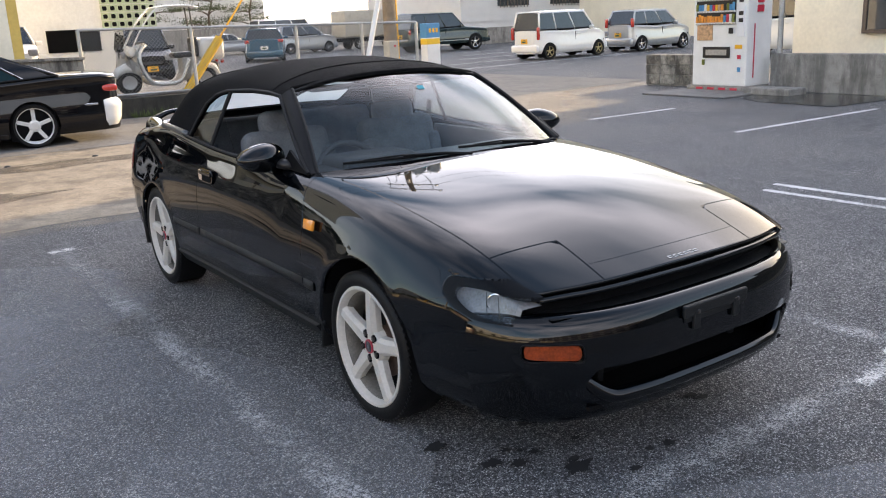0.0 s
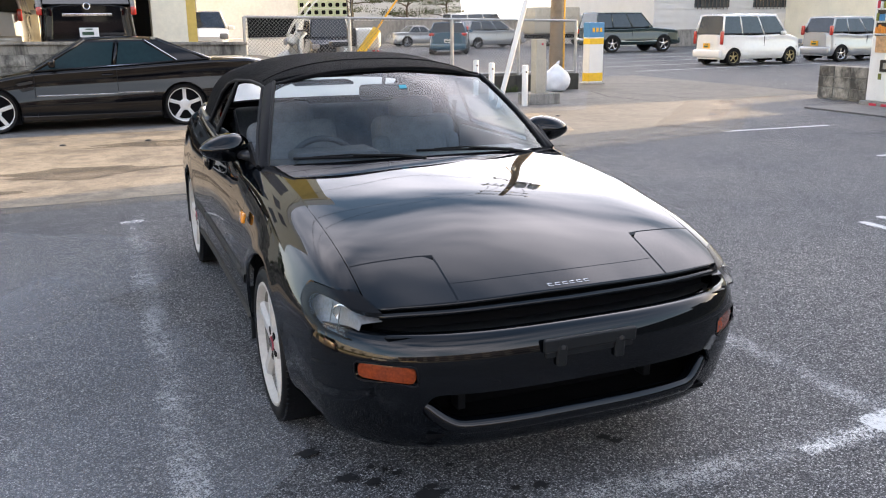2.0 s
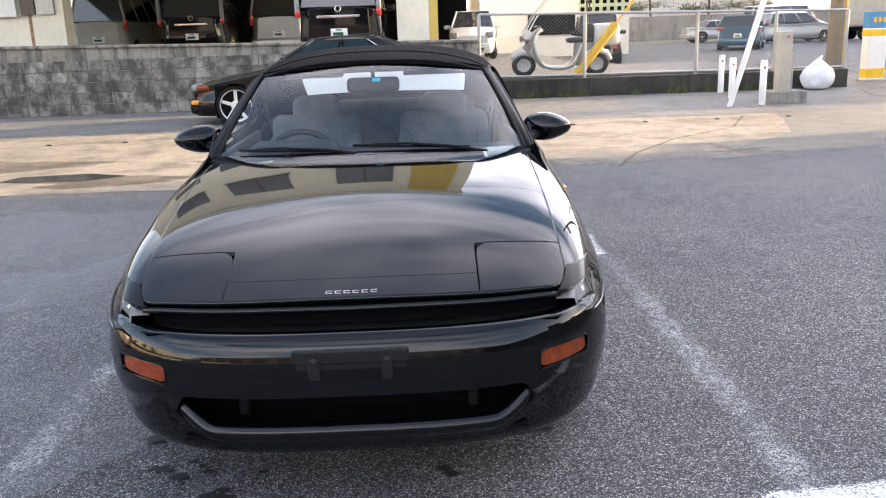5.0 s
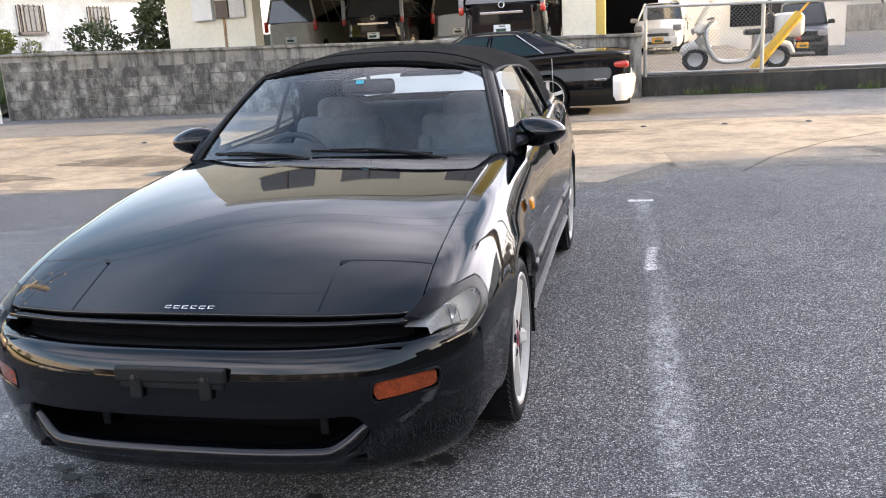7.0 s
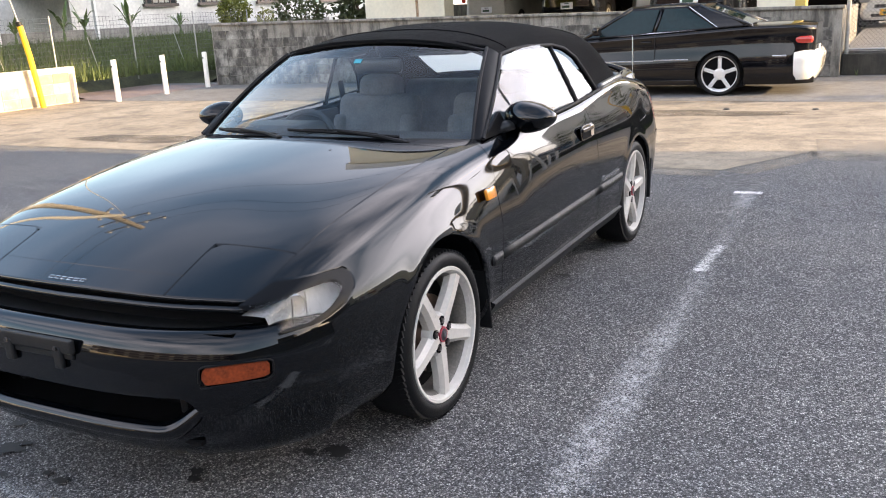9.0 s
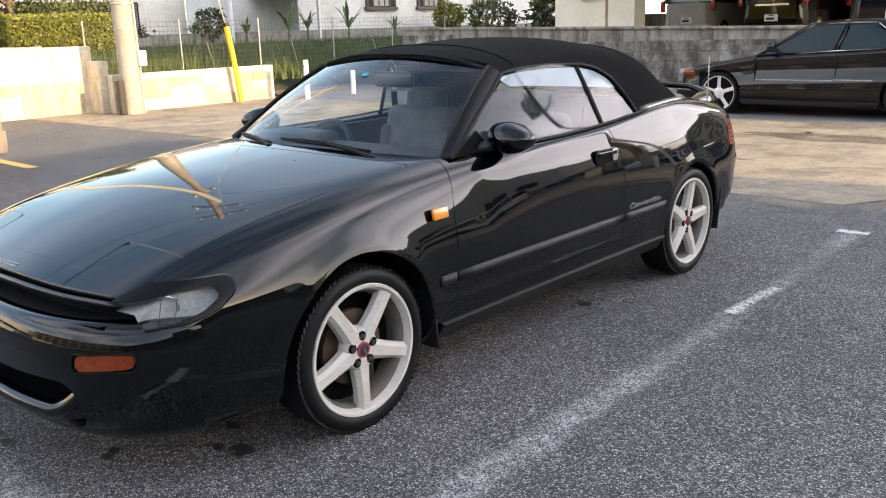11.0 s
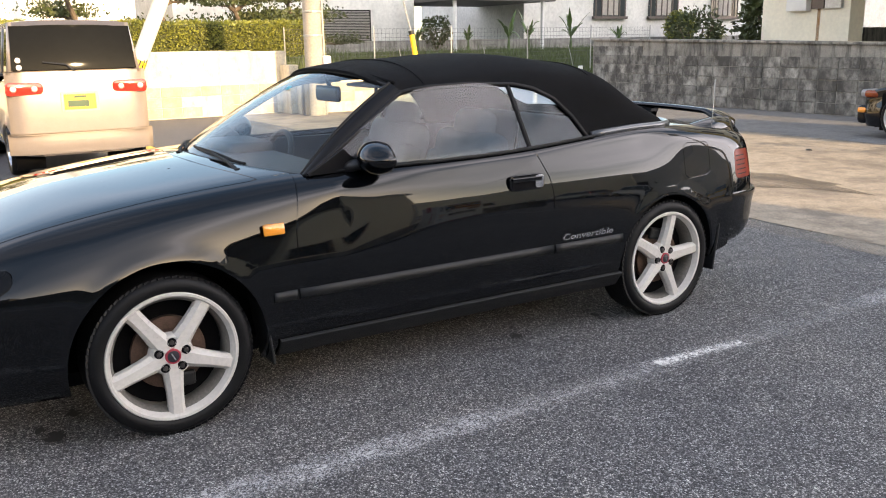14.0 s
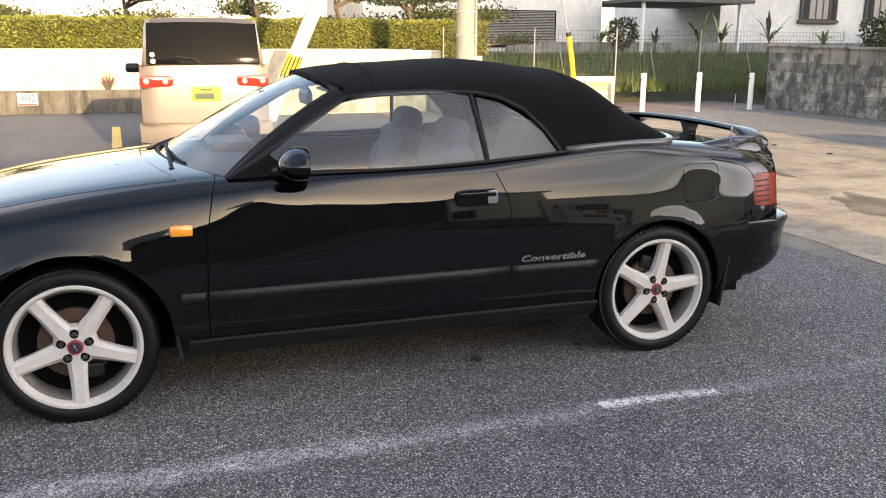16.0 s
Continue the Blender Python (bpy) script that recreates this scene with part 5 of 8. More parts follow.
# plate bracket without a plate
BR = part("plate_bracket", bm_box(0, -2.254, 0.540, 0.335, 0.018, 0.046, 0.008, 3), M["trim"], BUMPER, "bare black number plate bracket")
bm_b = bm_box(0, -2.250, 0.523, 0.315, 0.010, 0.05, 0.004)
part("bracket_web", bm_b, M["trim"], BR)
for x in (-0.105, 0.105):
    part("bracket_tab", bm_box(x, -2.258, 0.504, 0.036, 0.016, 0.070, 0.007, 3), M["trim"], BR)
    part("screw", bm_lathe([(0.0, -0.006), (0.007, -0.005), (0.008, 0.0)], 10, "y", at=(x, -2.266, 0.534)), M["nut"], BR)

# badge on the nose: plain silver strokes
BADGE = new("nose_badge")
BADGE.parent = CAR
BADGE["label"] = "small silver maker's badge"
for k in range(6):
    x = -0.066 + 0.0268 * k
    y = -2.106 + 0.15 * x * x
    stroke = bm_box(x, y - 0.005, c_zc(y - 0.005) + 0.001, 0.019, 0.0028, 0.002, 0.0008, 1, m=Matrix.Rotation(radians(20), 4, "X"))
    bm_box(x, y + 0.005, c_zc(y + 0.005) + 0.001, 0.019, 0.0028, 0.002, 0.0008, 1, m=Matrix.Rotation(radians(20), 4, "X"), bm=stroke)
    bm_box(x - 0.008, y, c_zc(y) + 0.001, 0.003, 0.0115, 0.002, 0.0008, 1, m=Matrix.Rotation(radians(20), 4, "X"), bm=stroke)
    part("letter_block", stroke, M["silver"], BADGE)

# washer nozzles
for x in (0.285, -0.335):
    part("washer_nozzle", bm_box(x, -1.075, c_zc(-1.075) - 0.022 * (x / 0.3) ** 2 + 0.003, 0.012, 0.022, 0.016, 0.004), M["black"], HOOD)

# cowl and wipers
def cowl(x, k):
    return (x, cowl_y(x) + 0.008 + k * (0.075 - 0.03 * abs(x)), 0.938 - 0.085 * x * x - 0.020 * (1 if 0 < k < 1 else 0.2))


CX = [-0.68 + 1.36 * i / 40 for i in range(41)]
COWL = part("cowl", ribbon(lambda x: cowl(x, 0), lambda x: cowl(x, 1.0), CX), M["wiper"], CAR, "black cowl strip below the windscreen")
for i in range(26):
    x = 0.30 + 0.0135 * i
    part("vent_slat", bm_tube([Vector(cowl(x, 0.25)) + Vector((0, 0, 0.008)), Vector(cowl(x + 0.006, 0.75)) + Vector((0, 0, 0.008))], 0.0028, 5), M["trim"], COWL)

# windscreen
def ws_low(x):
    return Vector((x, -0.905 + 0.55 * x * x * (0.7 + 0.3 * abs(x)), 0.930 - 0.075 * x * x))


def ws_top(x):
    return Vector((x, -0.235 + 0.20 * x * x, 1.286 - 0.185 * x * x))


def ws_at(a, b):
    p, q = ws_low(a * 0.690), ws_top(a * 0.545)
    r = p.lerp(q, b)
    r.z += 0.030 * 4 * b * (1 - b) * 0.6
    r.y -= 0.012 * 4 * b * (1 - b)
    return tuple(r)


wsk = Skin.grid(ws_at, [-1 + 2 * i / 40 for i in range(41)], [j / 24 for j in range(25)])
WS = wsk.put("windscreen", M["glass"], CAR, "raked clear windscreen reflecting the sky", rim=0)
WS.visible_shadow = False
part("band", bm_tube([Vector(ws_at(-1 + 2 * i / 30, 0.985)) for i in range(31)], 0.007, 8), M["seal"], WS, "black screen seal")
part("lower_seal", bm_tube([Vector(ws_at(-1 + 2 * i / 30, 0.0)) for i in range(31)], 0.010, 8), M["seal"], WS)
def pillar_at(s):
    """From the screen's edge round to the front edge of the door glass."""
    def f(b, k):
        p = Vector(ws_at(s, b)) + Vector((s * 0.004, 0, 0.006))
        q = Vector((s * (0.733 - 0.132 * b ** 1.2), -0.655 + 0.505 * b, 0.902 + 0.300 * b))
        r = p.lerp(q, k)
        return tuple(r + Vector((s * 0.008, -0.006, 0.006)) * math.sin(math.pi * k))
    return f


for s in (1, -1):
    pk = Skin.grid(pillar_at(s), [i / 20 for i in range(21)], [j / 8 for j in range(9)], flip=(s > 0))
    pk.put("a_pillar", M["satin"], CAR, "slim black windscreen pillar", rim=0.02)
    part("pillar_seal", bm_tube([Vector(pillar_at(s)(b / 14, 0)) for b in range(15)], 0.008, 8), M["seal"], WS)
    part("door_seal", bm_tube([Vector(pillar_at(s)(b / 14, 1)) for b in range(15)], 0.010, 8), M["seal"], CAR)
hdr = [Vector(ws_at(-1 + 2 * i / 30, 1.0)) + Vector((0, 0.02, 0.006)) for i in range(31)]
part("header_rail", bm_tube(hdr, 0.010, 10), M["fabric"], CAR, smooth=True, sharp=180)
st = Vector(ws_at(0.045, 0.73))
part("sticker", bm_box(st.x, st.y - 0.004, st.z + 0.004, 0.036, 0.003, 0.024, m=Matrix.Rotation(radians(-52), 4, "X")), M["sticker"], WS, "pale blue sticker")


def wiper(x0, x1, dz):
    base = Vector((x0, cowl_y(x0) + 0.045, 0.936 - 0.09 * x0 * x0))
    w = new("wiper")
    w.parent = CAR
    w["label"] = "black wiper arm and blade at rest"
    n = 13
    blade = []
    for i in range(n):
        x = x0 + (x1 - x0) * (0.12 + 0.95 * i / (n - 1))
        p = ws_low(x)
        blade.append(p + Vector((0, 0.012 + 0.030 * i / n, 0.014 + 0.018 * i / n + dz)))
    part("blade", bm_tube(blade, 0.0062, 6), M["wiper"], w)
    part("arm", bm_tube([base, base.lerp(blade[n // 2], 0.35) + Vector((0, 0, 0.010)), blade[n // 2] + Vector((0, -0.006, 0.010))], [0.010, 0.008, 0.005], 6), M["wiper"], w)
    part("bridge", bm_tube([blade[2] + Vector((0, 0, 0.005)), blade[n // 2] + Vector((0, 0, 0.012)), blade[n - 3] + Vector((0, 0, 0.005))], 0.004, 6), M["wiper"], w)
    part("pivot", bm_lathe([(0.0, 0.010), (0.012, 0.008), (0.015, -0.02)], 12, "z", at=base), M["wiper"], w)


wiper(0.50, -0.03, 0.0)
wiper(-0.06, -0.55, 0.0)

def body_z(x, y):
    v = min([-0.45 * k / 120 for k in range(121)], key=lambda q: abs(body_at(y, q)[0] - abs(x)))
    return body_at(y, v)[2]


# soft top
zt = spl([-0.30, -0.05, 0.30, 0.65, 0.88, 0.99, 1.06, 1.15, 1.27, 1.40, 1.52], [1.284, 1.320, 1.342, 1.337, 1.310, 1.284, 1.240, 1.165, 1.088, 1.026, 0.985])
xt = spl([-0.30, -0.05, 0.4, 0.8, 1.0, 1.2, 1.35, 1.45, 1.52], [0.715, 0.765, 0.778, 0.760, 0.752, 0.735, 0.690, 0.580, 0.43])
box_ = lin([0.2, 0.9], [2.5, 3.2])
zt0 = spl([-0.30, 0.4, 0.8, 1.2, 1.52], [0.93, 0.925, 0.945, 0.962, 0.965])


flank_k = lin([0.75, 1.15], [0.044, 0.014])


def flank_in(y, h):
    """The canvas is drawn in over the side windows, down to the belt."""
    return flank_k(y) * math.sin(math.pi * h / 0.8) if h < 0.8 else 0.0


def top_at(y, v):
    a = abs(v) * math.pi / 2
    p = 2 / box_(y)
    xb, z0, z1 = xt(y), zt0(y), zt(y)
    sag = 0.004 * math.sin(y * 9.0) * math.cos(a)
    h = math.cos(a) ** p
    x = xb * math.sin(a) ** p - flank_in(y, h)
    z = z0 + (z1 - z0) * h - sag
    return (math.copysign(x, -v), y, z)


tops = Skin.grid(top_at, [-0.30 + 1.82 * i / 90 for i in range(91)], [-1 + 2 * j / 80 for j in range(81)], flip=False)
tops = tops.split(lambda x, y, z: y - (-0.258 + 0.20 * x * x))[1]
SIDE = [(-0.9, 0.60), (-0.175, 1.190), (-0.10, 1.205), (0.0, 1.216), (0.20, 1.221), (0.42, 1.212), (0.52, 1.190), (0.62, 1.140), (0.71, 1.055), (0.775, 0.960), (0.80, 0.90), (0.80, 0.60)]
side_pf = poly_field(SIDE)
tops = tops.split(lambda x, y, z: side_pf(y, z) if abs(x) > 0.3 else 1.0)[1]
rear_glass_f = lambda x, y, z: max(abs(x) - 0.53, 1.13 - y, y - 1.40)
rglass, tops = tops.split(rear_glass_f)
TOP = tops.put("soft_top", M["fabric"], CAR, "raised black canvas folding roof", rim=0.012)
tops.moved(-0.02).put("headliner", M["dark"], TOP, rim=0)
for s in (1, -1):
    edge = []
    for y, z in SIDE[1:11]:
        v = min(np.linspace(0.2, 1, 400), key=lambda q: abs(top_at(y, q)[2] - z))
        edge.append(Vector((s * abs(top_at(y, v)[0]), y, z)))
    part("roof_seal", bm_tube(edge, 0.009, 8), M["seal"], TOP, "black rubber window seal", True, 180)
RG = rglass.put("rear_window", M["vinyl"], TOP, "milky vinyl rear window in the canvas", rim=0)
RG.visible_shadow = False
for yy in (-0.02, 0.90):
    part("seam", bm_tube([Vector(top_at(yy + 0.02 * math.cos(v * 3), v)) + Vector((0, 0, 0.001)) for v in [-0.50 + 1.0 * i / 30 for i in range(31)]], 0.004, 6), M["fabric"], TOP)
hem = [Vector((x, deck_y(x) + 0.004, body_z(x, deck_y(x) + 0.004) + 0.006)) for x in [-0.715 + 1.43 * i / 48 for i in range(49)]]
for k in range(1, 9):
    y = deck_y(0.715) - (deck_y(0.715) - 0.80) * k / 8
    side_hem = Vector((c_xb(y) - 0.012, y, c_zb(y) + 0.008))
    hem = [Vector((-side_hem.x, side_hem.y, side_hem.z))] + hem + [side_hem]
part("boot_moulding", bm_tube(hem, 0.018, 10), M["moulding"], TOP, "glossy moulding round the foot of the canvas", True, 180)

# side windows
def side_x(y, z):
    """The glass leans inwards up from the belt."""
    b = c_xb(y) - 0.006
    door = b - 0.135 * ((z - 0.92) / 0.29) ** 1.08 if z > 0.92 else b
    k = min(1.0, max(0.0, (y - 0.30) / 0.25))
    zq = min(1.20, zt(y) - 0.05)
    f = (zq - zt0(y)) / (zt(y) - zt0(y))
    high = xt(y) * (1 - f ** box_(y)) ** (1 / box_(y)) - flank_in(y, f) - 0.010
    canvas = b + (high - b) * max(0.0, (z - 0.92) / (zq - 0.92))
    return door + (min(canvas, b) - door) * k


def glass_panel(outline, name, s, label):
    f = poly_field(outline)
    y0, y1 = min(p[0] for p in outline), max(p[0] for p in outline)
    z0, z1 = min(p[1] for p in outline), max(p[1] for p in outline)
    g = Skin.grid(lambda y, z: (s * side_x(y, z), y, z), [y0 - 0.02 + (y1 - y0 + 0.04) * i / 40 for i in range(41)], [z0 - 0.02 + (z1 - z0 + 0.04) * i / 24 for i in range(25)], flip=(s < 0))
    g = g.split(lambda x, y, z: f(y, z))[0]
    ob = g.put(name, M["sideglass"], CAR, label, rim=0)
    ob.visible_shadow = False
    return ob


front_win = [(-0.66, 0.905), (0.415, 0.920), (0.385, 1.222), (0.2, 1.224), (0.0, 1.219), (-0.10, 1.206), (-0.20, 1.175)]
rear_win = [(0.440, 0.920), (0.785, 0.945), (0.71, 1.055), (0.62, 1.140), (0.52, 1.192), (0.42, 1.214), (0.41, 1.215)]
glass_panel(front_win, "side_window", 1, "closed door window reflecting pale sky")
glass_panel(rear_win, "quarter_window", 1, "small quarter window")
glass_panel(rear_win, "quarter_window", -1, "small quarter window")
for s in (1, -1):
    part("window_pillar", bm_tube([(s * (side_x(y, z) + 0.002), y, z) for y, z in [(0.428 - 0.037 * k / 8, 0.915 + 0.30 * k / 8) for k in range(9)]], 0.011, 8), M["seal"], CAR, "black rubber strip between side windows")
    part("belt_seal", bm_tube([(s * (c_xb(y) + 0.004), y, c_zb(y) + 0.004) for y in [-0.64 + 1.44 * i / 24 for i in range(25)]], 0.008, 8), M["seal"], CAR, "black window sill seal")
    part("mirror_sail", bm_poly([(-0.66, 0.90), (-0.40, 0.905), (-0.50, 0.995)], 0.012, "x"), M["satin"], CAR).location.x = s * 0.735 - 0.006

# side trim strips, handles, markers
def strip(y0, y1, s, nm="side_moulding"):
    b = bmesh.new()
    rows = []
    for i in range(13):
        y = y0 + (y1 - y0) * i / 12
        end = 0.4 if i in (0, 12) else 1
        row = []
        for dz, dx in ((-0.021, -0.004), (-0.017, 0.006), (0.0, 0.0085), (0.017, 0.006), (0.021, -0.004)):
            row.append(b.verts.new((s * (c_w(y) + 0.002 + dx * end), y, 0.462 + dz)))
        rows.append(row)
    for A, B in zip(rows, rows[1:]):
        for k in range(4):
            b.faces.new((A[k], A[k + 1], B[k + 1], B[k]) if s < 0 else (A[k], B[k], B[k + 1], A[k + 1]))
    b.faces.new(rows[0]), b.faces.new(rows[-1])
    return part(nm, b, M["trim"], CAR, "dull black rubbing strip", True, 60)


def sill_trim(s):
    b = bmesh.new()
    rows = []
    for i in range(15):
        y = -0.850 + 1.790 * i / 14
        w = c_w(y)
        rows.append([b.verts.new((s * x, y, z)) for x, z in ((w - 0.024, 0.286), (w - 0.010, 0.283), (w - 0.006, 0.279), (w - 0.009, 0.273), (w - 0.050, 0.212), (w - 0.070, 0.203), (w - 0.110, 0.205))])
    for A, B in zip(rows, rows[1:]):
        for k in range(6):
            b.faces.new((A[k], A[k + 1], B[k + 1], B[k]) if s > 0 else (A[k], B[k], B[k + 1], A[k + 1]))
    b.faces.new(rows[0]), b.faces.new(rows[-1])
    bmesh.ops.recalc_face_normals(b, faces=b.faces)
    return part("sill_trim", b, M["trim"], CAR, "satin black sill skirt under the door", True, 40)


for s in (1, -1):
    sill_trim(s)
    strip(-0.870, -0.775, s), strip(-0.763, 0.500, s), strip(0.513, 0.930, s)
    x = s * (c_w(0.35) - 0.022)
    hb = part("door_handle", bm_poly(rounded([(0.255, 0.752), (0.450, 0.752), (0.450, 0.826), (0.255, 0.826)], 0.034), 0.010, "x", bevel=0.003), M["paint"], DOORS[s], "flush handle with black recess")
    hb.location.x = x + (0.004 if s > 0 else -0.014)
    rc = part("recess", bm_poly(rounded([(0.270, 0.760), (0.440, 0.760), (0.440, 0.812), (0.270, 0.812)], 0.024), 0.004, "x"), M["dark"], hb)
    rc.location.x = 0.0075 if s > 0 else -0.0015
    gp = part("grip", bm_box(0, 0.35, 0.803, 0.010, 0.165, 0.020, 0.004), M["paint"], hb)
    gp.location.x = 0.012 if s > 0 else -0.002
    lk = part("lock_plate", bm_poly(rounded([(0.395, 0.762), (0.442, 0.762), (0.442, 0.818), (0.395, 0.818)], 0.012), 0.006, "x", bevel=0.001), M["chrome"], hb, "chrome lock plate")
    lk.location.x = 0.009 if s > 0 else -0.004
    mk = part("side_marker", bm_box(s * (c_w(-0.853) - 0.0075), -0.853, 0.728, 0.016, 0.085, 0.045, 0.007, m=Matrix.Rotation(radians(-s * 12), 4, "Y")), M["amber2"], CAR, "orange side marker lamp", True)
# lettering on the quarter: plain silver strokes
LET = new("side_lettering")
LET.parent = CAR
LET["label"] = "silver script reading Convertible above the rubbing strip"
fc_side = bpy.data.curves.new("script", "FONT")
fc_side.body, fc_side.size, fc_side.extrude, fc_side.shear, fc_side.offset = "Convertible", 0.060, 0.0012, 0.22, 0.0008
fc_side.space_character = 1.02
fc_side.materials.append(M["silver"])
tmp_side = bpy.data.objects.new("script", fc_side)
scene.collection.objects.link(tmp_side)
bpy.context.view_layer.update()
side_me = bpy.data.meshes.new_from_object(tmp_side.evaluated_get(bpy.context.evaluated_depsgraph_get()))
bpy.data.objects.remove(tmp_side)
width_side = max(v.co.x for v in side_me.vertices)
for v in side_me.vertices:
    yy = 0.548 + v.co.x * 0.315 / width_side
    v.co = Vector((c_w(yy) + 0.0025 + v.co.z, yy, 0.497 + v.co.y * 0.66))
script = new("script", side_me)
script.parent = LET

# door mirrors
def mirror(s):
    b = bmesh.new()
    bmesh.ops.create_uvsphere(b, u_segments=28, v_segments=16, radius=1)
    for v in b.verts:
        x, y, z = v.co
        flat = 0.42 if y > 0.42 else y
        k = 1 - 0.22 * x * (1 if s > 0 else -1)
        v.co = Vector((x * 0.118, flat * 0.085 * (1 + 0.15 * x * s), z * 0.066 * k))
    bmesh.ops.transform(b, matrix=Matrix.Translation((s * 0.835, -0.395, 0.958)) @ Matrix.Rotation(radians(-s * 8), 4, "Z"), verts=b.verts)
    mr = part("door_mirror", b, M["paint"], CAR, "rounded glossy black door mirror", True, 60)
    part("mirror_foot", bm_tube([(s * 0.715, -0.475, 0.915), (s * 0.74, -0.46, 0.925), (s * 0.785, -0.43, 0.935)], [0.040, 0.036, 0.030], 10, squash=0.7), M["black"], mr, smooth=True, sharp=180)
    part("mirror_glass", bm_lathe([(0.0, 0.0), (0.095, 0.0)], 28, "y"), M["chrome"], mr).matrix_basis = Matrix.Translation((s * 0.838, -0.3575, 0.958)) @ Matrix.Rotation(radians(-s * 8), 4, "Z") @ Matrix.Diagonal((1, 1, 0.62, 1))


mirror(1), mirror(-1)

# rear wing, tail and rear bumper
wing = bmesh.new()
rows = []
for i in range(41):
    t = -1 + 2 * i / 40
    x = 0.615 * t
    drop = max(0.0, (abs(t) - 0.80) / 0.20) ** 1.5
    yc, z = 1.965 - 0.05 * abs(t) ** 2.4, 1.003 - 0.040 * drop - 0.012 * t * t
    row = []
    for k in range(12):
        a = math.tau * k / 12
        ca, sa = math.cos(a), math.sin(a)
        ca, sa = math.copysign(abs(ca) ** 0.75, ca), math.copysign(abs(sa) ** 0.6, sa)
        row.append(wing.verts.new((x, yc + 0.085 * ca, z + (0.018 + 0.010 * drop) * sa - 0.012 * ca)))
    rows.append(row)
for A, B in zip(rows, rows[1:]):
    for k in range(12):
        wing.faces.new((A[k], A[(k + 1) % 12], B[(k + 1) % 12], B[k]))
wing.faces.new(rows[0][::-1]), wing.faces.new(rows[-1])
bmesh.ops.recalc_face_normals(wing, faces=wing.faces)
WING = part("rear_wing", wing, M["paint"], CAR, "glossy rear wing standing over the boot lid", True, 70)
foot = bmesh.new()
rows = []
for k, (hw, z) in enumerate(((0.052, 1.001), (0.042, 0.988), (0.032, 0.970), (0.026, 0.950), (0.028, 0.920))):
    rows.append([foot.verts.new((dx * hw, 1.955 + dy * (0.046 - 0.004 * k), z)) for dx, dy in ((-1, -0.8), (1, -0.8), (1, 0.8), (-1, 0.8))])
for A, B in zip(rows, rows[1:]):
    for k in range(4):
        foot.faces.new((A[k], A[(k + 1) % 4], B[(k + 1) % 4], B[k]))
bmesh.ops.recalc_face_normals(foot, faces=foot.faces)
part("wing_foot", foot, M["paint"], WING)
for s in (1, -1):
    ft = bmesh.new()
    rows = []
    for i in range(15):
        y = 1.47 + 0.545 * i / 14
        f = i / 14
        hh = 0.004 + 0.076 * math.sin(min(1, f * 1.12) * math.pi / 2) ** 1.3 * (1 if i < 13 else 0.75 - 0.35 * (i - 13))
        wv = 0.012 + 0.040 * min(1, f * 2)
        cx, z0 = c_xb(y) - 0.045, c_zb(y) - 0.012
        rows.append([ft.verts.new((s * (cx + dx * wv), y, z0 + dz * hh)) for dx, dz in ((1.25, 0), (1.1, 0.55), (0.55, 0.95), (0, 1.0), (-0.6, 0.95), (-1.1, 0.5), (-1.2, 0))])
    for A, B in zip(rows, rows[1:]):
        for k in range(6):
            ft.faces.new((A[k], A[k + 1], B[k + 1], B[k]))
    ft.faces.new(rows[-1]), ft.faces.new(rows[0])
    bmesh.ops.recalc_face_normals(ft, faces=ft.faces)
    part("wing_end", ft, M["paint"], WING, "swept end of the wing on the quarter", True, 60)
def tail_edge(v):
    x = 0.6
    for _ in range(12):
        x, _y, z = body_at(2.070 - 0.22 * x * x, v)
    return x, z


tailp = Skin.grid(lambda v, u: (tail_edge(v)[0] * u, 2.072 - 0.22 * (tail_edge(v)[0] * u) ** 2 + 0.004, tail_edge(v)[1]), [-0.66 + 0.65 * i / 24 for i in range(25)], [-1 + 2 * i / 24 for i in range(25)], flip=True)
tailp.put("tail_panel", M["paint"], CAR, rim=0)


def rear_bump(t, v):
    a = t * math.pi / 2
    n = 2 / 3.5
    gx, gy = 0.848, 0.71
    oo = spl([0, 0.1, 0.3, 0.6, 0.85, 1.0], [-0.07, -0.012, 0.0, -0.012, -0.04, -0.09])(v)
    z = spl([0, 0.1, 0.3, 0.6, 0.85, 1.0], [0.600, 0.594, 0.555, 0.44, 0.345, 0.315])(v) - 0.02 * (1 - abs(t)) * v
    side = min(1.0, max(0.0, (abs(t) - 0.50) / 0.30))
    oo *= 1 - 0.9 * side * (1 if v < 0.3 else 0.4)
    z += 0.045 * max(0.0, v - 0.4) / 0.6 * (1 - side)
    x = math.copysign(abs(math.sin(a)) ** n, a) * (gx + oo)
    y = 1.50 + (abs(math.cos(a)) ** n) * (gy + oo)
    return (x, y, z)


rb = Skin.grid(rear_bump, [-0.96 + 1.92 * i / 80 for i in range(81)], [j / 24 for j in range(25)])
rb = rb.split(lambda x, y, z: y - 1.739)[1]
rb.put("rear_bumper", M["paint"], CAR, "rounded glossy rear bumper")
ANT = part("antenna", bm_tube([(0.705, 1.70, 0.93), (0.705, 1.703, 1.02), (0.700, 1.715, 1.19)], 0.0030, 6), M["steel"], CAR, "short rod aerial")
part("aerial_foot", bm_lathe([(0.0, 0.022), (0.012, 0.018), (0.016, 0.0)], 12, "z", at=(0.705, 1.69, 0.915)), M["black"], ANT)
# mud flaps
for s in (1, -1):
    for y, k in ((-0.895, 0.02), (1.625, 0.03)):
        fl = part("mud_flap", bm_box(s * 0.765, y, 0.315, 0.165, 0.012, 0.25, 0.005, m=Matrix.Rotation(radians(7 if y < 0 else -8), 4, "X")), M["trim"], CAR, "black rubber mud flap")
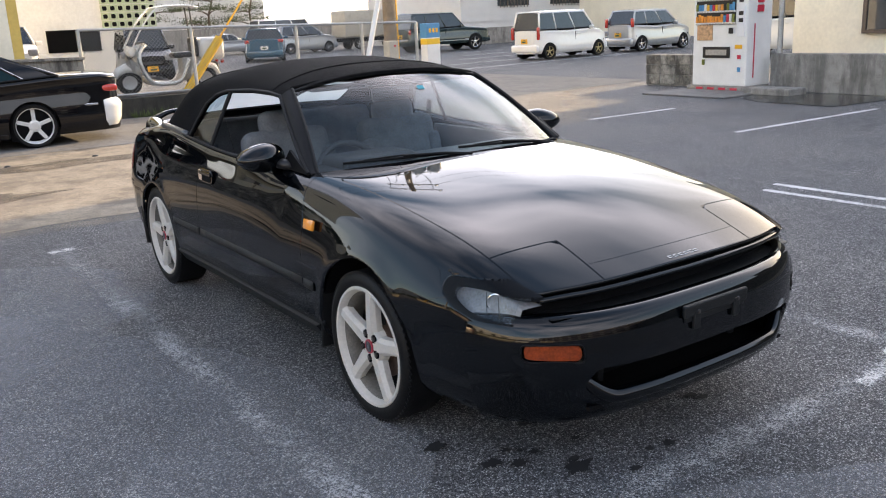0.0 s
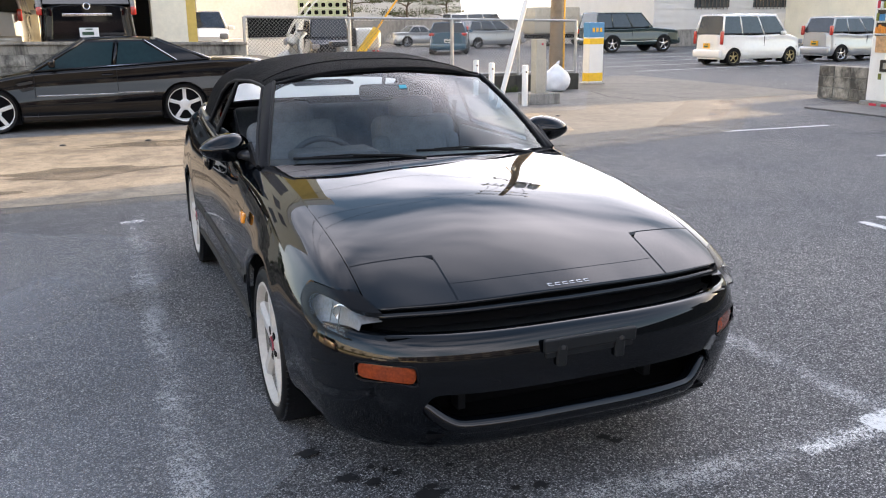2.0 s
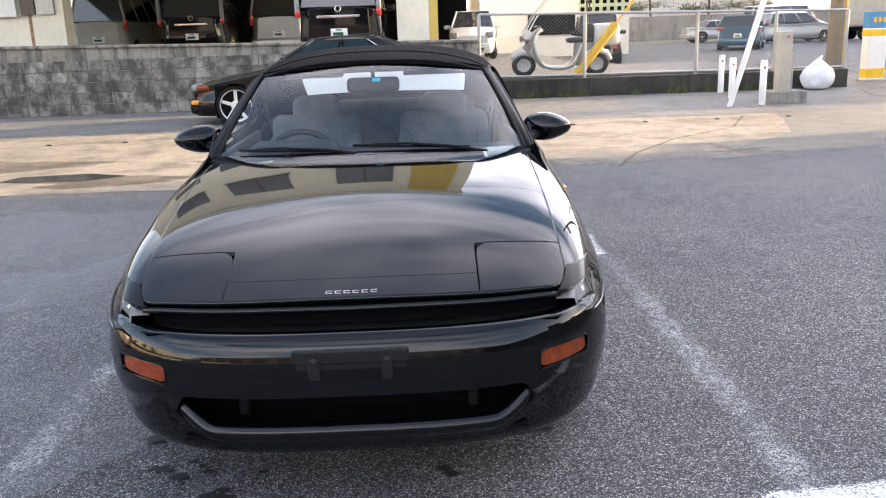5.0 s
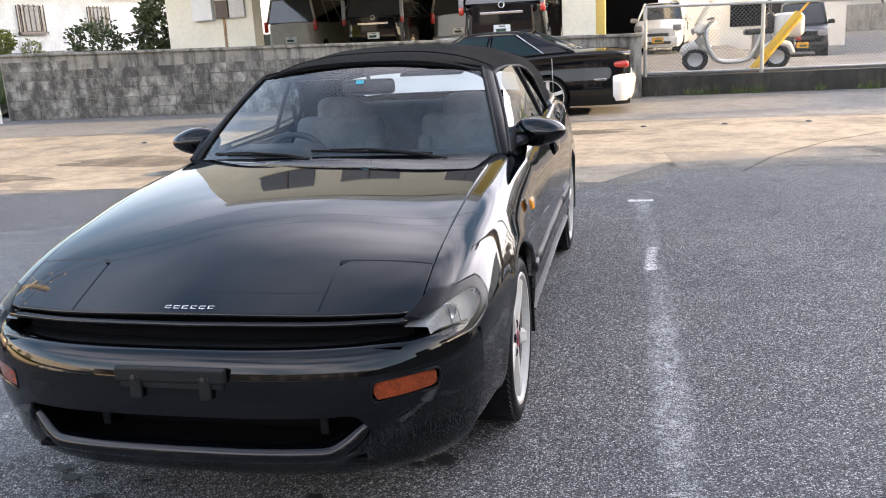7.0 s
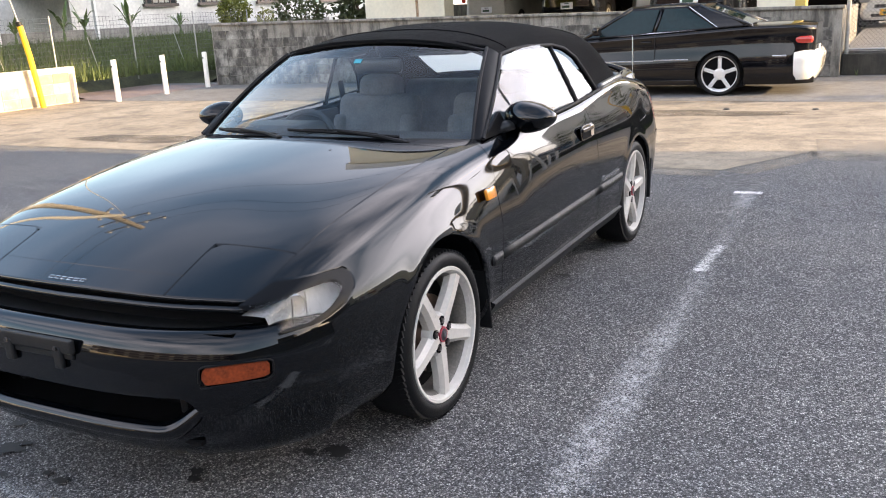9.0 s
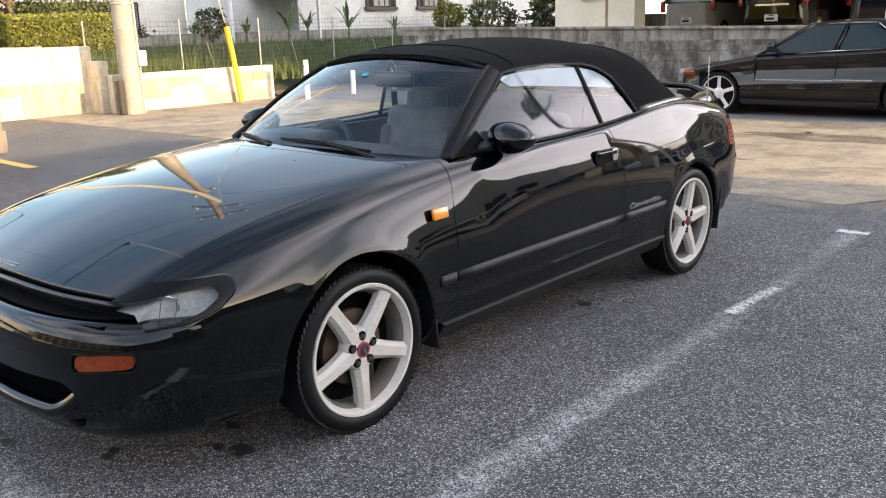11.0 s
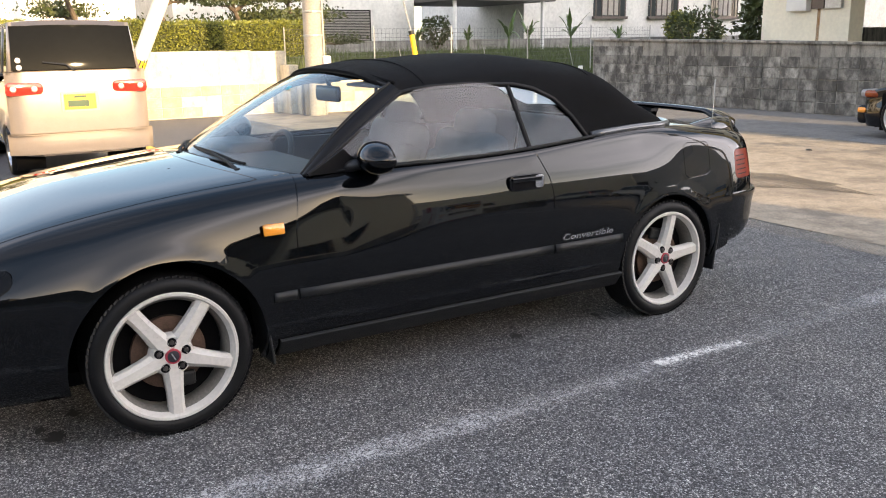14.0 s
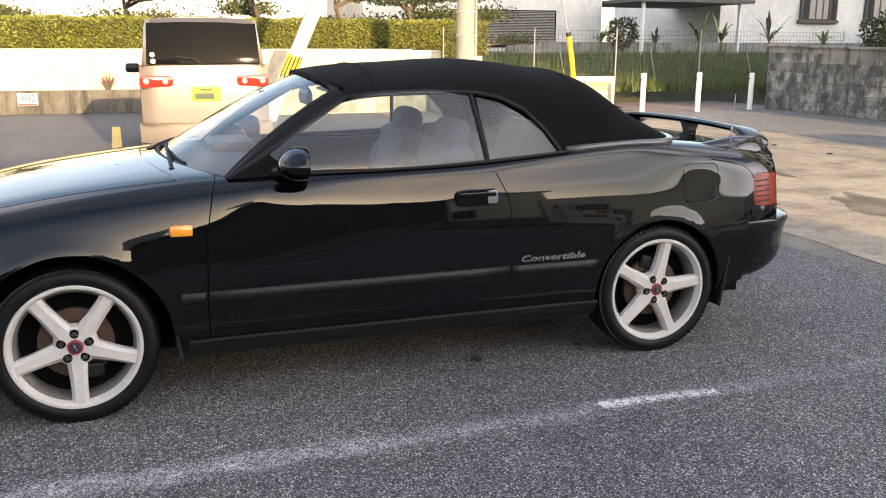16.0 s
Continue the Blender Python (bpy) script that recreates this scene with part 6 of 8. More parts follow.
# inner arches, floor pan
for y in (-WB, WB):
    for s in (1, -1):
        b = bmesh.new()
        seg = 20
        R = 0.362 if y < 0 else 0.338
        R += 0.012
        A = [b.verts.new((s * 0.83, y + R * math.cos(math.pi * k / seg), 0.30 + R * math.sin(math.pi * k / seg))) for k in range(seg + 1)]
        B = [b.verts.new((s * 0.50, v.co.y, v.co.z)) for v in A]
        for k in range(seg):
            b.faces.new((A[k], A[k + 1], B[k + 1], B[k]))
        b.faces.new(B)
        part("wheel_well", b, M["dark"], CAR)
part("floor_pan", bm_box(0, 0.0, 0.225, 1.30, 3.7, 0.05), M["dark"], CAR)
part("front_tray", bm_box(0, -1.95, 0.245, 1.05, 0.34, 0.02), M["dark"], CAR)


def wheel(s, y, turn=0.0, R=0.304, name="wheel"):
    """Tyre, rim barrel, five flat spokes, nuts, cap and disc; outside face towards s."""
    W = new(name)
    W.parent = CAR
    W.matrix_basis = Matrix.Translation((s * 0.748, y, R - 0.002)) @ Matrix.Rotation(turn, 4, "X")
    W["label"] = "white five-spoke alloy wheel with low black tyre"
    tw = 0.098
    prof = [(0.240, -tw + 0.012), (0.268, -tw), (R - 0.018, -tw + 0.004), (R - 0.004, -tw + 0.022), (R, -0.05), (R, 0.05), (R - 0.004, tw - 0.022), (R - 0.018, tw - 0.005), (0.270, tw), (0.250, tw - 0.003), (0.240, tw - 0.014)]
    ty = part("tyre", bm_lathe(prof, 72, "x"), M["rubber"], W, "black low profile tyre", True, 50)
    for side in (-1, 1):
        b = None
        for k in range(76):
            m = Matrix.Rotation(math.tau * (k + 0.25 * side) / 76, 4, "X") @ Matrix.Translation((side * (tw - 0.044), 0, R - 0.0052)) @ Matrix.Rotation(radians(side * 22), 4, "Z")
            q = bmesh.new()
            bmesh.ops.create_cube(q, size=1)
            bmesh.ops.transform(q, matrix=m @ Matrix.Diagonal((0.062, 0.0226, 0.008, 1)), verts=q.verts)
            b = merged(b, q)
        part("tread", b, M["rubber"], ty)["kind"] = "stuff"
    part("barrel", bm_lathe([(0.233, -0.09), (0.223, -0.06), (0.207, -0.02), (0.207, 0.05), (0.2185, 0.067)], 72, "x"), M["barrel"], W, "inner barrel of the wheel, darkened with dirt and recess shade", True, 40)
    rim = part("rim", bm_lathe([(0.2185, 0.067), (0.219, 0.068), (0.225, 0.083), (0.2425, 0.086), (0.2445, 0.090), (0.241, 0.095), (0.2315, 0.094), (0.2255, 0.083)], 72, "x"), M["wheel"], W, "white wheel rim with worn lip", True, 40)
    face = 0.083
    for k in range(5):
        rot = Matrix.Rotation(math.tau * k / 5 + radians(-90), 4, "X")
        q = bmesh.new()
        st = [(0.026, 0.022, face - 0.004), (0.052, 0.0400, face - 0.004), (0.078, 0.0368, face - 0.003), (0.105, 0.0338, face - 0.001), (0.150, 0.0306, face + 0.0015), (0.195, 0.0300, face + 0.002), (0.229, 0.0335, face + 0.001)]
        rows = []
        for r, hw, f in st:
            rows.append([q.verts.new(p) for p in ((f - 0.040, -hw, r), (f - 0.016, -hw * 0.97, r), (f, -hw * 0.52, r), (f - 0.001, 0, r), (f, hw * 0.52, r), (f - 0.016, hw * 0.97, r), (f - 0.040, hw, r))])
        for A, B in zip(rows, rows[1:]):
            for j in range(6):
                q.faces.new((A[j], A[j + 1], B[j + 1], B[j]))
        q.faces.new(rows[0]), q.faces.new(rows[-1])
        bmesh.ops.recalc_face_normals(q, faces=q.faces)
        bmesh.ops.transform(q, matrix=rot, verts=q.verts)
        part("spoke", q, M["wheel"], rim, smooth=True, sharp=35)
        a = math.tau * (k + 0.5) / 5 + radians(-90)
        q = bm_lathe([(0.0, face + 0.001), (0.0095, face + 0.000), (0.0105, face - 0.016)], 6, "x", at=(0, -math.sin(a) * 0.052, math.cos(a) * 0.052))
        part("wheel_nut", q, M["nut"], rim)
        q = bm_lathe([(0.0175, face - 0.008), (0.0170, face - 0.0035), (0.0115, face - 0.0045), (0.0, face - 0.010)], 14, "x", at=(0, -math.sin(a) * 0.052, math.cos(a) * 0.052))
        part("nut_recess", q, M["dark"], rim)
    part("hub", bm_lathe([(0.0, face - 0.008), (0.072, face - 0.009), (0.080, face - 0.02), (0.083, face - 0.05)], 40, "x"), M["wheel"], rim, smooth=True, sharp=40)
    part("cap_ring", bm_lathe([(0.022, face + 0.001), (0.0285, face), (0.0295, face - 0.008)], 32, "x"), M["capred"], rim, "red ring of the hub cap", True)
    part("hub_cap", bm_lathe([(0.0, face + 0.003), (0.018, face + 0.002), (0.0235, face)], 32, "x"), M["cap"], rim, smooth=True)
    part("cap_mark", bm_box(face + 0.0035, 0, 0, 0.002, 0.030, 0.006, 0.0005, m=Matrix.Rotation(radians(25), 4, "X")), M["silver"], rim)
    part("brake_disc", bm_lathe([(0.0, 0.035), (0.085, 0.035), (0.09, 0.02), (0.138, 0.02), (0.138, 0.0), (0.0, 0.0)], 48, "x"), M["disc"], W, "rusty brake disc", True, 30)
    part("caliper", bm_box(0.012, 0.115, 0.03, 0.05, 0.06, 0.12, 0.012), M["trim"], W)
    # black disc added to put shade into the gaps between the spokes
    part("spoke_gap_disc", bm_lathe([(0.0, -0.012), (0.206, -0.012)], 32, "x"), M["dark"], W)
    if s < 0:
        W.matrix_basis = W.matrix_basis @ Matrix.Rotation(math.pi, 4, "Z")
    return W


wheel(1, -WB, radians(-90))
wheel(1, WB, radians(78))
wheel(-1, -WB, radians(-84))
wheel(-1, WB, radians(-30))

# ---- cabin ----
def seat(x, y, label):
    S = new("front_seat")
    S.parent = CAR
    S["label"] = label
    S.matrix_basis = Matrix.Translation((x, y, 0))
    part("cushion", bm_box(0, -0.02, 0.42, 0.50, 0.52, 0.16, 0.05, 4), M["seat"], S, smooth=True)
    back = part("backrest", bm_box(0, 0.30, 0.70, 0.50, 0.15, 0.58, 0.06, 4, m=Matrix.Rotation(radians(-14), 4, "X")), M["seat"], S, smooth=True)
    part("bolster", bm_box(-0.215, 0.255, 0.66, 0.09, 0.12, 0.44, 0.035, 3, m=Matrix.Rotation(radians(-14), 4, "X")), M["seat"], back, smooth=True)
    part("bolster", bm_box(0.215, 0.255, 0.66, 0.09, 0.12, 0.44, 0.035, 3, m=Matrix.Rotation(radians(-14), 4, "X")), M["seat"], back, smooth=True)
    part("headrest", bm_box(0, 0.375, 0.985, 0.27, 0.12, 0.205, 0.058, 4, m=Matrix.Rotation(radians(-10), 4, "X")), M["seat"], S, "rounded cloth headrest", True)


seat(0.36, 0.02, "grey cloth passenger seat")
seat(-0.36, 0.02, "grey cloth driver seat")
RS = part("rear_seat", bm_box(0, 1.04, 0.745, 1.16, 0.16, 0.52, 0.05, 4, m=Matrix.Rotation(radians(-18), 4, "X")), M["seat"], CAR, "grey cloth rear bench", True)
part("bench_cushion", bm_box(0, 0.80, 0.46, 1.10, 0.42, 0.16, 0.05, 3), M["seat"], RS, smooth=True)
dsh = bm_box(0, -0.62, 0.82, 1.36, 0.42, 0.16, 0.05, 4)
DASH = part("dashboard", dsh, M["dash"], CAR, "dark grey dashboard", True)
part("binnacle", bm_box(-0.36, -0.55, 0.90, 0.40, 0.24, 0.09, 0.035, 4), M["dash"], DASH, smooth=True)
part("glovebox", bm_box(0.3, -0.50, 0.70, 0.60, 0.25, 0.16, 0.03, 3), M["dash"], DASH, smooth=True)
SW = part("steering_wheel", bm_tube([(0.185 * math.cos(a), 0, 0.185 * math.sin(a)) for a in [math.tau * k / 36 for k in range(36)]], 0.016, 8, closed=True), M["dash"], CAR, "black steering wheel", True, 180)
bm = bm_box(0, -0.005, 0, 0.14, 0.05, 0.11, 0.03, 3)
bm_box(0, 0, -0.02, 0.34, 0.02, 0.045, 0.008, bm=bm)
part("wheel_boss", bm, M["dash"], SW, smooth=True)
SW.matrix_basis = Matrix.Translation((-0.36, -0.38, 0.795)) @ Matrix.Rotation(radians(-24), 4, "X")
MIR = part("rear_view_mirror", bm_box(0.0, -0.215, 1.172, 0.26, 0.03, 0.074, 0.022, 3), M["black"], CAR, "black interior mirror", True)
part("stalk", bm_tube([(0, -0.20, 1.20), (0, -0.235, 1.26)], 0.01, 6), M["black"], MIR)
for x in (-0.3, 0.3):
    part("sun_visor", bm_box(x, -0.13, 1.222, 0.30, 0.12, 0.014, 0.005, m=Matrix.Rotation(radians(4), 4, "X")), M["dash"], CAR)
for s in (1, -1):
    part("door_card", bm_box(s * 0.705, -0.13, 0.69, 0.03, 1.16, 0.42, 0.012), M["dash"], CAR, "dark grey inner door panel", True)
    part("side_trim", bm_box(s * 0.69, 0.85, 0.70, 0.03, 0.60, 0.44, 0.012), M["dash"], CAR)
part("centre_console", bm_box(0, 0.0, 0.42, 0.20, 1.0, 0.22, 0.03, 3), M["dash"], CAR, smooth=True)
part("parcel_shelf", bm_box(0, 1.28, 0.86, 1.1, 0.30, 0.03, 0.01), M["dash"], CAR)
part("firewall", bm_box(0, -0.84, 0.60, 1.36, 0.03, 0.58), M["dark"], CAR)
for s in (1, -1):
    part("seat_belt", bm_tube([(s * 0.66, 0.44, 1.05), (s * 0.62, 0.42, 0.75), (s * 0.60, 0.40, 0.50)], 0.018, 4, squash=0.15), M["black"], CAR)

# ---- other vehicles ----
def simple_wheel(parent, x, y, R, rim, spokes=5, w=0.19, rimr=0.64, s=1):
    W = new("wheel")
    W.parent = parent
    W.matrix_basis = pose(x, y, R, 0, 0, 0 if s > 0 else 180)
    part("tyre", bm_lathe([(R * rimr * 0.96, -w / 2), (R * 0.93, -w / 2), (R, -w / 2 + 0.03), (R, w / 2 - 0.03), (R * 0.93, w / 2), (R * rimr, w / 2 - 0.005), (R * rimr * 0.97, w / 2 - 0.02)], 32, "x"), M["rubber"], W, smooth=True)
    f = w / 2 - 0.012
    rr = R * rimr
    r = part("rim", bm_lathe([(rr * 0.86, -0.02), (rr * 0.86, f - 0.045), (rr * 0.94, f - 0.030), (rr * 0.965, f + 0.004), (rr * 1.0, f + 0.006), (rr * 1.02, f)], 32, "x"), rim, W, smooth=True, sharp=40)
    part("hub", bm_lathe([(0, f - 0.016), (rr * 0.22, f - 0.018), (rr * 0.33, f - 0.026), (rr * 0.36, f - 0.05)], 16, "x"), rim, r)
    # black disc stands for the shade behind the spokes
    part("gap_disc", bm_lathe([(0, 0.0), (rr * 0.95, 0.0)], 24, "x"), M["dark"], r)
    part("brake_disc", bm_lathe([(0, 0.018), (rr * 0.55, 0.018), (rr * 0.60, 0.008)], 24, "x"), M["barrel"], r)
    for k in range(spokes):
        part("spoke", bm_box(f - 0.036, 0, 0, 0.028, rr * (0.80 / spokes + 0.055), rr * 0.80, 0.006, 1, m=Matrix.Rotation(math.tau * k / spokes, 4, "X") @ Matrix.Translation((0, 0, rr * 0.53))), rim, r)


def vehicle(name, at, label, paint, L, W, H, wb, nose, cowl, belt, deck, yc, yr0, yr1, yrb, R=0.29, rim="wheel", glass="pane", pillars=(0.5,), plate="plate_y", category="car", lean=0.17, wspokes=5, low=0.20, trim="paint", woff=0.0, rimr=0.66, solid=()):
    """A plain car: nose, cowl, belt and deck heights; yc, yr0, yr1, yrb are where screen and rear glass start and end along it, nose at -L/2."""
    C = thing(name, at, label, category)
    h = L / 2
    top_line = lin([-h, -h + 0.16, yc, (yc + yrb) / 2, yrb, h - 0.10, h], [nose - 0.10, nose, cowl, belt, max(deck, belt if deck > belt else deck), deck, deck - 0.06])
    top_ = lambda y: sum(top_line(y + d) for d in (-0.16, -0.08, 0, 0.08, 0.16)) / 5
    half = lambda y: W / 2 * (1 - 0.20 * (abs(y) / h) ** 9 - 0.03 * (abs(y) / h) ** 2)
    ends = lambda y: 0.16 * max(0, (abs(y) - (h - 0.12)) / 0.12) ** 2

    def at_(y, v):
        w, zt_ = half(y) - ends(y) * 0.4, top_(y)
        a = 1 - abs(v)
        px = spl([0, 0.1, 0.35, 0.6, 0.78, 0.88, 1.0], [w - 0.08, w - 0.015, w, w - 0.02, w - 0.09, w * 0.55, 0])
        pz = spl([0, 0.1, 0.35, 0.6, 0.78, 0.88, 1.0], [low, low + 0.08, low + (zt_ - low) * 0.5, zt_ - 0.10, zt_ - 0.008, zt_ + 0.012, zt_ + 0.02])
        x, z = px(a), pz(a)
        return (x if v < 0 else -x, y, z)
    yy = [-h + L * i / 56 for i in range(57)]
    sk = Skin.grid(at_, yy, [-1 + 2 * j / 40 for j in range(41)])
    sk = sk.split(lambda x, y, z: (min(math.hypot(y + wb / 2 - woff, z - R), math.hypot(y - wb / 2 - woff, z - R)) - R - 0.035) if abs(x) > W / 2 - 0.3 else 1)[1]
    body = sk.put("body", M[paint], C, rim=0.03)
    for e in (-1, 1):
        ring = [at_(e * h, -1 + 2 * j / 40) for j in range(41)]
        b = bmesh.new()
        b.faces.new([b.verts.new(p) for p in (ring if e < 0 else ring[::-1])])
        part("front_panel" if e < 0 else "rear_panel", b, M[paint], C)
    part("underbody", bm_box(0, 0, low + 0.06, W - 0.3, L - 0.5, 0.12), M["dark"], C)
    for e in (-1, 1):
        for s in (-1, 1):
            part("wheel_well", bm_box(s * (W / 2 - 0.20), e * wb / 2 + woff, R + 0.06, 0.30, 2 * R + 0.02, 0.5), M["dark"], C)
            simple_wheel(C, s * (W / 2 - 0.105), e * wb / 2 + woff, R, M[rim], wspokes, rimr=rimr, s=s)
    # glasshouse
    xb_, xr_ = W / 2 - 0.075, W / 2 - 0.075 - lean
    zr = H - 0.055
    corner = {}
    for s in (1, -1):
        corner[s] = [Vector((s * xb_, yc, cowl - 0.02)), Vector((s * xb_, yrb, max(belt, deck if deck > belt else belt) - 0.02)), Vector((s * xr_, yr1, zr)), Vector((s * xr_, yr0, zr + 0.005))]
    b = bmesh.new()
    vl = [b.verts.new(p * 1.0 - Vector((math.copysign(0.03, p.x), 0, 0))) for p in corner[1]]
    vr = [b.verts.new(p * 1.0 - Vector((math.copysign(0.03, p.x), 0, 0))) for p in corner[-1]]
    b.faces.new(vl), b.faces.new(vr[::-1]), b.faces.new((vl[0], vl[3], vr[3], vr[0])), b.faces.new((vl[1], vr[1], vr[2], vl[2]))
    bmesh.ops.recalc_face_normals(b, faces=b.faces)
    part("cabin", b, M["dark"], C)
    roof = Skin.grid(lambda y, v: (v * (xr_ + 0.035), y, zr + 0.055 * (1 - abs(v) ** 3.2) * (0.55 + 0.45 * math.sin(math.pi * (y - yr0) / (yr1 - yr0)) ** 0.6 if yr0 < y < yr1 else 0.55)), [yr0 - 0.03 + (yr1 - yr0 + 0.06) * i / 16 for i in range(17)], [1 - 2 * j / 20 for j in range(21)], flip=False)
    roof.put("roof", M[paint], C, rim=0.05)

    def pane(quad, nm, lab, inset=0.05, out=(0, 0, 0)):
        q = [Vector(p) for p in quad]
        c = sum(q, Vector()) / 4
        q = [p + (c - p).normalized() * inset + Vector(out) for p in q]
        g = Skin.grid(lambda u, v: tuple((q[0].lerp(q[1], u)).lerp(q[3].lerp(q[2], u), v)), [i / 6 for i in range(7)], [j / 4 for j in range(5)])
        g.put(nm, M[glass], C, lab, rim=0.01)
    for s in (1, -1):
        A, B, Cc, D = corner[s]
        fr = [0.0, *pillars, 1.0]
        for i, (f0, f1) in enumerate(zip(fr, fr[1:])):
            quad = [A.lerp(B, f0), A.lerp(B, f1), D.lerp(Cc, f1), D.lerp(Cc, f0)]
            if i in solid:
                g = Skin.grid(lambda u, v: tuple(quad[0].lerp(quad[1], u).lerp(quad[3].lerp(quad[2], u), v) + Vector((s * (0.004 + 0.03 * math.sin(math.pi * v)), 0, 0))), [k / 8 for k in range(9)], [k / 8 for k in range(9)], flip=(s < 0))
                g.put("rear_pillar", M[paint], C, rim=0.02)
                continue
            pane(quad if s > 0 else quad[::-1], "side_window", "tinted side window", 0.045, (s * 0.006, 0, 0.012))
        for f in fr:
            part("pillar", bm_tube([A.lerp(B, f), D.lerp(Cc, f)], 0.034 if f in (0, 1) else 0.024, 8), M[paint], C, smooth=True, sharp=180)
        part("belt_trim", bm_tube([A + Vector((s * 0.01, 0, 0.02)), B + Vector((s * 0.01, 0, 0.02))], 0.013, 6), M["seal"], C)
        part("door_seam", bm_box(s * (W / 2 - 0.012), A.lerp(B, pillars[0]).y + 0.03, (low + belt) / 2 + 0.06, 0.02, 0.008, belt - low - 0.2), M["seal"], C)
        part("mirror", bm_box(s * (W / 2 + 0.075), yc + 0.28, belt + 0.06, 0.20, 0.10, 0.13, 0.04, 3), M[paint] if trim == "paint" else M["black"], C, smooth=True)
        part("mirror_arm", bm_box(s * (W / 2 - 0.03), yc + 0.29, belt + 0.02, 0.10, 0.05, 0.05, 0.01), M["black"], C)
        part("handle", bm_box(s * (W / 2 + 0.0), A.lerp(B, pillars[0]).y - 0.10, belt - 0.13, 0.03, 0.16, 0.03, 0.01), M[paint], C)
    L0, L1, R0, R1 = corner[1], corner[1], corner[-1], corner[-1]
    pane([R0[0], L0[0], L0[3], R0[3]], "windscreen", "windscreen", 0.05, (0, -0.012, 0.012))
    pane([L0[1], R0[1], R0[2], L0[2]], "rear_window", "dark rear window", 0.05, (0, 0.012, 0.006))
    # ends
    part("front_bumper", bm_box(0, -h + 0.02, low + 0.16, W * 0.80, 0.16, 0.26, 0.06, 3), M[paint], C, smooth=True)
    part("rear_bumper", bm_box(0, h - 0.02, low + 0.17, W * 0.90, 0.16, 0.26, 0.06, 3), M[paint], C, smooth=True)
    part("grille", bm_box(0, -h - 0.004, (low + nose) / 2 + 0.06, W * 0.42, 0.03, 0.09, 0.01), M["black"], C)
    part("lower_grille", bm_box(0, -h - 0.06, low + 0.12, W * 0.5, 0.02, 0.08, 0.01), M["black"], C)
    for e, zz in ((-1, low + 0.20), (1, low + 0.42 if deck > 1.0 else low + 0.42)):
        p = part("number_plate", bm_box(0, e * (h + (0.065 if e < 0 else 0.012)), zz, 0.33, 0.012, 0.165, 0.004), M[plate], C, "number plate")
        part("plate_print", bm_box(0.02, e * (h + (0.065 if e < 0 else 0.012) + 0.008), zz - 0.02, 0.20, 0.003, 0.06), M["ink"], p)
        part("plate_print", bm_box(0, e * (h + (0.065 if e < 0 else 0.012) + 0.008), zz + 0.055, 0.12, 0.003, 0.022), M["ink"], p)
    return C


def lamp(C, name, x, y, z, sx, sy, sz, m, label, inner=None):
    p = part(name, bm_box(x, y, z, sx, sy, sz, min(sx, sy, sz) * 0.35, 3), M[m], C, label, True)
    if inner:
        part("bulb", bm_box(x, y + math.copysign(sy * 0.45, y), z, sx * 0.4, sy * 0.3, sz * 0.45, sz * 0.1), M[inner], p)
    return p


# black sedan beside the wall; it points to the west
SED = vehicle("sedan_car", pose(-1.11, 10.18, 0.010, 0, 0, -90), "lowered black four-door sedan with silver wheels beside the wall", "carblack", 4.55, 1.74, 1.33, 2.60, 0.68, 0.86, 0.915, 0.985, -1.04, -0.30, 0.70, 1.45, R=0.310, rim="alloy", glass="tealglass", pillars=(0.445, 0.815), plate="plate_w", lean=0.22, low=0.15, woff=-0.27, rimr=0.82, solid=(2,))
for s in (1, -1):
    lamp(SED, "headlight", s * 0.525, -2.175, 0.600, 0.38, 0.22, 0.11, "reflector", "clear headlamp")
    lamp(SED, "corner_lamp", s * 0.735, -2.075, 0.600, 0.10, 0.22, 0.10, "amber", "amber corner lamp")
    for k in range(2):
        part("fender_vent", bm_poly([(-1.27 + 0.04 * k, 0.70 - 0.08 * k), (-1.04, 0.735 - 0.08 * k), (-1.04, 0.695 - 0.08 * k), (-1.22 + 0.04 * k, 0.665 - 0.08 * k)], 0.012, "x"), M["black"], SED).location.x = s * 0.862 - 0.006
    lamp(SED, "turn_signal", s * 0.600, -2.235, 0.37, 0.26, 0.14, 0.075, "amber2", "amber bumper lamp")
    lamp(SED, "tail_light", s * 0.640, 2.09, 0.755, 0.25, 0.33, 0.10, "redlens", "red tail lamp")
    part("side_strip", bm_box(s * 0.868, -0.46, 0.515, 0.012, 1.08, 0.018, 0.003), M["chrome"], SED)
    part("side_strip", bm_box(s * 0.868, 0.34, 0.525, 0.012, 0.50, 0.018, 0.003), M["chrome"], SED)
    part("bumper_strip", bm_box(s * 0.826, 1.64, 0.545, 0.03, 0.58, 0.032, 0.008), M["chrome"], SED)
    part("door_seam", bm_box(s * 0.858, -1.02, 0.52, 0.02, 0.007, 0.62), M["seal"], SED)
    part("window_trim", bm_tube([(s * 0.806, -0.96, 0.862), (s * 0.812, 0.1, 0.915), (s * 0.806, 0.99, 0.958)], 0.008, 6), M["chrome"], SED)
    part("window_trim", bm_tube([(s * 0.806, 0.99, 0.958), (s * 0.615, 0.54, 1.268)], 0.008, 6), M["chrome"], SED)
    part("side_skirt", bm_box(s * 0.83, -0.27, 0.20, 0.05, 1.90, 0.09, 0.02), M["carblack"], SED)
for ob in list(SED.children):
    if ob.data and ob.name.split(".")[0] == "rear_bumper":
        bpy.data.objects.remove(ob)


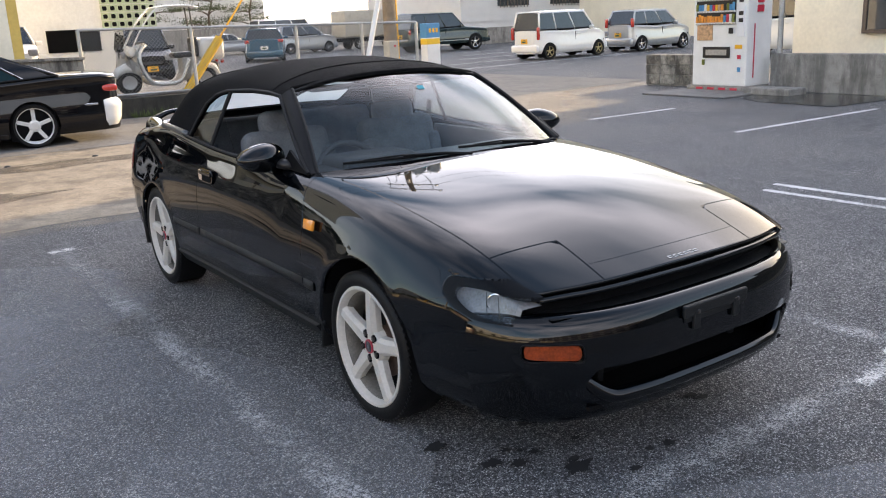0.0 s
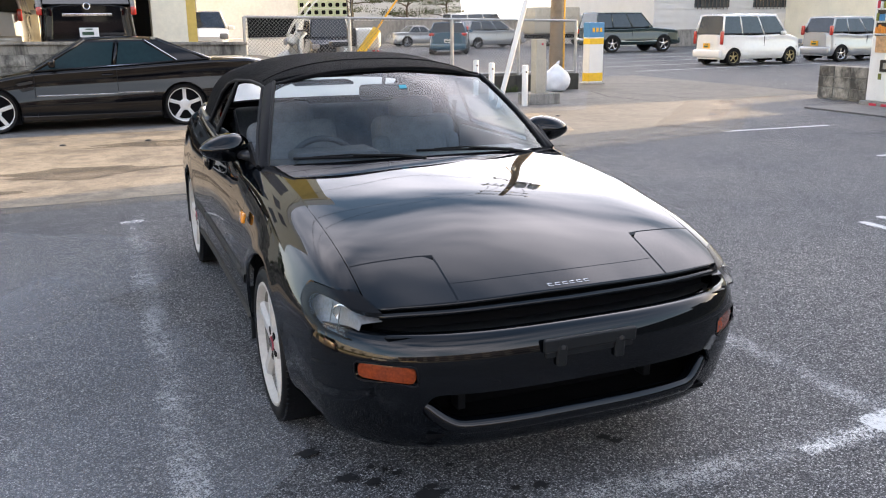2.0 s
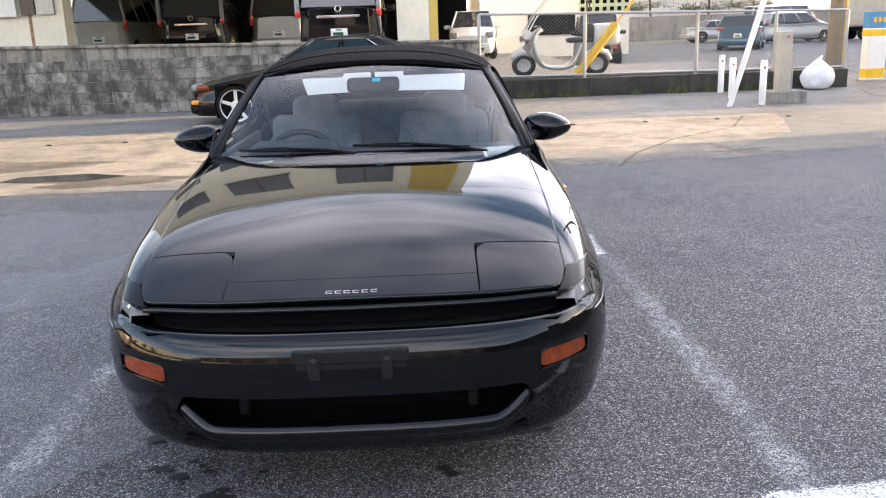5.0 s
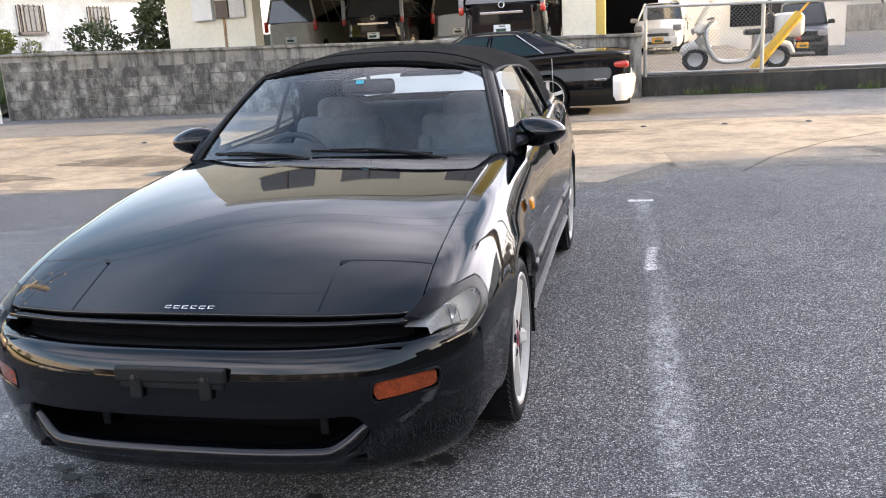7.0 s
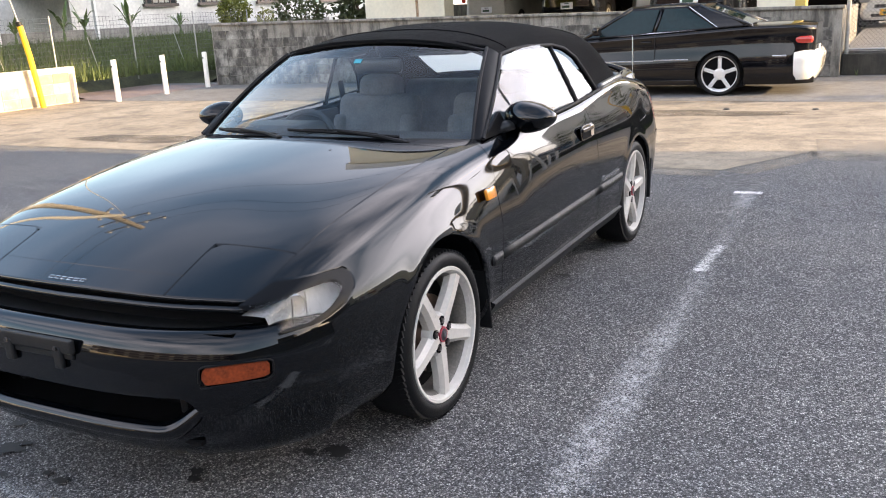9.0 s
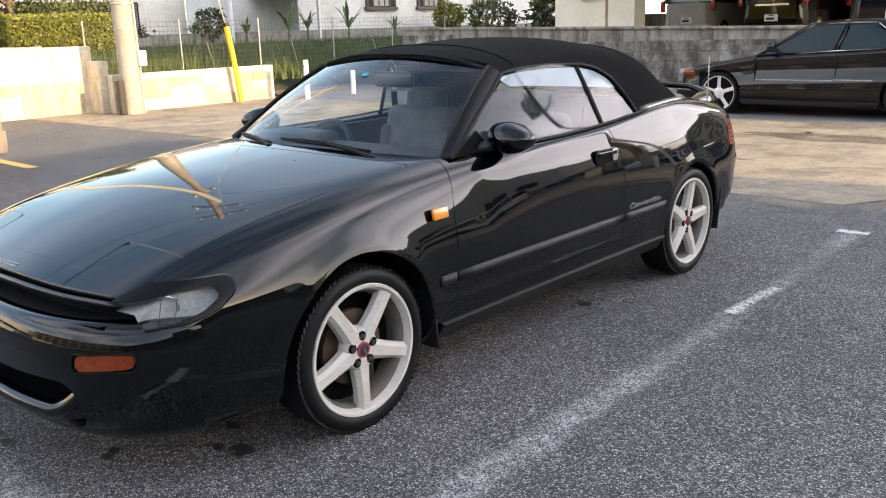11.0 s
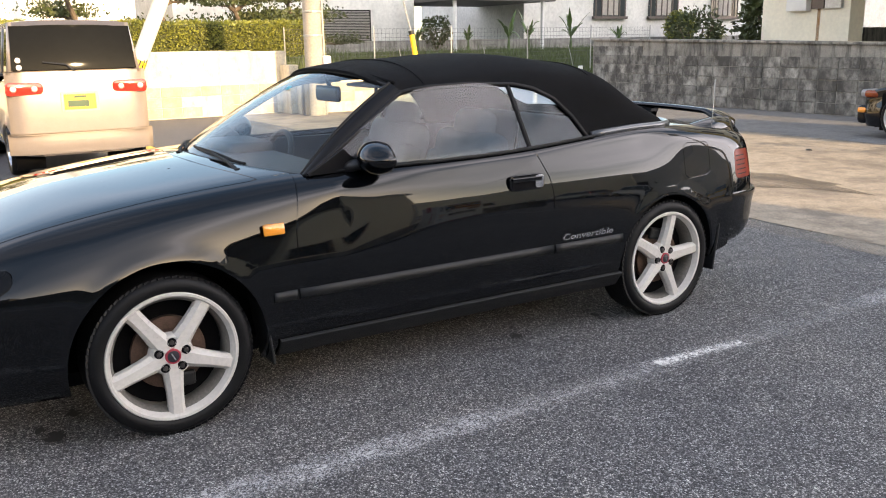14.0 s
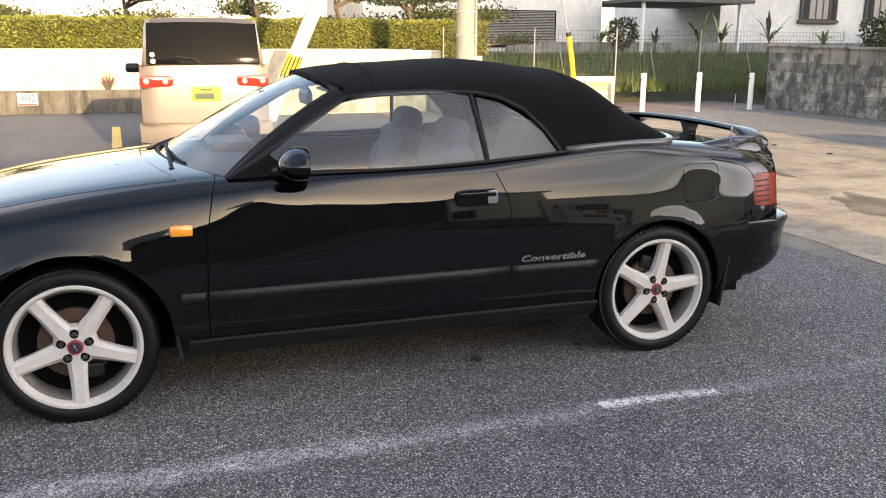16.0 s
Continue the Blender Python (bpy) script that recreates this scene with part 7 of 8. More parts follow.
def sedan_bumper(t, v):
    a = t * math.pi / 2
    o = spl([0, 0.15, 0.45, 0.8, 1.0], [-0.050, 0.0, 0.004, -0.020, -0.060])(v)
    x = math.copysign(abs(math.sin(a)) ** 0.5, a) * (0.816 + o)
    y = 1.88 + abs(math.cos(a)) ** 0.5 * (0.475 + o)
    return (x, y, 0.61 - 0.40 * v)


sb = Skin.grid(sedan_bumper, [-0.99 + 1.98 * i / 60 for i in range(61)], [j / 16 for j in range(17)])
# white paint here holds both the pale bumper and the sun's glare
sb.split(lambda x, y, z: y - 2.02)[1].put("rear_bumper_cover", M["carwhite"], SED, "pale rear bumper with the sun's glare in its colour", rim=0.04)

MV = [("black", -1.31, 14.0, 0.75, 178), ("black", -5.55, 19.4, 0.75, 181)]
for i, (_, x, y, z, r) in enumerate(MV):
    V = vehicle("minivan", pose(x, y, z, 0, 0, r + 180), "black minivan parked under the building, tail outwards", "carblack", 4.6, 1.72, 1.85, 2.8, 0.95, 1.10, 1.08, 1.12, -1.55, -0.85, 2.05, 2.18, R=0.31, glass="pane", pillars=(0.33, 0.66), plate="plate_w", lean=0.14)
    tagged(V, group="black minivans")
    V.matrix_basis = pose(x, y + 1.4, z, 0, 0, 180)
    for s in (1, -1):
        lamp(V, "tail_light", s * 0.80, 2.27, 1.25, 0.10, 0.09, 0.62, "reflector", "tall clear tail lamp")
        lamp(V, "tail_light", s * 0.80, 2.285, 1.00, 0.10, 0.08, 0.16, "redlens", "red tail lamp")
    part("chrome_bar", bm_box(0, 2.305, 0.93, 0.85, 0.03, 0.055, 0.01), M["chrome"], V)
    part("emblem", bm_lathe([(0.045, 0), (0.055, 0.006), (0.065, 0)], 20, "y", at=(0, 2.30, 1.08)), M["chrome"], V)
V3 = vehicle("minivan", pose(-3.6, 22.5, 0.75, 0, 0, 180), "silver van in the shade under the building", "carsilver", 4.4, 1.70, 1.85, 2.7, 0.95, 1.10, 1.05, 1.10, -1.5, -0.9, 2.0, 2.1, plate="plate_w", pillars=(0.33, 0.66), lean=0.14)
V3b = vehicle("minivan", pose(-8.3, 21.5, 0.75, 0, 0, 180), "pale beige van in the shade under the building", "tarp", 3.9, 1.60, 1.8, 2.5, 0.95, 1.10, 1.05, 1.10, -1.5, -0.9, 1.75, 1.85, plate="plate_w", pillars=(0.33, 0.66), lean=0.14)
for V in (V3, V3b):
    for s in (1, -1):
        lamp(V, "tail_light", s * 0.74, 2.15 if V is V3 else 1.90, 1.0, 0.12, 0.09, 0.3, "redlens", "red tail lamp")

# white kei hatch and black kei wagon, noses to the lane
V4 = vehicle("hatchback_car", pose(2.05, 24.1, 0.387, 0, 0, -6), "small white hatchback facing the lane", "carwhite", 3.4, 1.475, 1.5, 2.4, 0.78, 0.98, 0.92, 1.0, -0.85, -0.15, 1.35, 1.6, R=0.27, pillars=(0.5,), lean=0.14)
for s in (1, -1):
    lamp(V4, "headlight", s * 0.55, -1.66, 0.74, 0.26, 0.12, 0.18, "reflector", "clear headlamp")
V5 = vehicle("kei_wagon", pose(6.35, 25.7, 0, 0, 0, -8), "black boxy small wagon facing the lane", "carblack", 3.4, 1.475, 1.65, 2.4, 0.85, 1.02, 0.98, 1.0, -1.05, -0.6, 1.5, 1.62, R=0.27, pillars=(0.5,), lean=0.10)
for s in (1, -1):
    lamp(V5, "headlight", s * 0.54, -1.67, 0.72, 0.26, 0.10, 0.16, "reflector", "clear headlamp")
# white and silver wagons in the far bays
V6 = vehicle("kei_wagon", pose(19.15, 19.35, 0, 0, 0, 91), "white boxy small wagon parked in a bay", "carwhite", 3.4, 1.475, 1.64, 2.35, 0.86, 1.0, 0.95, 1.0, -1.0, -0.55, 1.52, 1.62, R=0.27, rim="brass", pillars=(0.36, 0.70), lean=0.11)
for s in (1, -1):
    lamp(V6, "tail_light", s * 0.66, 1.66, 0.88, 0.10, 0.10, 0.42, "redlens", "red tail lamp")
    lamp(V6, "headlight", s * 0.58, -1.66, 0.72, 0.22, 0.12, 0.16, "reflector", "clear headlamp")
V7 = vehicle("kei_hatchback", pose(23.75, 19.4, 0, 0, 0, 91), "silver small hatchback parked in a bay", "carsilver", 3.4, 1.475, 1.54, 2.35, 0.82, 0.98, 0.92, 1.0, -0.85, -0.25, 1.40, 1.60, R=0.28, rim="chrome", pillars=(0.36, 0.70), lean=0.13)
for s in (1, -1):
    lamp(V7, "tail_light", s * 0.64, 1.64, 1.05, 0.12, 0.10, 0.32, "redlens", "red tail lamp")
V8 = vehicle("off_road_car", pose(22.2, 31.0, 0, 0, 0, 88), "dark green off-road car with silver lower body", "cargreen", 4.6, 1.75, 1.82, 2.7, 1.0, 1.12, 1.08, 1.10, -0.75, -0.15, 2.05, 2.2, R=0.38, rim="chrome", pillars=(0.36, 0.70), lean=0.13, low=0.34)
for s in (1, -1):
    part("flare", bm_box(s * 0.86, 0, 0.52, 0.05, 1.9, 0.10, 0.02), M["carsilver"], V8, "silver sill")
    lamp(V8, "tail_light", s * 0.76, 2.26, 0.95, 0.14, 0.08, 0.2, "redlens", "red tail lamp")
V9 = vehicle("hatchback_car", pose(14.6, 34.5, 0, 0, 0, 155), "blue five-door hatchback on the car park", "carblue", 4.2, 1.79, 1.46, 2.63, 0.80, 0.98, 0.95, 1.0, -0.85, -0.1, 1.55, 1.85, R=0.31, rim="chrome", pillars=(0.38, 0.72), plate="plate_w", lean=0.18)
for s in (1, -1):
    lamp(V9, "tail_light", s * 0.68, 2.03, 0.90, 0.34, 0.10, 0.13, "redlens", "red tail lamp")
V10 = vehicle("roadster_car", pose(17.5, 46.0, 0, 0, 0, 90), "silver blue open roadster", "carsilver", 4.1, 1.74, 1.25, 2.5, 0.70, 0.86, 0.84, 0.86, -0.35, 0.15, 0.75, 1.15, R=0.31, rim="chrome", lean=0.2, plate="plate_w")
V11 = vehicle("compact_car", pose(19.7, 41.0, 0, 0, 0, 95), "silver compact car with red tail lamps", "carsilver", 3.8, 1.66, 1.54, 2.45, 0.85, 1.0, 0.95, 1.0, -0.95, -0.25, 1.5, 1.75, R=0.29, rim="chrome", pillars=(0.36, 0.70), lean=0.15, plate="plate_w")
for s in (1, -1):
    lamp(V11, "tail_light", s * 0.72, 1.85, 1.02, 0.12, 0.10, 0.34, "redlens", "red tail lamp")
V12 = vehicle("minivan", pose(21.5, 47.0, 0, 0, 0, 90), "white van at the end of the car park", "carwhite", 4.4, 1.69, 1.95, 2.6, 1.0, 1.15, 1.1, 1.12, -1.6, -1.1, 1.95, 2.1, R=0.31, pillars=(0.33, 0.66), lean=0.10, plate="plate_w")
# light truck with a canvas body
TR = thing("light_truck", pose(24.6, 42.0, 0, 0, 0, 90), "white light truck with a beige canvas body", "truck")
part("cab", bm_box(0, -1.7, 1.05, 1.6, 1.2, 1.5, 0.12, 3), M["carwhite"], TR, smooth=True)
part("windscreen", bm_box(0, -2.31, 1.35, 1.35, 0.02, 0.6, 0.005), M["pane"], TR)
for s in (1, -1):
    part("side_window", bm_box(s * 0.805, -1.75, 1.35, 0.02, 0.7, 0.45, 0.005), M["pane"], TR)
    for y in (-1.6, 1.1):
        simple_wheel(TR, s * 0.68, y, 0.3, M["steel"], 5, s=s)
part("canvas_body", bm_box(0, 0.55, 1.45, 1.7, 3.0, 1.5, 0.10, 3), M["tarp"], TR, smooth=True)
part("chassis", bm_box(0, 0.3, 0.55, 1.4, 3.9, 0.2), M["dark"], TR)
VW = vehicle("minivan", pose(21.6, 12.0, 0, 0, 0, 0), "white van behind the vending machine", "carwhite", 4.2, 1.69, 1.9, 2.5, 1.0, 1.15, 1.08, 1.12, -1.6, -1.1, 1.9, 2.0, R=0.31, pillars=(0.33, 0.66), lean=0.10)

# two cars in the sun on the south side of the lot
vehicle("hatchback_car", pose(-11.0, -9.0, 0, 0, 0, 180), "white hatchback in the low sun", "carwhite", 3.8, 1.66, 1.52, 2.45, 0.82, 0.98, 0.93, 1.0, -0.9, -0.2, 1.45, 1.72, pillars=(0.4, 0.74), lean=0.14)
vehicle("compact_car", pose(-11.2, -12.2, 0, 0, 0, 180), "silver compact car in the low sun", "carsilver", 3.8, 1.66, 1.50, 2.45, 0.82, 0.98, 0.93, 1.0, -0.9, -0.2, 1.45, 1.72, pillars=(0.4, 0.74), lean=0.14)

# rose silver minicar
PV = vehicle("kei_wagon", pose(-8.2, -0.245, 0, 0, 0, -90), "pale rose silver small wagon with black rear glass", "carpink", 3.4, 1.475, 1.72, 2.4, 0.9, 1.05, 1.0, 1.14, -1.05, -0.6, 1.56, 1.66, R=0.27, rim="chrome", glass="kglass", pillars=(0.40, 0.74), lean=0.07, low=0.24, trim="black")
for ob in list(PV.children):
    if ob.data and ob.name.split(".")[0] in ("number_plate", "rear_bumper") and ob.data.vertices[0].co.y > 0:
        for sub in list(ob.children):
            bpy.data.objects.remove(sub)
        bpy.data.objects.remove(ob)
rw = Skin.grid(lambda x, z: (x * (1 - 0.05 * (z - 1.16) / 0.5), 1.700 - 0.10 * ((z - 1.15) / 0.55) ** 1.3 - 0.03 * x * x, z), [0.645 - 1.29 * i / 20 for i in range(21)], [1.17 + 0.46 * j / 10 for j in range(11)], flip=True)
RWN = rw.put("tailgate_window", M["kglass"], PV, "large black tailgate glass", rim=0.012)
part("wiper", bm_tube([(0.02, 1.715, 1.15), (0.10, 1.71, 1.22), (0.33, 1.70, 1.25)], 0.012, 6), M["black"], RWN)
tg = Skin.grid(lambda x, z: (x, 1.727 - 0.016 * (x / 0.7) ** 2 - 0.05 * max(0.0, abs(x) - 0.62) / 0.08 + 0.012 * math.sin((z - 0.45) * 5), z), [0.70 - 1.40 * i / 24 for i in range(25)], [0.48 + 0.68 * j / 14 for j in range(15)], flip=True)
tg.put("tailgate", M["carpink"], PV, "rounded rose silver tailgate", rim=0.05)
rb2 = Skin.grid(lambda x, z: (x, 1.755 - 0.10 * (x / 0.72) ** 4 - 0.5 * max(0, 0.40 - z) ** 1.5, z), [0.735 - 1.47 * i / 24 for i in range(25)], [0.28 + 0.22 * j / 10 for j in range(11)], flip=True)
rb2.put("bumper_skin", M["carpink"], PV, rim=0.06)
for s in (1, -1):
    tl = part("tail_light", bm_poly(rounded([(s * 0.36, 0.915), (s * 0.735, 0.90), (s * 0.735, 1.045), (s * 0.36, 1.035)][::s], 0.05), 0.05, "y", bevel=0.012), M["redlens"], PV, "red tail lamp with round white lenses", True)
    tl.location.y = 1.695
    for xx in (0.45, 0.66):
        part("reverse_lens", bm_lathe([(0.0, 0.010), (0.026, 0.007), (0.034, 0.0)], 20, "y", at=(s * xx, 0.052, 0.972)), M["steel"], tl, "round clear lens")
part("plate_frame", bm_box(0, 1.735, 0.82, 0.40, 0.014, 0.22, 0.006), M["louvre"], PV)
pp = part("number_plate_rear", bm_box(0, 1.746, 0.82, 0.33, 0.012, 0.165, 0.004), M["plate_y"], PV, "yellow number plate")
part("plate_print", bm_box(0.02, 1.7535, 0.80, 0.22, 0.003, 0.07), M["ink"], pp)
part("plate_print", bm_box(0, 1.7535, 0.875, 0.13, 0.003, 0.024), M["ink"], pp)
for k in (0, 1):
    part("round_sticker", bm_lathe([(0, 0.004), (0.028, 0.0)], 14, "y", at=(0.57 + 0.005 * k, 1.70, 1.20 + 0.075 * k)), M["plate_w"], RWN)

# ---- street furniture ----
def bollard(x, y, h, r, label, top="white"):
    b = thing("bollard", pose(x, y, 0.0), label, "bollard", "white bollards")
    part("tube", bm_lathe([(r, 0.0), (r, h - 0.015), (r * 0.85, h), (0, h)], 20, "z"), M["white"], b, smooth=True)
    part("slot", bm_box(0, -r, h * 0.84, 0.03, 0.012, 0.03), M["dark"], b)
    return b


for x, y, h in ((-11.60, 8.81, 0.82), (-11.66, 10.19, 0.82), (-11.78, 11.62, 0.80), (6.05, 12.25, 0.72), (5.80, 10.95, 0.72), (5.82, 9.58, 0.73)):
    bollard(x, y, h, 0.055, "white painted steel bollard")
LP = thing("leaning_pole", pose(5.25, 9.48, 0), "thin white pole leaning beside the bollards", "pole")
part("shaft", bm_tube([(0, 0, 0.0), (0.47, 0, 1.67), (0.95, 0, 3.4)], 0.045, 12), M["white"], LP, smooth=True)
GP = thing("control_post", pose(6.28, 9.95, 0), "grey parking control post on a concrete footing", "post")
part("housing", bm_box(0, 0, 0.68, 0.20, 0.22, 0.98, 0.012), M["tarp"], GP)
part("footing", bm_box(0.05, 0.05, 0.10, 0.62, 0.5, 0.20, 0.015), M["block"], GP)
part("lamp", bm_box(0.02, -0.113, 1.08, 0.035, 0.01, 0.035, 0.004), M["inkred"], GP)
part("side_post", bm_box(0.17, 0.05, 0.5, 0.05, 0.05, 0.62, 0.006), M["steel"], GP)
BG = thing("rubbish_bag", pose(7.92, 12.20, 0.012), "white plastic bag standing beside the fence plinth", "bag")
b = bmesh.new()
bmesh.ops.create_icosphere(b, subdivisions=4, radius=0.32)
for v in b.verts:
    k = max(0.0, v.co.z) / 0.32
    v.co.x *= 1 - 0.55 * k ** 1.4
    v.co.y *= (1 - 0.55 * k ** 1.4) * 0.8
    v.co.z = max(-0.24, v.co.z) * (1.05 if v.co.z > 0 else 1) + 0.25
    v.co += v.co.normalized() * 0.045 * noise.noise(v.co * 7)
part("bag_body", b, M["bag"], BG, smooth=True, sharp=60)
part("bag_tie", bm_tube([(0, 0, 0.55), (0.03, 0, 0.60), (0.06, 0.01, 0.64)], [0.03, 0.035, 0.01], 8), M["bag"], BG)
SG = thing("car_park_sign", pose(9.82, 13.85, 0, 0, 0, 8), "white and yellow car park sign box with a blue head", "sign")
part("box", bm_box(0, 0, 0.72, 0.42, 0.24, 1.36, 0.01), M["white"], SG)
part("yellow_band", bm_box(0, 0, 0.17, 0.426, 0.246, 0.20, 0.01), M["yellow"], SG)
part("yellow_band", bm_box(0, 0, 1.00, 0.426, 0.246, 0.14, 0.01), M["yellow"], SG)
part("blue_head", bm_box(0, 0, 1.26, 0.43, 0.25, 0.34, 0.01), M["bluesign"], SG)
for k in range(3):
    part("sign_print", bm_box(-0.11 + 0.11 * k, -0.128, 1.26, 0.07, 0.004, 0.10, 0.001), M["plate_y"], SG)
part("sign_foot", bm_box(0, 0, 0.02, 0.5, 0.3, 0.04, 0.008), M["steel"], SG)

# chain link fence on the plinth
FN = thing("chain_link_fence", pose(0, 0, 0), "galvanised chain link fence on a concrete plinth", "fence")
ft_ = lambda x: 1.62 - 0.14 * (x - 1.4) / 7.2
for x in (1.42, 3.47, 5.66, 7.2, 8.6):
    part("post", bm_tube([(x, 12.60, 0.30), (x, 12.60, ft_(x))], 0.035, 10), M["steel"], FN, smooth=True)
part("top_rail", bm_tube([(1.42, 12.60, ft_(1.42)), (8.6, 12.60, ft_(8.6))], 0.024, 8), M["steel"], FN)
part("bottom_rail", bm_tube([(1.42, 12.60, 0.43), (8.6, 12.60, 0.40)], 0.020, 8), M["steel"], FN)
b = bmesh.new()
for sgn in (1, -1):
    for k in range(-18, 106):
        x0, x1 = 1.42 + 0.07 * k, 1.42 + 0.07 * k + 1.14
        p0, p1 = (x0, 0.44), (x1, 1.58)
        if sgn < 0:
            p0, p1 = (x1, 0.44), (x0, 1.58)
        q0, q1 = Vector((p0[0], 12.60 + sgn * 0.003, p0[1])), Vector((p1[0], 12.60 + sgn * 0.003, p1[1]))
        d = q1 - q0
        lo_, hi_ = 0.0, 1.0
        for e, lim in ((1, 1.43), (-1, 8.6)):
            t = (lim - q0.x) / d.x
            if (d.x > 0) == (e > 0):
                lo_ = max(lo_, t)
            else:
                hi_ = min(hi_, t)
        if hi_ - lo_ < 0.02:
            continue
        a_, c_ = q0 + d * lo_, q0 + d * hi_
        w_ = Vector((0.002, 0, -sgn * 0.002))
        h_ = Vector((0, 0.002, 0))
        vs_ = [b.verts.new(p) for p in (a_ + w_, a_ + h_, a_ - w_, c_ + w_, c_ + h_, c_ - w_)]
        b.faces.new((vs_[0], vs_[1], vs_[4], vs_[3])), b.faces.new((vs_[1], vs_[2], vs_[5], vs_[4])), b.faces.new((vs_[2], vs_[0], vs_[3], vs_[5]))
part("wire_mesh", b, M["wire"], FN, "woven diamond wire mesh")["kind"] = "stuff"
YS = thing("yellow_strut", pose(3.34, 12.85, 0.36), "yellow guard tube on a leaning guy wire", "guard")
part("guard_tube", bm_tube([(0, 0, 0), (0.78, 0, 1.0)], 0.085, 12), M["yellow"], YS, smooth=True)
part("guy_wire", bm_tube([(0.78, 0, 1.0), (4.8, 0, 6.2)], 0.02, 8), M["plate_y"], YS)

# delivery scooter behind the fence
SC = thing("delivery_scooter", pose(3.06, 13.12, 0.39, 0, 0, -90), "white three-wheeled delivery scooter with a canopy screen", "scooter")
SC.matrix_basis = pose(3.06, 13.12, 0.392, 0, 0, -90) @ Matrix.Diagonal((1, 1, 0.92, 1))
def scoot_wheel(y, x=0):
    w = new("wheel")
    w.parent = SC
    w.location = (x, y, 0.24)
    part("tyre", bm_lathe([(0.14, -0.05), (0.20, -0.055), (0.24, -0.03), (0.24, 0.03), (0.20, 0.055), (0.14, 0.05)], 28, "x"), M["rubber"], w, smooth=True)
    part("rim", bm_lathe([(0, 0.03), (0.06, 0.035), (0.145, 0.05), (0.145, -0.05), (0.06, -0.035), (0, -0.03)], 20, "x"), M["steel"], w)
scoot_wheel(-0.72), scoot_wheel(0.70, 0.2), scoot_wheel(0.70, -0.2)
part("front_fender", bm_tube([(0, -0.97, 0.36), (0, -0.90, 0.47), (0, -0.76, 0.535), (0, -0.60, 0.52), (0, -0.46, 0.43)], [0.06, 0.085, 0.10, 0.105, 0.09], 12), M["scooterw"], SC, smooth=True, sharp=180)
LOOP = [(-0.40, 0.98), (-0.50, 0.90), (-0.555, 0.72), (-0.50, 0.48), (-0.40, 0.29), (-0.28, 0.20), (-0.05, 0.175), (0.16, 0.20), (0.28, 0.32), (0.36, 0.50), (0.42, 0.66)]
lp_t = [k / 10 for k in range(11)]
lp_y, lp_z = spl(lp_t, [p[0] for p in LOOP]), spl(lp_t, [p[1] for p in LOOP])
lp_w = spl([0, 0.2, 0.45, 0.6, 1.0], [0.15, 0.23, 0.20, 0.19, 0.21])
lp = Skin.grid(lambda t, u: (u * lp_w(t), lp_y(t) + 0.03 * u * u * (1 - t), lp_z(t)), [i / 30 for i in range(31)], [1 - 2 * j / 8 for j in range(9)])
part_shield = lp.put("leg_shield", M["scooterw"], SC, "white leg shield and step-through floor", rim=0.055)
lp.moved(0.006).put("inner_panel", M["louvre"], part_shield, rim=0)
for s in (1, -1):
    part("edge_strip", bm_tube([(s * lp_w(t), lp_y(t) + 0.03 * (1 - t), lp_z(t)) for t in [k / 20 for k in range(21)]], 0.030, 8), M["scooterw"], SC, "white edge of the step-through frame", True, 180)
part("apron", bm_tube([(0, -0.62, 0.46), (0, -0.66, 0.62), (0, -0.66, 0.80), (0, -0.60, 0.95)], [0.10, 0.16, 0.19, 0.15], 14, squash=0.62), M["scooterw"], SC, "white front apron", True, 180)
part("seat_post", bm_box(0, 0.47, 0.45, 0.34, 0.34, 0.50, 0.06, 3), M["louvre"], SC, "grey under-seat panel", True)
part("seat", bm_box(0, 0.40, 0.74, 0.32, 0.52, 0.12, 0.05, 4), M["black"], SC, "black scooter seat", True)
part("backrest", bm_box(0, 0.60, 0.93, 0.34, 0.12, 0.34, 0.05, 4), M["black"], SC, smooth=True)
part("rear_body", bm_box(0, 0.84, 0.46, 0.42, 0.40, 0.22, 0.08, 4), M["black"], SC, smooth=True)
part("cargo_box", bm_box(0, 0.92, 0.84, 0.46, 0.52, 0.48, 0.12, 5), M["scooterw"], SC, "white rounded rear cargo box", True)
for s in (1, -1):
    part("rear_fender", bm_tube([(s * 0.20, 0.46, 0.30), (s * 0.20, 0.52, 0.44), (s * 0.20, 0.70, 0.525), (s * 0.20, 0.90, 0.47), (s * 0.20, 0.985, 0.30)], [0.05, 0.07, 0.075, 0.07, 0.05], 10), M["scooterw"], SC, "white rear wheel fender", True, 180)
    lamp(SC, "tail_light", s * 0.16, 1.10, 0.56, 0.09, 0.05, 0.07, "redlens", "red tail lamp")
part("handlebar", bm_tube([(-0.32, -0.42, 1.05), (0, -0.50, 1.03), (0.32, -0.42, 1.05)], 0.02, 8), M["black"], SC)
part("headlamp", bm_box(0, -0.765, 0.80, 0.20, 0.06, 0.13, 0.04, 3), M["reflector"], SC, smooth=True)
scr = Skin.grid(lambda x, t: (x, -0.66 + 0.40 * t + 0.16 * t ** 3 - 0.09 * (1 - (x / 0.27) ** 2), 0.92 + 0.80 * t), [0.27 - 0.54 * i / 12 for i in range(13)], [j / 12 for j in range(13)])
scr.put("canopy_screen", M["clear"], SC, "clear wrap canopy screen", rim=0)
for s in (1, -1):
    part("screen_frame", bm_tube([(s * 0.27, -0.66 + 0.40 * t + 0.16 * t ** 3, 0.92 + 0.80 * t) for t in [j / 10 for j in range(11)]], 0.016, 6), M["scooterw"], SC)
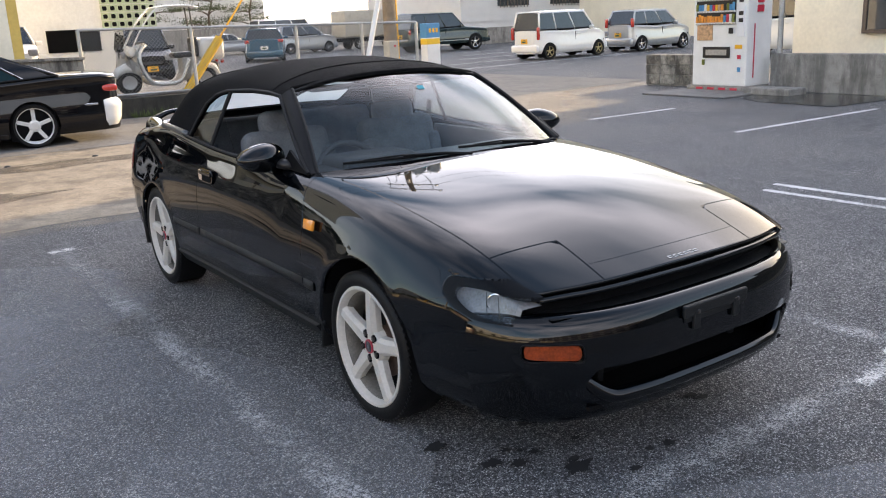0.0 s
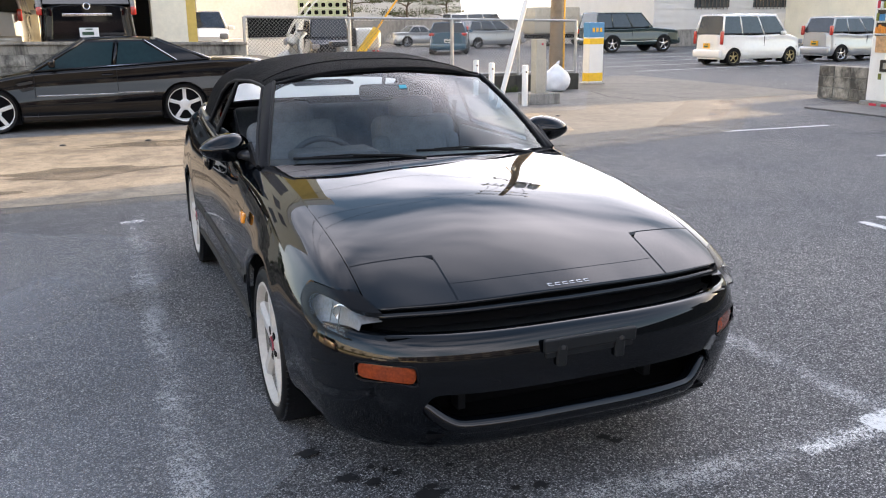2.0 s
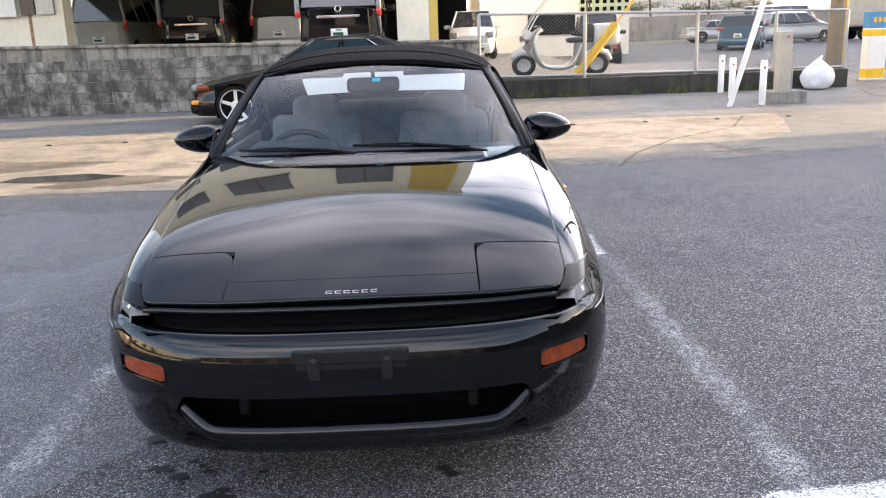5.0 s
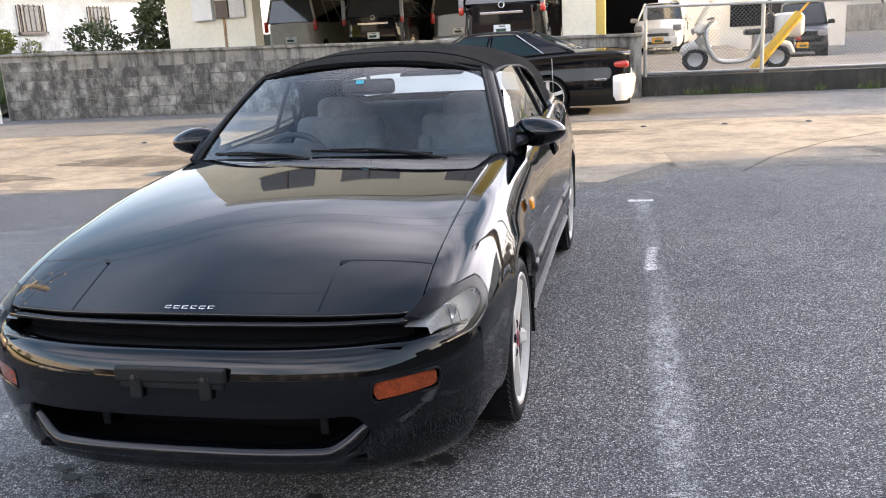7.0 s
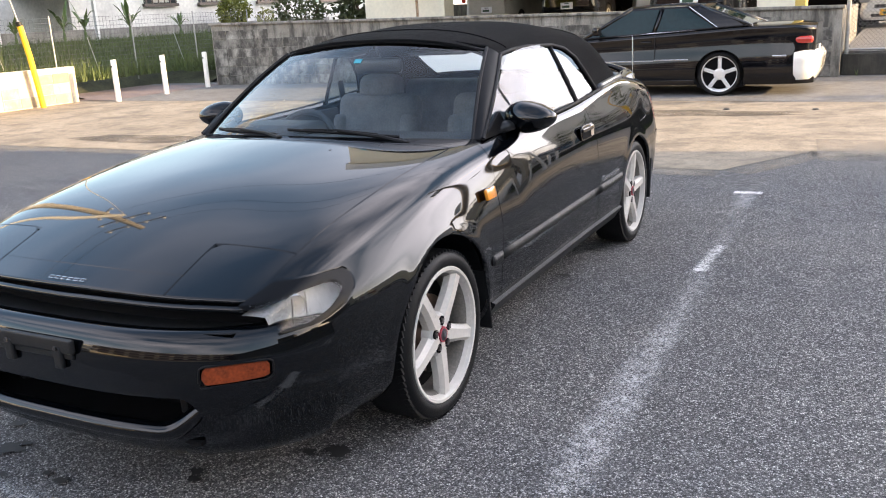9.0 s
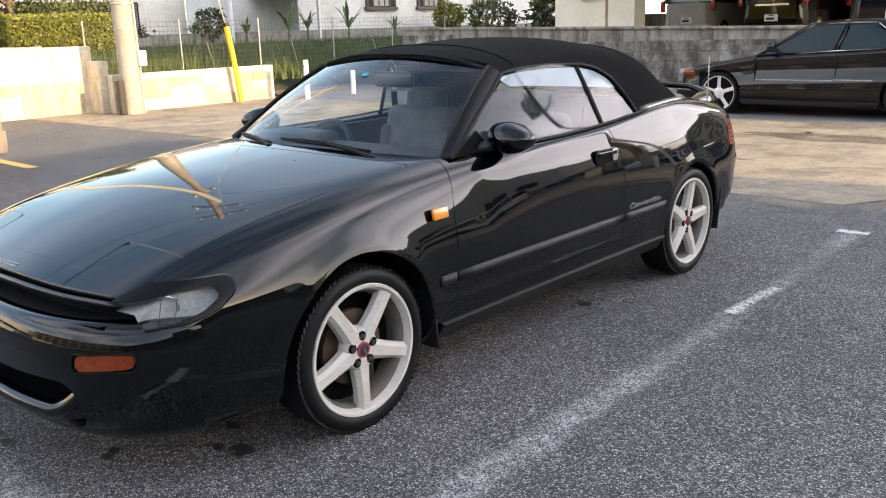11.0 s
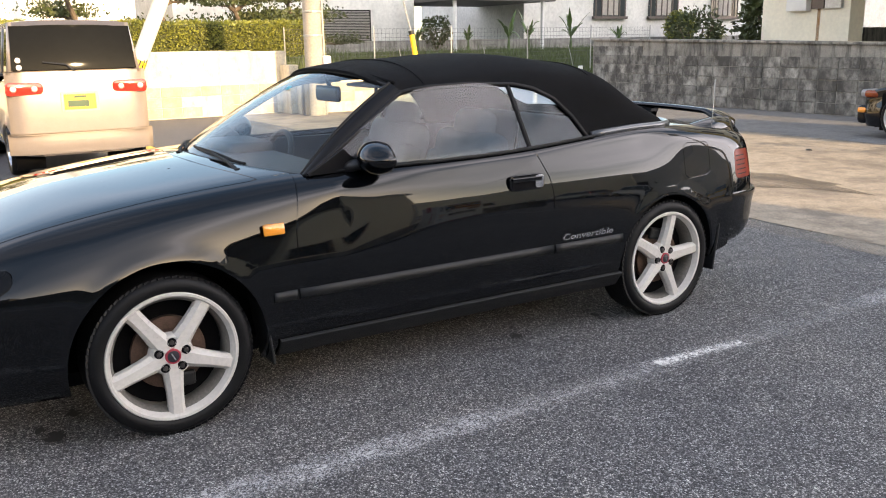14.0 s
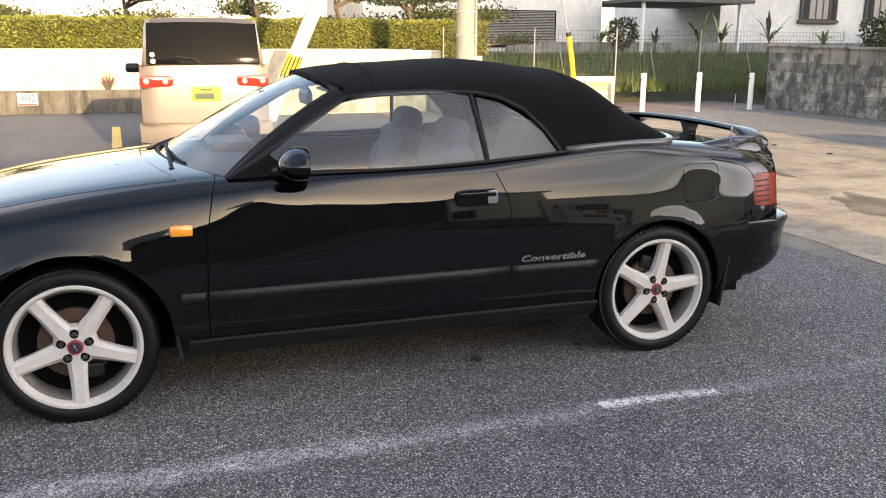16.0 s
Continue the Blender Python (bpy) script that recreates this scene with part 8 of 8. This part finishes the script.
part("canopy_roof", bm_tube([(0, -0.16, 1.71), (0, 0.15, 1.745), (0, 0.50, 1.74), (0, 0.72, 1.70)], [0.25, 0.27, 0.27, 0.24], 14, squash=0.09), M["scooterw"], SC, "thin white canopy roof", True, 180)
for s in (1, -1):
    part("roof_post", bm_tube([(s * 0.13, 0.60, 0.95), (s * 0.13, 0.56, 1.72)], 0.016, 6), M["black"], SC)

# vending machine
VM = thing("vending_machine", pose(11.02, 6.30, 0.10), "white drinks vending machine with lit shelves on a low plinth", "vending machine")
part("cabinet", bm_box(0.37, 0, 0.90, 0.70, 1.18, 1.80, 0.02), M["white"], VM)
part("base", bm_box(0.34, 0, -0.05, 0.80, 1.30, 0.10, 0.01), M["block"], VM)
for k in range(4):
    part("base_print", bm_box(-0.065, -0.40 + 0.25 * k, -0.045, 0.006, 0.15, 0.04), M["inkred"], VM)
win = part("display", bm_box(0.015, 0.09, 1.40, 0.02, 0.86, 0.62, 0.004), M["black"], VM, "display window")
rv = random.Random(5)
cols = ["inkred", "orange", "plate_y", "bluesign", "leaf", "white", "black", "drinks"]
for r in range(3):
    z = 1.14 + 0.205 * r
    part("shelf", bm_box(0.0, 0.09, z - 0.025, 0.04, 0.86, 0.030, 0.003), M["white"], win)
    for k in range(14):
        y = -0.305 + 0.061 * k
        h = rv.choice((0.105, 0.12, 0.14))
        part("drink_can", bm_lathe([(0.0, h), (0.020, h), (0.024, h - 0.012), (0.024, 0.0)], 10, "z", at=(-0.012, y, z - 0.008)), M["orange" if r == 0 and k > 3 else rv.choice(cols)], win)
        part("button", bm_box(-0.022, y, z - 0.028, 0.008, 0.035, 0.016, 0.002), M["steel"], win)
part("poster", bm_box(0.012, 0.32, 0.95, 0.02, 0.34, 0.27, 0.003), M["drinks"], VM, "brown picture poster")
part("coin_panel", bm_box(0.012, -0.46, 1.30, 0.02, 0.16, 0.85, 0.003), M["plate_w"], VM)
for k, z in enumerate((1.62, 1.50, 1.28, 1.16)):
    part("slot_plate", bm_box(-0.002, -0.46, z, 0.014, 0.09, 0.07, 0.003), M["black"], VM)
part("card_reader", bm_box(-0.006, -0.26, 0.98, 0.02, 0.09, 0.10, 0.004), M["black"], VM)
tray = part("outlet", bm_box(0.005, 0.05, 0.60, 0.02, 0.60, 0.20, 0.01), M["black"], VM, "dark delivery flap")
part("flap", bm_box(-0.004, 0.05, 0.60, 0.012, 0.46, 0.10, 0.004), M["steel"], tray)
part("label", bm_box(0.012, -0.42, 0.70, 0.012, 0.15, 0.07), M["plate_y"], VM)
part("label", bm_box(0.012, -0.44, 0.52, 0.012, 0.07, 0.07), M["inkred"], VM)
part("label", bm_box(0.012, -0.44, 0.30, 0.012, 0.06, 0.08), M["bluesign"], VM)
part("label", bm_box(0.012, 0.34, 0.42, 0.012, 0.06, 0.10), M["leaf"], VM)
for k in range(4):
    part("maker_mark", bm_box(0.36, -0.597, 1.35 + 0.16 * k, 0.17, 0.010, 0.12, 0.02), M["inkred"], VM, "red maker's mark")
part("side_line", bm_box(0.22, -0.597, 0.62, 0.025, 0.008, 0.95), M["inkred"], VM)
part("post", bm_tube([(0.80, -0.72, -0.10), (0.80, -0.72, 2.6)], 0.05, 10), M["steel"], VM)
slab("pad", 9.9, 11.0, 5.3, 7.1, 0, 0.03, M["lane2"], "pale concrete pad before the machine", "pavement", 0.008)
slab("kerb", 10.7, 11.2, 4.6, 5.5, 0, 0.12, M["block"], "broken concrete kerb", "kerb", 0.02)
flat("puddle", [(9.7, 3.2), (11.3, 3.0), (11.4, 5.2), (10.3, 5.4), (9.8, 4.6)], 0.009, M["wet"], "", "dark wet patch by the wall", "puddle")
flat("puddle", [(1.3, 0.0)] * 0 or [(-4.2, 4.45), (-3.3, 4.35), (-2.9, 4.6), (-3.4, 4.85), (-4.1, 4.75)], 0.0125, M["wet"], "", "small puddle in the concrete lane", "puddle")
flat("manhole_cover", [(15.2 + 0.35 * math.cos(a), 11.4 + 0.35 * math.sin(a)) for a in [math.tau * k / 24 for k in range(24)]], 0.012, M["trim"], "", "dark iron manhole cover", "cover")
for k in range(12):
    ob = part("stud", bm_lathe([(0, 0.02), (0.03, 0.015), (0.045, 0)], 10, "z"), M["black"], None)
    ob.location = (-6.0 + 1.05 * k, 7.55 + 0.03 * k, 0.006)
    tagged(ob, "small dark stud set in the concrete lane", "stud", "studs along the lane")

# ---- poles and wires ----
def arm(P, z, half, ang, n=4):
    d = Vector((math.cos(ang), math.sin(ang), 0))
    part("cross_arm", bm_tube([d * -half + Vector((0, 0, z)), d * half + Vector((0, 0, z))], 0.05, 6), M["steel"], P)
    for k in range(n):
        q = d * (-half * 0.9 + 1.8 * half * k / (n - 1)) + Vector((0, 0, z))
        part("insulator", bm_lathe([(0.05, 0), (0.07, 0.06), (0.04, 0.10), (0.06, 0.16), (0, 0.22)], 10, "z", at=q), M["white"], P)


UP1 = thing("utility_pole", pose(9.95, 15.9, 0), "weathered wooden utility pole with transformers and cross arms", "pole")
part("shaft", bm_tube([(0, 0, 0), (0.05, 0, 6), (0, 0, 12.3)], [0.18, 0.16, 0.13], 16), M["wood"], UP1, smooth=True)
for z, hf, a in ((12.0, 1.25, -0.5), (11.3, 1.15, -0.5), (10.5, 0.9, 1.0), (9.9, 1.2, -0.5), (8.7, 0.8, -0.5), (7.2, 0.6, 1.0)):
    arm(UP1, z, hf, a)
for d in (0.42, 0.98):
    at = (d * math.cos(0.5), -d * math.sin(0.5), 8.85)
    part("transformer", bm_lathe([(0, 0.98), (0.06, 0.97), (0.24, 0.90), (0.27, 0.82), (0.27, 0.05), (0.24, 0), (0, 0)], 16, "z", at=at), M["steel"], UP1, smooth=True)
    for k in (-1, 0, 1):
        part("bushing", bm_tube([(at[0] + 0.12 * k, at[1], 9.80), (at[0] + 0.15 * k, at[1], 10.05)], [0.035, 0.02], 8), M["steel"], UP1)
for k in range(4):
    d = -1.05 + 0.32 * k
    part("fuse_cutout", bm_tube([(d * math.cos(0.5), -d * math.sin(0.5) - 0.05, 9.95), (d * math.cos(0.5) + 0.05, -d * math.sin(0.5) - 0.2, 9.55)], [0.06, 0.045], 8), M["steel"], UP1)
for k, (z0, z1) in enumerate(((11.9, 9.9), (11.2, 10.0), (10.4, 8.9), (11.9, 10.1), (9.8, 7.2))):
    d0, d1 = (0.9, -0.7, 0.3, -1.1, 0.2)[k], (0.45, -0.5, 0.9, -0.9, -0.4)[k]
    ends = [Vector((d * math.cos(0.5), -d * math.sin(0.5), z)) for d, z in ((d0, z0), ((d0 + d1) / 2 + 0.25, (z0 + z1) / 2 - 0.3), (d1, z1))]
    part("jumper_cable", bm_tube([ends[0].lerp(ends[1], i / 6).lerp(ends[1].lerp(ends[2], i / 6), i / 6) for i in range(7)], 0.016, 6), M["black"], UP1)
part("conduit", bm_tube([(0.17, -0.1, 0), (0.15, -0.1, 6)], 0.03, 8), M["plate_y"], UP1)
UP2 = thing("utility_pole", pose(-12.25, 5.15, 0), "concrete utility pole with bands and cross arms", "pole")
part("shaft", bm_tube([(0, 0, 0), (-0.12, -0.02, 11)], [0.185, 0.13], 18), M["polec"], UP2, smooth=True)
for z in (1.55, 2.0, 2.6):
    part("band", bm_lathe([(0.185, -0.02), (0.192, -0.015), (0.192, 0.015), (0.185, 0.02)], 18, "z", at=(-0.015, 0, z)), M["steel"], UP2)
for z, hf, a in ((10.3, 1.1, 0.6), (9.4, 0.9, 0.6), (8.0, 0.8, 2.1)):
    arm(UP2, z, hf, a)
part("guard_sleeve", bm_box(0.02, -0.22, 0.32, 0.10, 0.12, 0.62, 0.01), M["black"], UP2, "black sleeve")
part("box", bm_box(0.12, 0.20, 1.02, 0.14, 0.16, 0.28, 0.02), M["plate_w"], UP2)
part("riser", bm_tube([(0.05, 0.20, 0), (0.0, 0.19, 5)], 0.025, 8), M["steel"], UP2)
LN = thing("leaning_pole", pose(-12.0, 1.2, 0), "white strut pole with a yellow and black warning sleeve", "pole")
part("shaft", bm_tube([(0, 0, 0), (0, 1.0, 2.17), (0, 4.0, 8.9)], 0.13, 14), M["polew"], LN, smooth=True)
slv = part("warning_sleeve", bm_tube([(0.0, 0.36, 0.80), (0, 0.53, 1.16)], 0.142, 14), M["yellow"], LN, "yellow sleeve with black bars", True)
for k in range(-2, 3):
    a = k * 0.5
    part("black_bar", bm_tube([(0.143 * math.cos(a), 0.36 + 0.143 * math.sin(a), 0.80), (0.143 * math.cos(a), 0.53 + 0.143 * math.sin(a), 1.16)], 0.014, 4), M["black"], slv)
YP = thing("guy_guard", pose(-12.45, 7.62, 0), "yellow guard tube with black cap on a guy wire", "guard")
part("guard_tube", bm_tube([(0, 0.10, 0.0), (0, -0.02, 1.0), (0, -0.12, 1.55)], 0.055, 12), M["yellow"], YP, smooth=True)
part("cap", bm_tube([(0, -0.12, 1.55), (0, -0.135, 1.63)], 0.058, 12), M["black"], YP)
part("guy_wire", bm_tube([(0, -0.135, 1.6), (0.15, -2.2, 9.3)], 0.015, 6), M["steel"], YP)
wires = [((9.95, 15.9, 11.9), (-12.3, 5.15, 10.5)), ((9.6, 15.8, 11.2), (-12.4, 5.0, 9.6)), ((9.95, 15.9, 8.6), (-12.3, 5.15, 8.3)), ((9.95, 15.9, 11.9), (50, 22, 10.5)), ((9.95, 15.9, 11.2), (52, 20, 9.6)), ((-12.3, 5.15, 10.4), (-20, -40, 10.4)), ((-12.2, 5.15, 9.5), (-19, -40, 9.6))]
WR = thing("power_cables", pose(0, 0, 0), "thin black overhead power cables between the poles", "cable")
for a, c in wires:
    A, B = Vector(a), Vector(c)
    pts = [A.lerp(B, i / 20) - Vector((0, 0, 3.2 * (i / 20) * (1 - i / 20))) for i in range(21)]
    part("cable", bm_tube(pts, 0.009, 5), M["black"], WR)

# ---- bay number ----
BN = thing("bay_number_sign", pose(-14.775, -3.10, 0.30), "white plate with the bay number 302", "sign")
part("plate", bm_box(0, 0, 0, 0.012, 0.36, 0.24, 0.003), M["plate_w"], BN)
fc = bpy.data.curves.new("digits", "FONT")
fc.body, fc.size, fc.extrude, fc.align_x, fc.align_y = "302", 0.20, 0.002, "CENTER", "CENTER"
tob = new("digits", fc)
bpy.context.view_layer.update()
dm = bpy.data.meshes.new_from_object(tob.evaluated_get(bpy.context.evaluated_depsgraph_get()))
bpy.data.objects.remove(tob)
dm.materials.clear()
dm.materials.append(M["black"])
dg = new("digits", dm)
dg.parent = BN
dg.matrix_basis = Matrix.Translation((0.009, 0, 0.01)) @ Matrix.Rotation(radians(90), 4, "Z") @ Matrix.Rotation(radians(90), 4, "X")
part("red_line", bm_box(0.008, 0, -0.10, 0.004, 0.34, 0.03), M["inkred"], BN)

# ---- plants ----
def leaf_cloud(rng, n, place, size, out=None):
    """Small bent leaves scattered by place()."""
    V, F = out if out else ([], [])
    for _ in range(n):
        p, nrm = place()
        d = Vector((rng.gauss(0, 1), rng.gauss(0, 1), rng.gauss(0, 0.7))).normalized()
        d = (d + nrm * 0.8).normalized()
        s = d.cross(Vector((rng.gauss(0, 1), rng.gauss(0, 1), rng.gauss(0, 1)))).normalized()
        L_ = size * rng.uniform(0.6, 1.3)
        i = len(V)
        a = p + d * L_
        V += [tuple(p), tuple(p + d * L_ * 0.5 + s * L_ * 0.3), tuple(a), tuple(p + d * L_ * 0.5 - s * L_ * 0.3)]
        F.append((i, i + 1, i + 2, i + 3))
    return V, F


rg = random.Random(11)


def hedge(x0, x1, y0, y1, z0, z1, n, label):
    h_ = thing("hedge", pose(0, 0, 0), label, "hedge")
    # solid core, painted darker than the leaves for the shade between them
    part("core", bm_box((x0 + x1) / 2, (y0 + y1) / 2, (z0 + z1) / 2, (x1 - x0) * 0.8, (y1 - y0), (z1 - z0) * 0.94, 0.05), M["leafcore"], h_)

    def place():
        f = rg.random()
        y = rg.uniform(y0, y1)
        top_z = z1 + 0.06 * noise.noise(Vector((y * 1.3, 0, 0)))
        if f < 0.62:
            return Vector((x1 + 0.05 * noise.noise(Vector((y * 2, 5, 0))) + rg.gauss(0, 0.03), y, rg.uniform(z0, top_z))), Vector((1, 0, 0))
        return Vector((rg.uniform(x0, x1), y, top_z + rg.gauss(0, 0.025))), Vector((0, 0, 1))
    V, F = leaf_cloud(rg, n, place, 0.060)
    o = link_mesh("leaves", V, F, M["leaf"], h_)
    o["kind"] = "stuff"


hedge(-16.9, -16.2, -14.0, 7.2, 1.1, 1.88, 42000, "clipped sunlit green hedge above the garden wall")


def pine(x, y, h, rng, spread=1.0):
    t = thing("tree", pose(x, y, 0), "dark garden pine with cloud-like layered foliage", "tree", "garden trees")
    lean_ = rng.uniform(-0.5, 0.5)
    tr_ = [Vector((lean_ * (k / 6) ** 1.5 + 0.12 * math.sin(k * 1.7), 0.3 * math.sin(k), h * k / 6)) for k in range(7)]
    tk = part("trunk", bm_tube(tr_, [0.105 - 0.012 * k for k in range(7)], 8), M["bark"], t, smooth=True)
    pads = []
    for k in range(9):
        f = 0.35 + 0.65 * k / 8
        p0 = tr_[min(6, int(f * 6))]
        a = rng.uniform(0, math.tau)
        r = rng.uniform(0.5, 1.3) * spread * (1.25 - f * 0.7)
        p1 = p0 + Vector((math.cos(a) * r, math.sin(a) * r, rng.uniform(0.0, 0.35)))
        part("limb", bm_tube([p0, p0.lerp(p1, 0.5) + Vector((0, 0, 0.08)), p1], [0.06, 0.045, 0.02], 6), M["bark"], tk)
        pads.append((p1, rng.uniform(0.45, 0.85) * spread))

    def place():
        p, r = rng.choice(pads)
        q = Vector((rng.gauss(0, 0.5), rng.gauss(0, 0.5), abs(rng.gauss(0, 0.22)))) * r
        return p + q, Vector((0, 0, 1))
    V, F = leaf_cloud(rng, 5200, place, 0.10)
    c = link_mesh("crown", V, F, M["leafd"], t)


rt = random.Random(21)
for x, y, h in ((-19.5, -4.5, 3.6), (-20.5, -1.0, 3.4), (-19.0, 2.0, 3.8), (-20.0, 4.4, 3.5), (-19.2, 6.3, 3.4), (-21, 8.5, 3.8), (-20, -8, 3.6)):
    pine(x, y, h, rt)
for x, y, h in ((11.5, 57, 5.0), (16.5, 57, 5.4), (20.5, 57, 5.0), (24.0, 57.5, 5.2)):
    pine(x, y, h, rt, 1.7)


def banana(x, y, z, h, rng):
    t = thing("banana_plant", pose(x, y, z), "young banana plant with torn drooping leaves", "plant", "banana plants")
    part("stem", bm_tube([(0, 0, 0), (0.03, 0, h * 0.25), (0, 0.02, h * 0.42)], [0.08, 0.06, 0.04], 8), M["banana"], t, smooth=True)
    for k in range(8):
        a = math.tau * k / 8 + rng.uniform(-0.5, 0.5)
        d = Vector((math.cos(a), math.sin(a), 0))
        s = Vector((-d.y, d.x, 0))
        L_ = h * rng.uniform(0.40, 0.72)
        out, up, fall = rng.uniform(0.35, 0.9), rng.uniform(1.1, 1.7), rng.uniform(0.35, 1.2)
        V, F = [], []
        for i in range(10):
            f = i / 9
            c = d * L_ * f * out + Vector((0, 0, h * (0.36 + 0.02 * k / 8) + L_ * (up * f - fall * f * f)))
            w = 0.085 * math.sin(math.pi * (0.04 + 0.94 * f)) ** 0.8 * h / 1.6 * rng.uniform(0.55, 1.15)
            V += [tuple(c + s * w - Vector((0, 0, w * rng.uniform(0.2, 0.8)))), tuple(c), tuple(c - s * w - Vector((0, 0, w * rng.uniform(0.2, 0.8))))]
        for i in range(9):
            F += [(3 * i, 3 * i + 1, 3 * i + 4, 3 * i + 3), (3 * i + 1, 3 * i + 2, 3 * i + 5, 3 * i + 4)]
        link_mesh("leaf", V, F, M["banana"], t, smooth=True)


for x, y, h in ((-29.0, 17.4, 1.7), (-28.0, 21.5, 2.0), (-28.5, 23.0, 2.0), (-29.0, 20.0, 1.6), (-28.5, 25.5, 2.0), (-27.5, 27.6, 1.5)):
    banana(x, y, 0.85, h * 0.85, rt)


def shrub(x, y, z, r, n, rng, label, m="leaf"):
    t = thing("shrub", pose(x, y, z), label, "shrub")
    for k in range(4):
        a = math.tau * k / 4 + 0.3
        part("branch", bm_tube([(0, 0, 0), (math.cos(a) * r * 0.3, math.sin(a) * r * 0.3, r * 0.6), (math.cos(a) * r * 0.6, math.sin(a) * r * 0.6, r * 1.2)], [0.04, 0.03, 0.01], 6), M["bark"], t)

    def place():
        v = Vector((rng.gauss(0, 1), rng.gauss(0, 1), rng.gauss(0, 1))).normalized()
        k = r * (0.75 + 0.35 * noise.noise(v * 2.5 + Vector((x, y, 0)))) * rng.uniform(0.75, 1.05)
        return Vector((v.x * k, v.y * k, r * 0.95 + v.z * k * 0.9)), v
    V, F = leaf_cloud(rng, n, place, r * 0.14)
    link_mesh("crown", V, F, M[m], t)


shrub(-30.0, 34.5, 0.9, 1.1, 2600, rt, "dense clipped green shrub before the white house")
shrub(-30.0, 37.2, 0.9, 0.7, 900, rt, "loose green shrub before the white house")
shrub(-31.0, 19.6, 1.0, 0.9, 1600, rt, "dark shrub beside the carport", "leafd")
shrub(-6.2, 24.6, 0.75, 1.0, 900, rt, "dark shrub behind the columns", "leafd")
shrub(-10.5, 17.0, 0.75, 1.2, 2200, rt, "dark shrub behind the retaining wall", "leafd")
shrub(-11.6, 15.2, 0.75, 0.8, 1200, rt, "dark shrub behind the retaining wall", "leafd")
shrub(-15.2, -1.60, 0.46, 0.20, 220, rt, "red leaved potted plant on the low wall", "redflower")

# field grass
GV, GF = [], []
rgz = random.Random(3)
for _ in range(60000):
    u = rgz.random() ** 1.6
    x, y = -13.1 - 16 * u, rgz.uniform(5.2, 34)
    if 8.4 < y < 12.8 and x > -13.75:
        continue
    z = 0.33 + 0.75 * (-12.9 - x) / 22
    h = rgz.uniform(0.10, 0.46) * (1.3 if y < 8.5 else 0.75) * (1 + 0.9 * noise.noise(Vector((x * 0.8, y * 0.8, 1))))
    a = rgz.uniform(0, math.tau)
    s = Vector((math.cos(a), math.sin(a), 0)) * 0.018
    tip = Vector((x, y, z + h)) + Vector((rgz.gauss(0, 0.10), rgz.gauss(0, 0.10), 0))
    p = Vector((x, y, z - 0.05))
    i = len(GV)
    GV += [tuple(p - s), tuple(p + s), tuple(tip)]
    GF.append((i, i + 1, i + 2))
tagged(link_mesh("field_grass", GV, GF, M["grass"]), "long uneven green grass of the field", "grass", kind="stuff")
WV, WF = [], []
for _ in range(900):
    x = rgz.uniform(1.6, 8.5)
    if noise.noise(Vector((x * 1.4, 3, 0))) < 0.05:
        continue
    p = Vector((x, 12.46 + rgz.gauss(0, 0.03), 0))
    i = len(WV)
    s = Vector((0.012, 0, 0))
    WV += [tuple(p - s), tuple(p + s), tuple(p + Vector((rgz.gauss(0, 0.05), rgz.gauss(-0.03, 0.04), rgz.uniform(0.05, 0.2))))]
    WF.append((i, i + 1, i + 2))
tagged(link_mesh("weeds", WV, WF, M["grass"]), "weeds along the foot of the plinth", "weeds", kind="stuff")

# wire fence round the field
WFN = thing("wire_fence", pose(0, 0, 0), "thin welded wire fence round the green field", "fence")
for y in (5.4, 7.6, 9.72, 12.05, 14.2, 16.4):
    part("post", bm_tube([(-14.35, y, 0.2), (-14.35, y, 1.75)], 0.016, 8), M["steel"], WFN)
for y, dx in ((8.4, 0.2), (13.6, 0.25), (10.8, 0.2)):
    part("stake", bm_tube([(-14.2, y, 0.3), (-14.2 - dx * 0.3, y - dx, 1.25)], 0.009, 6), M["steel"], WFN)
b = None
WB2 = bmesh.new()


def wire_seg(p, q, r=0.0028):
    p, q = Vector(p), Vector(q)
    d = (q - p).normalized()
    s = d.cross(Vector((1, 0, 0))).normalized() * r
    t = Vector((r, 0, 0))
    v = [WB2.verts.new(k) for k in (p + s, p + t, p - s, q + s, q + t, q - s)]
    WB2.faces.new((v[0], v[1], v[4], v[3])), WB2.faces.new((v[1], v[2], v[5], v[4])), WB2.faces.new((v[2], v[0], v[3], v[5]))


for k in range(13):
    wire_seg((-14.35, 5.4, 0.5 + 0.1 * k), (-14.35, 16.4, 0.5 + 0.1 * k))
for k in range(111):
    wire_seg((-14.35, 5.4 + 0.1 * k, 0.5), (-14.35, 5.4 + 0.1 * k, 1.7))
part("wire_mesh", WB2, M["fieldwire"], WFN, "welded wire mesh")["kind"] = "stuff"
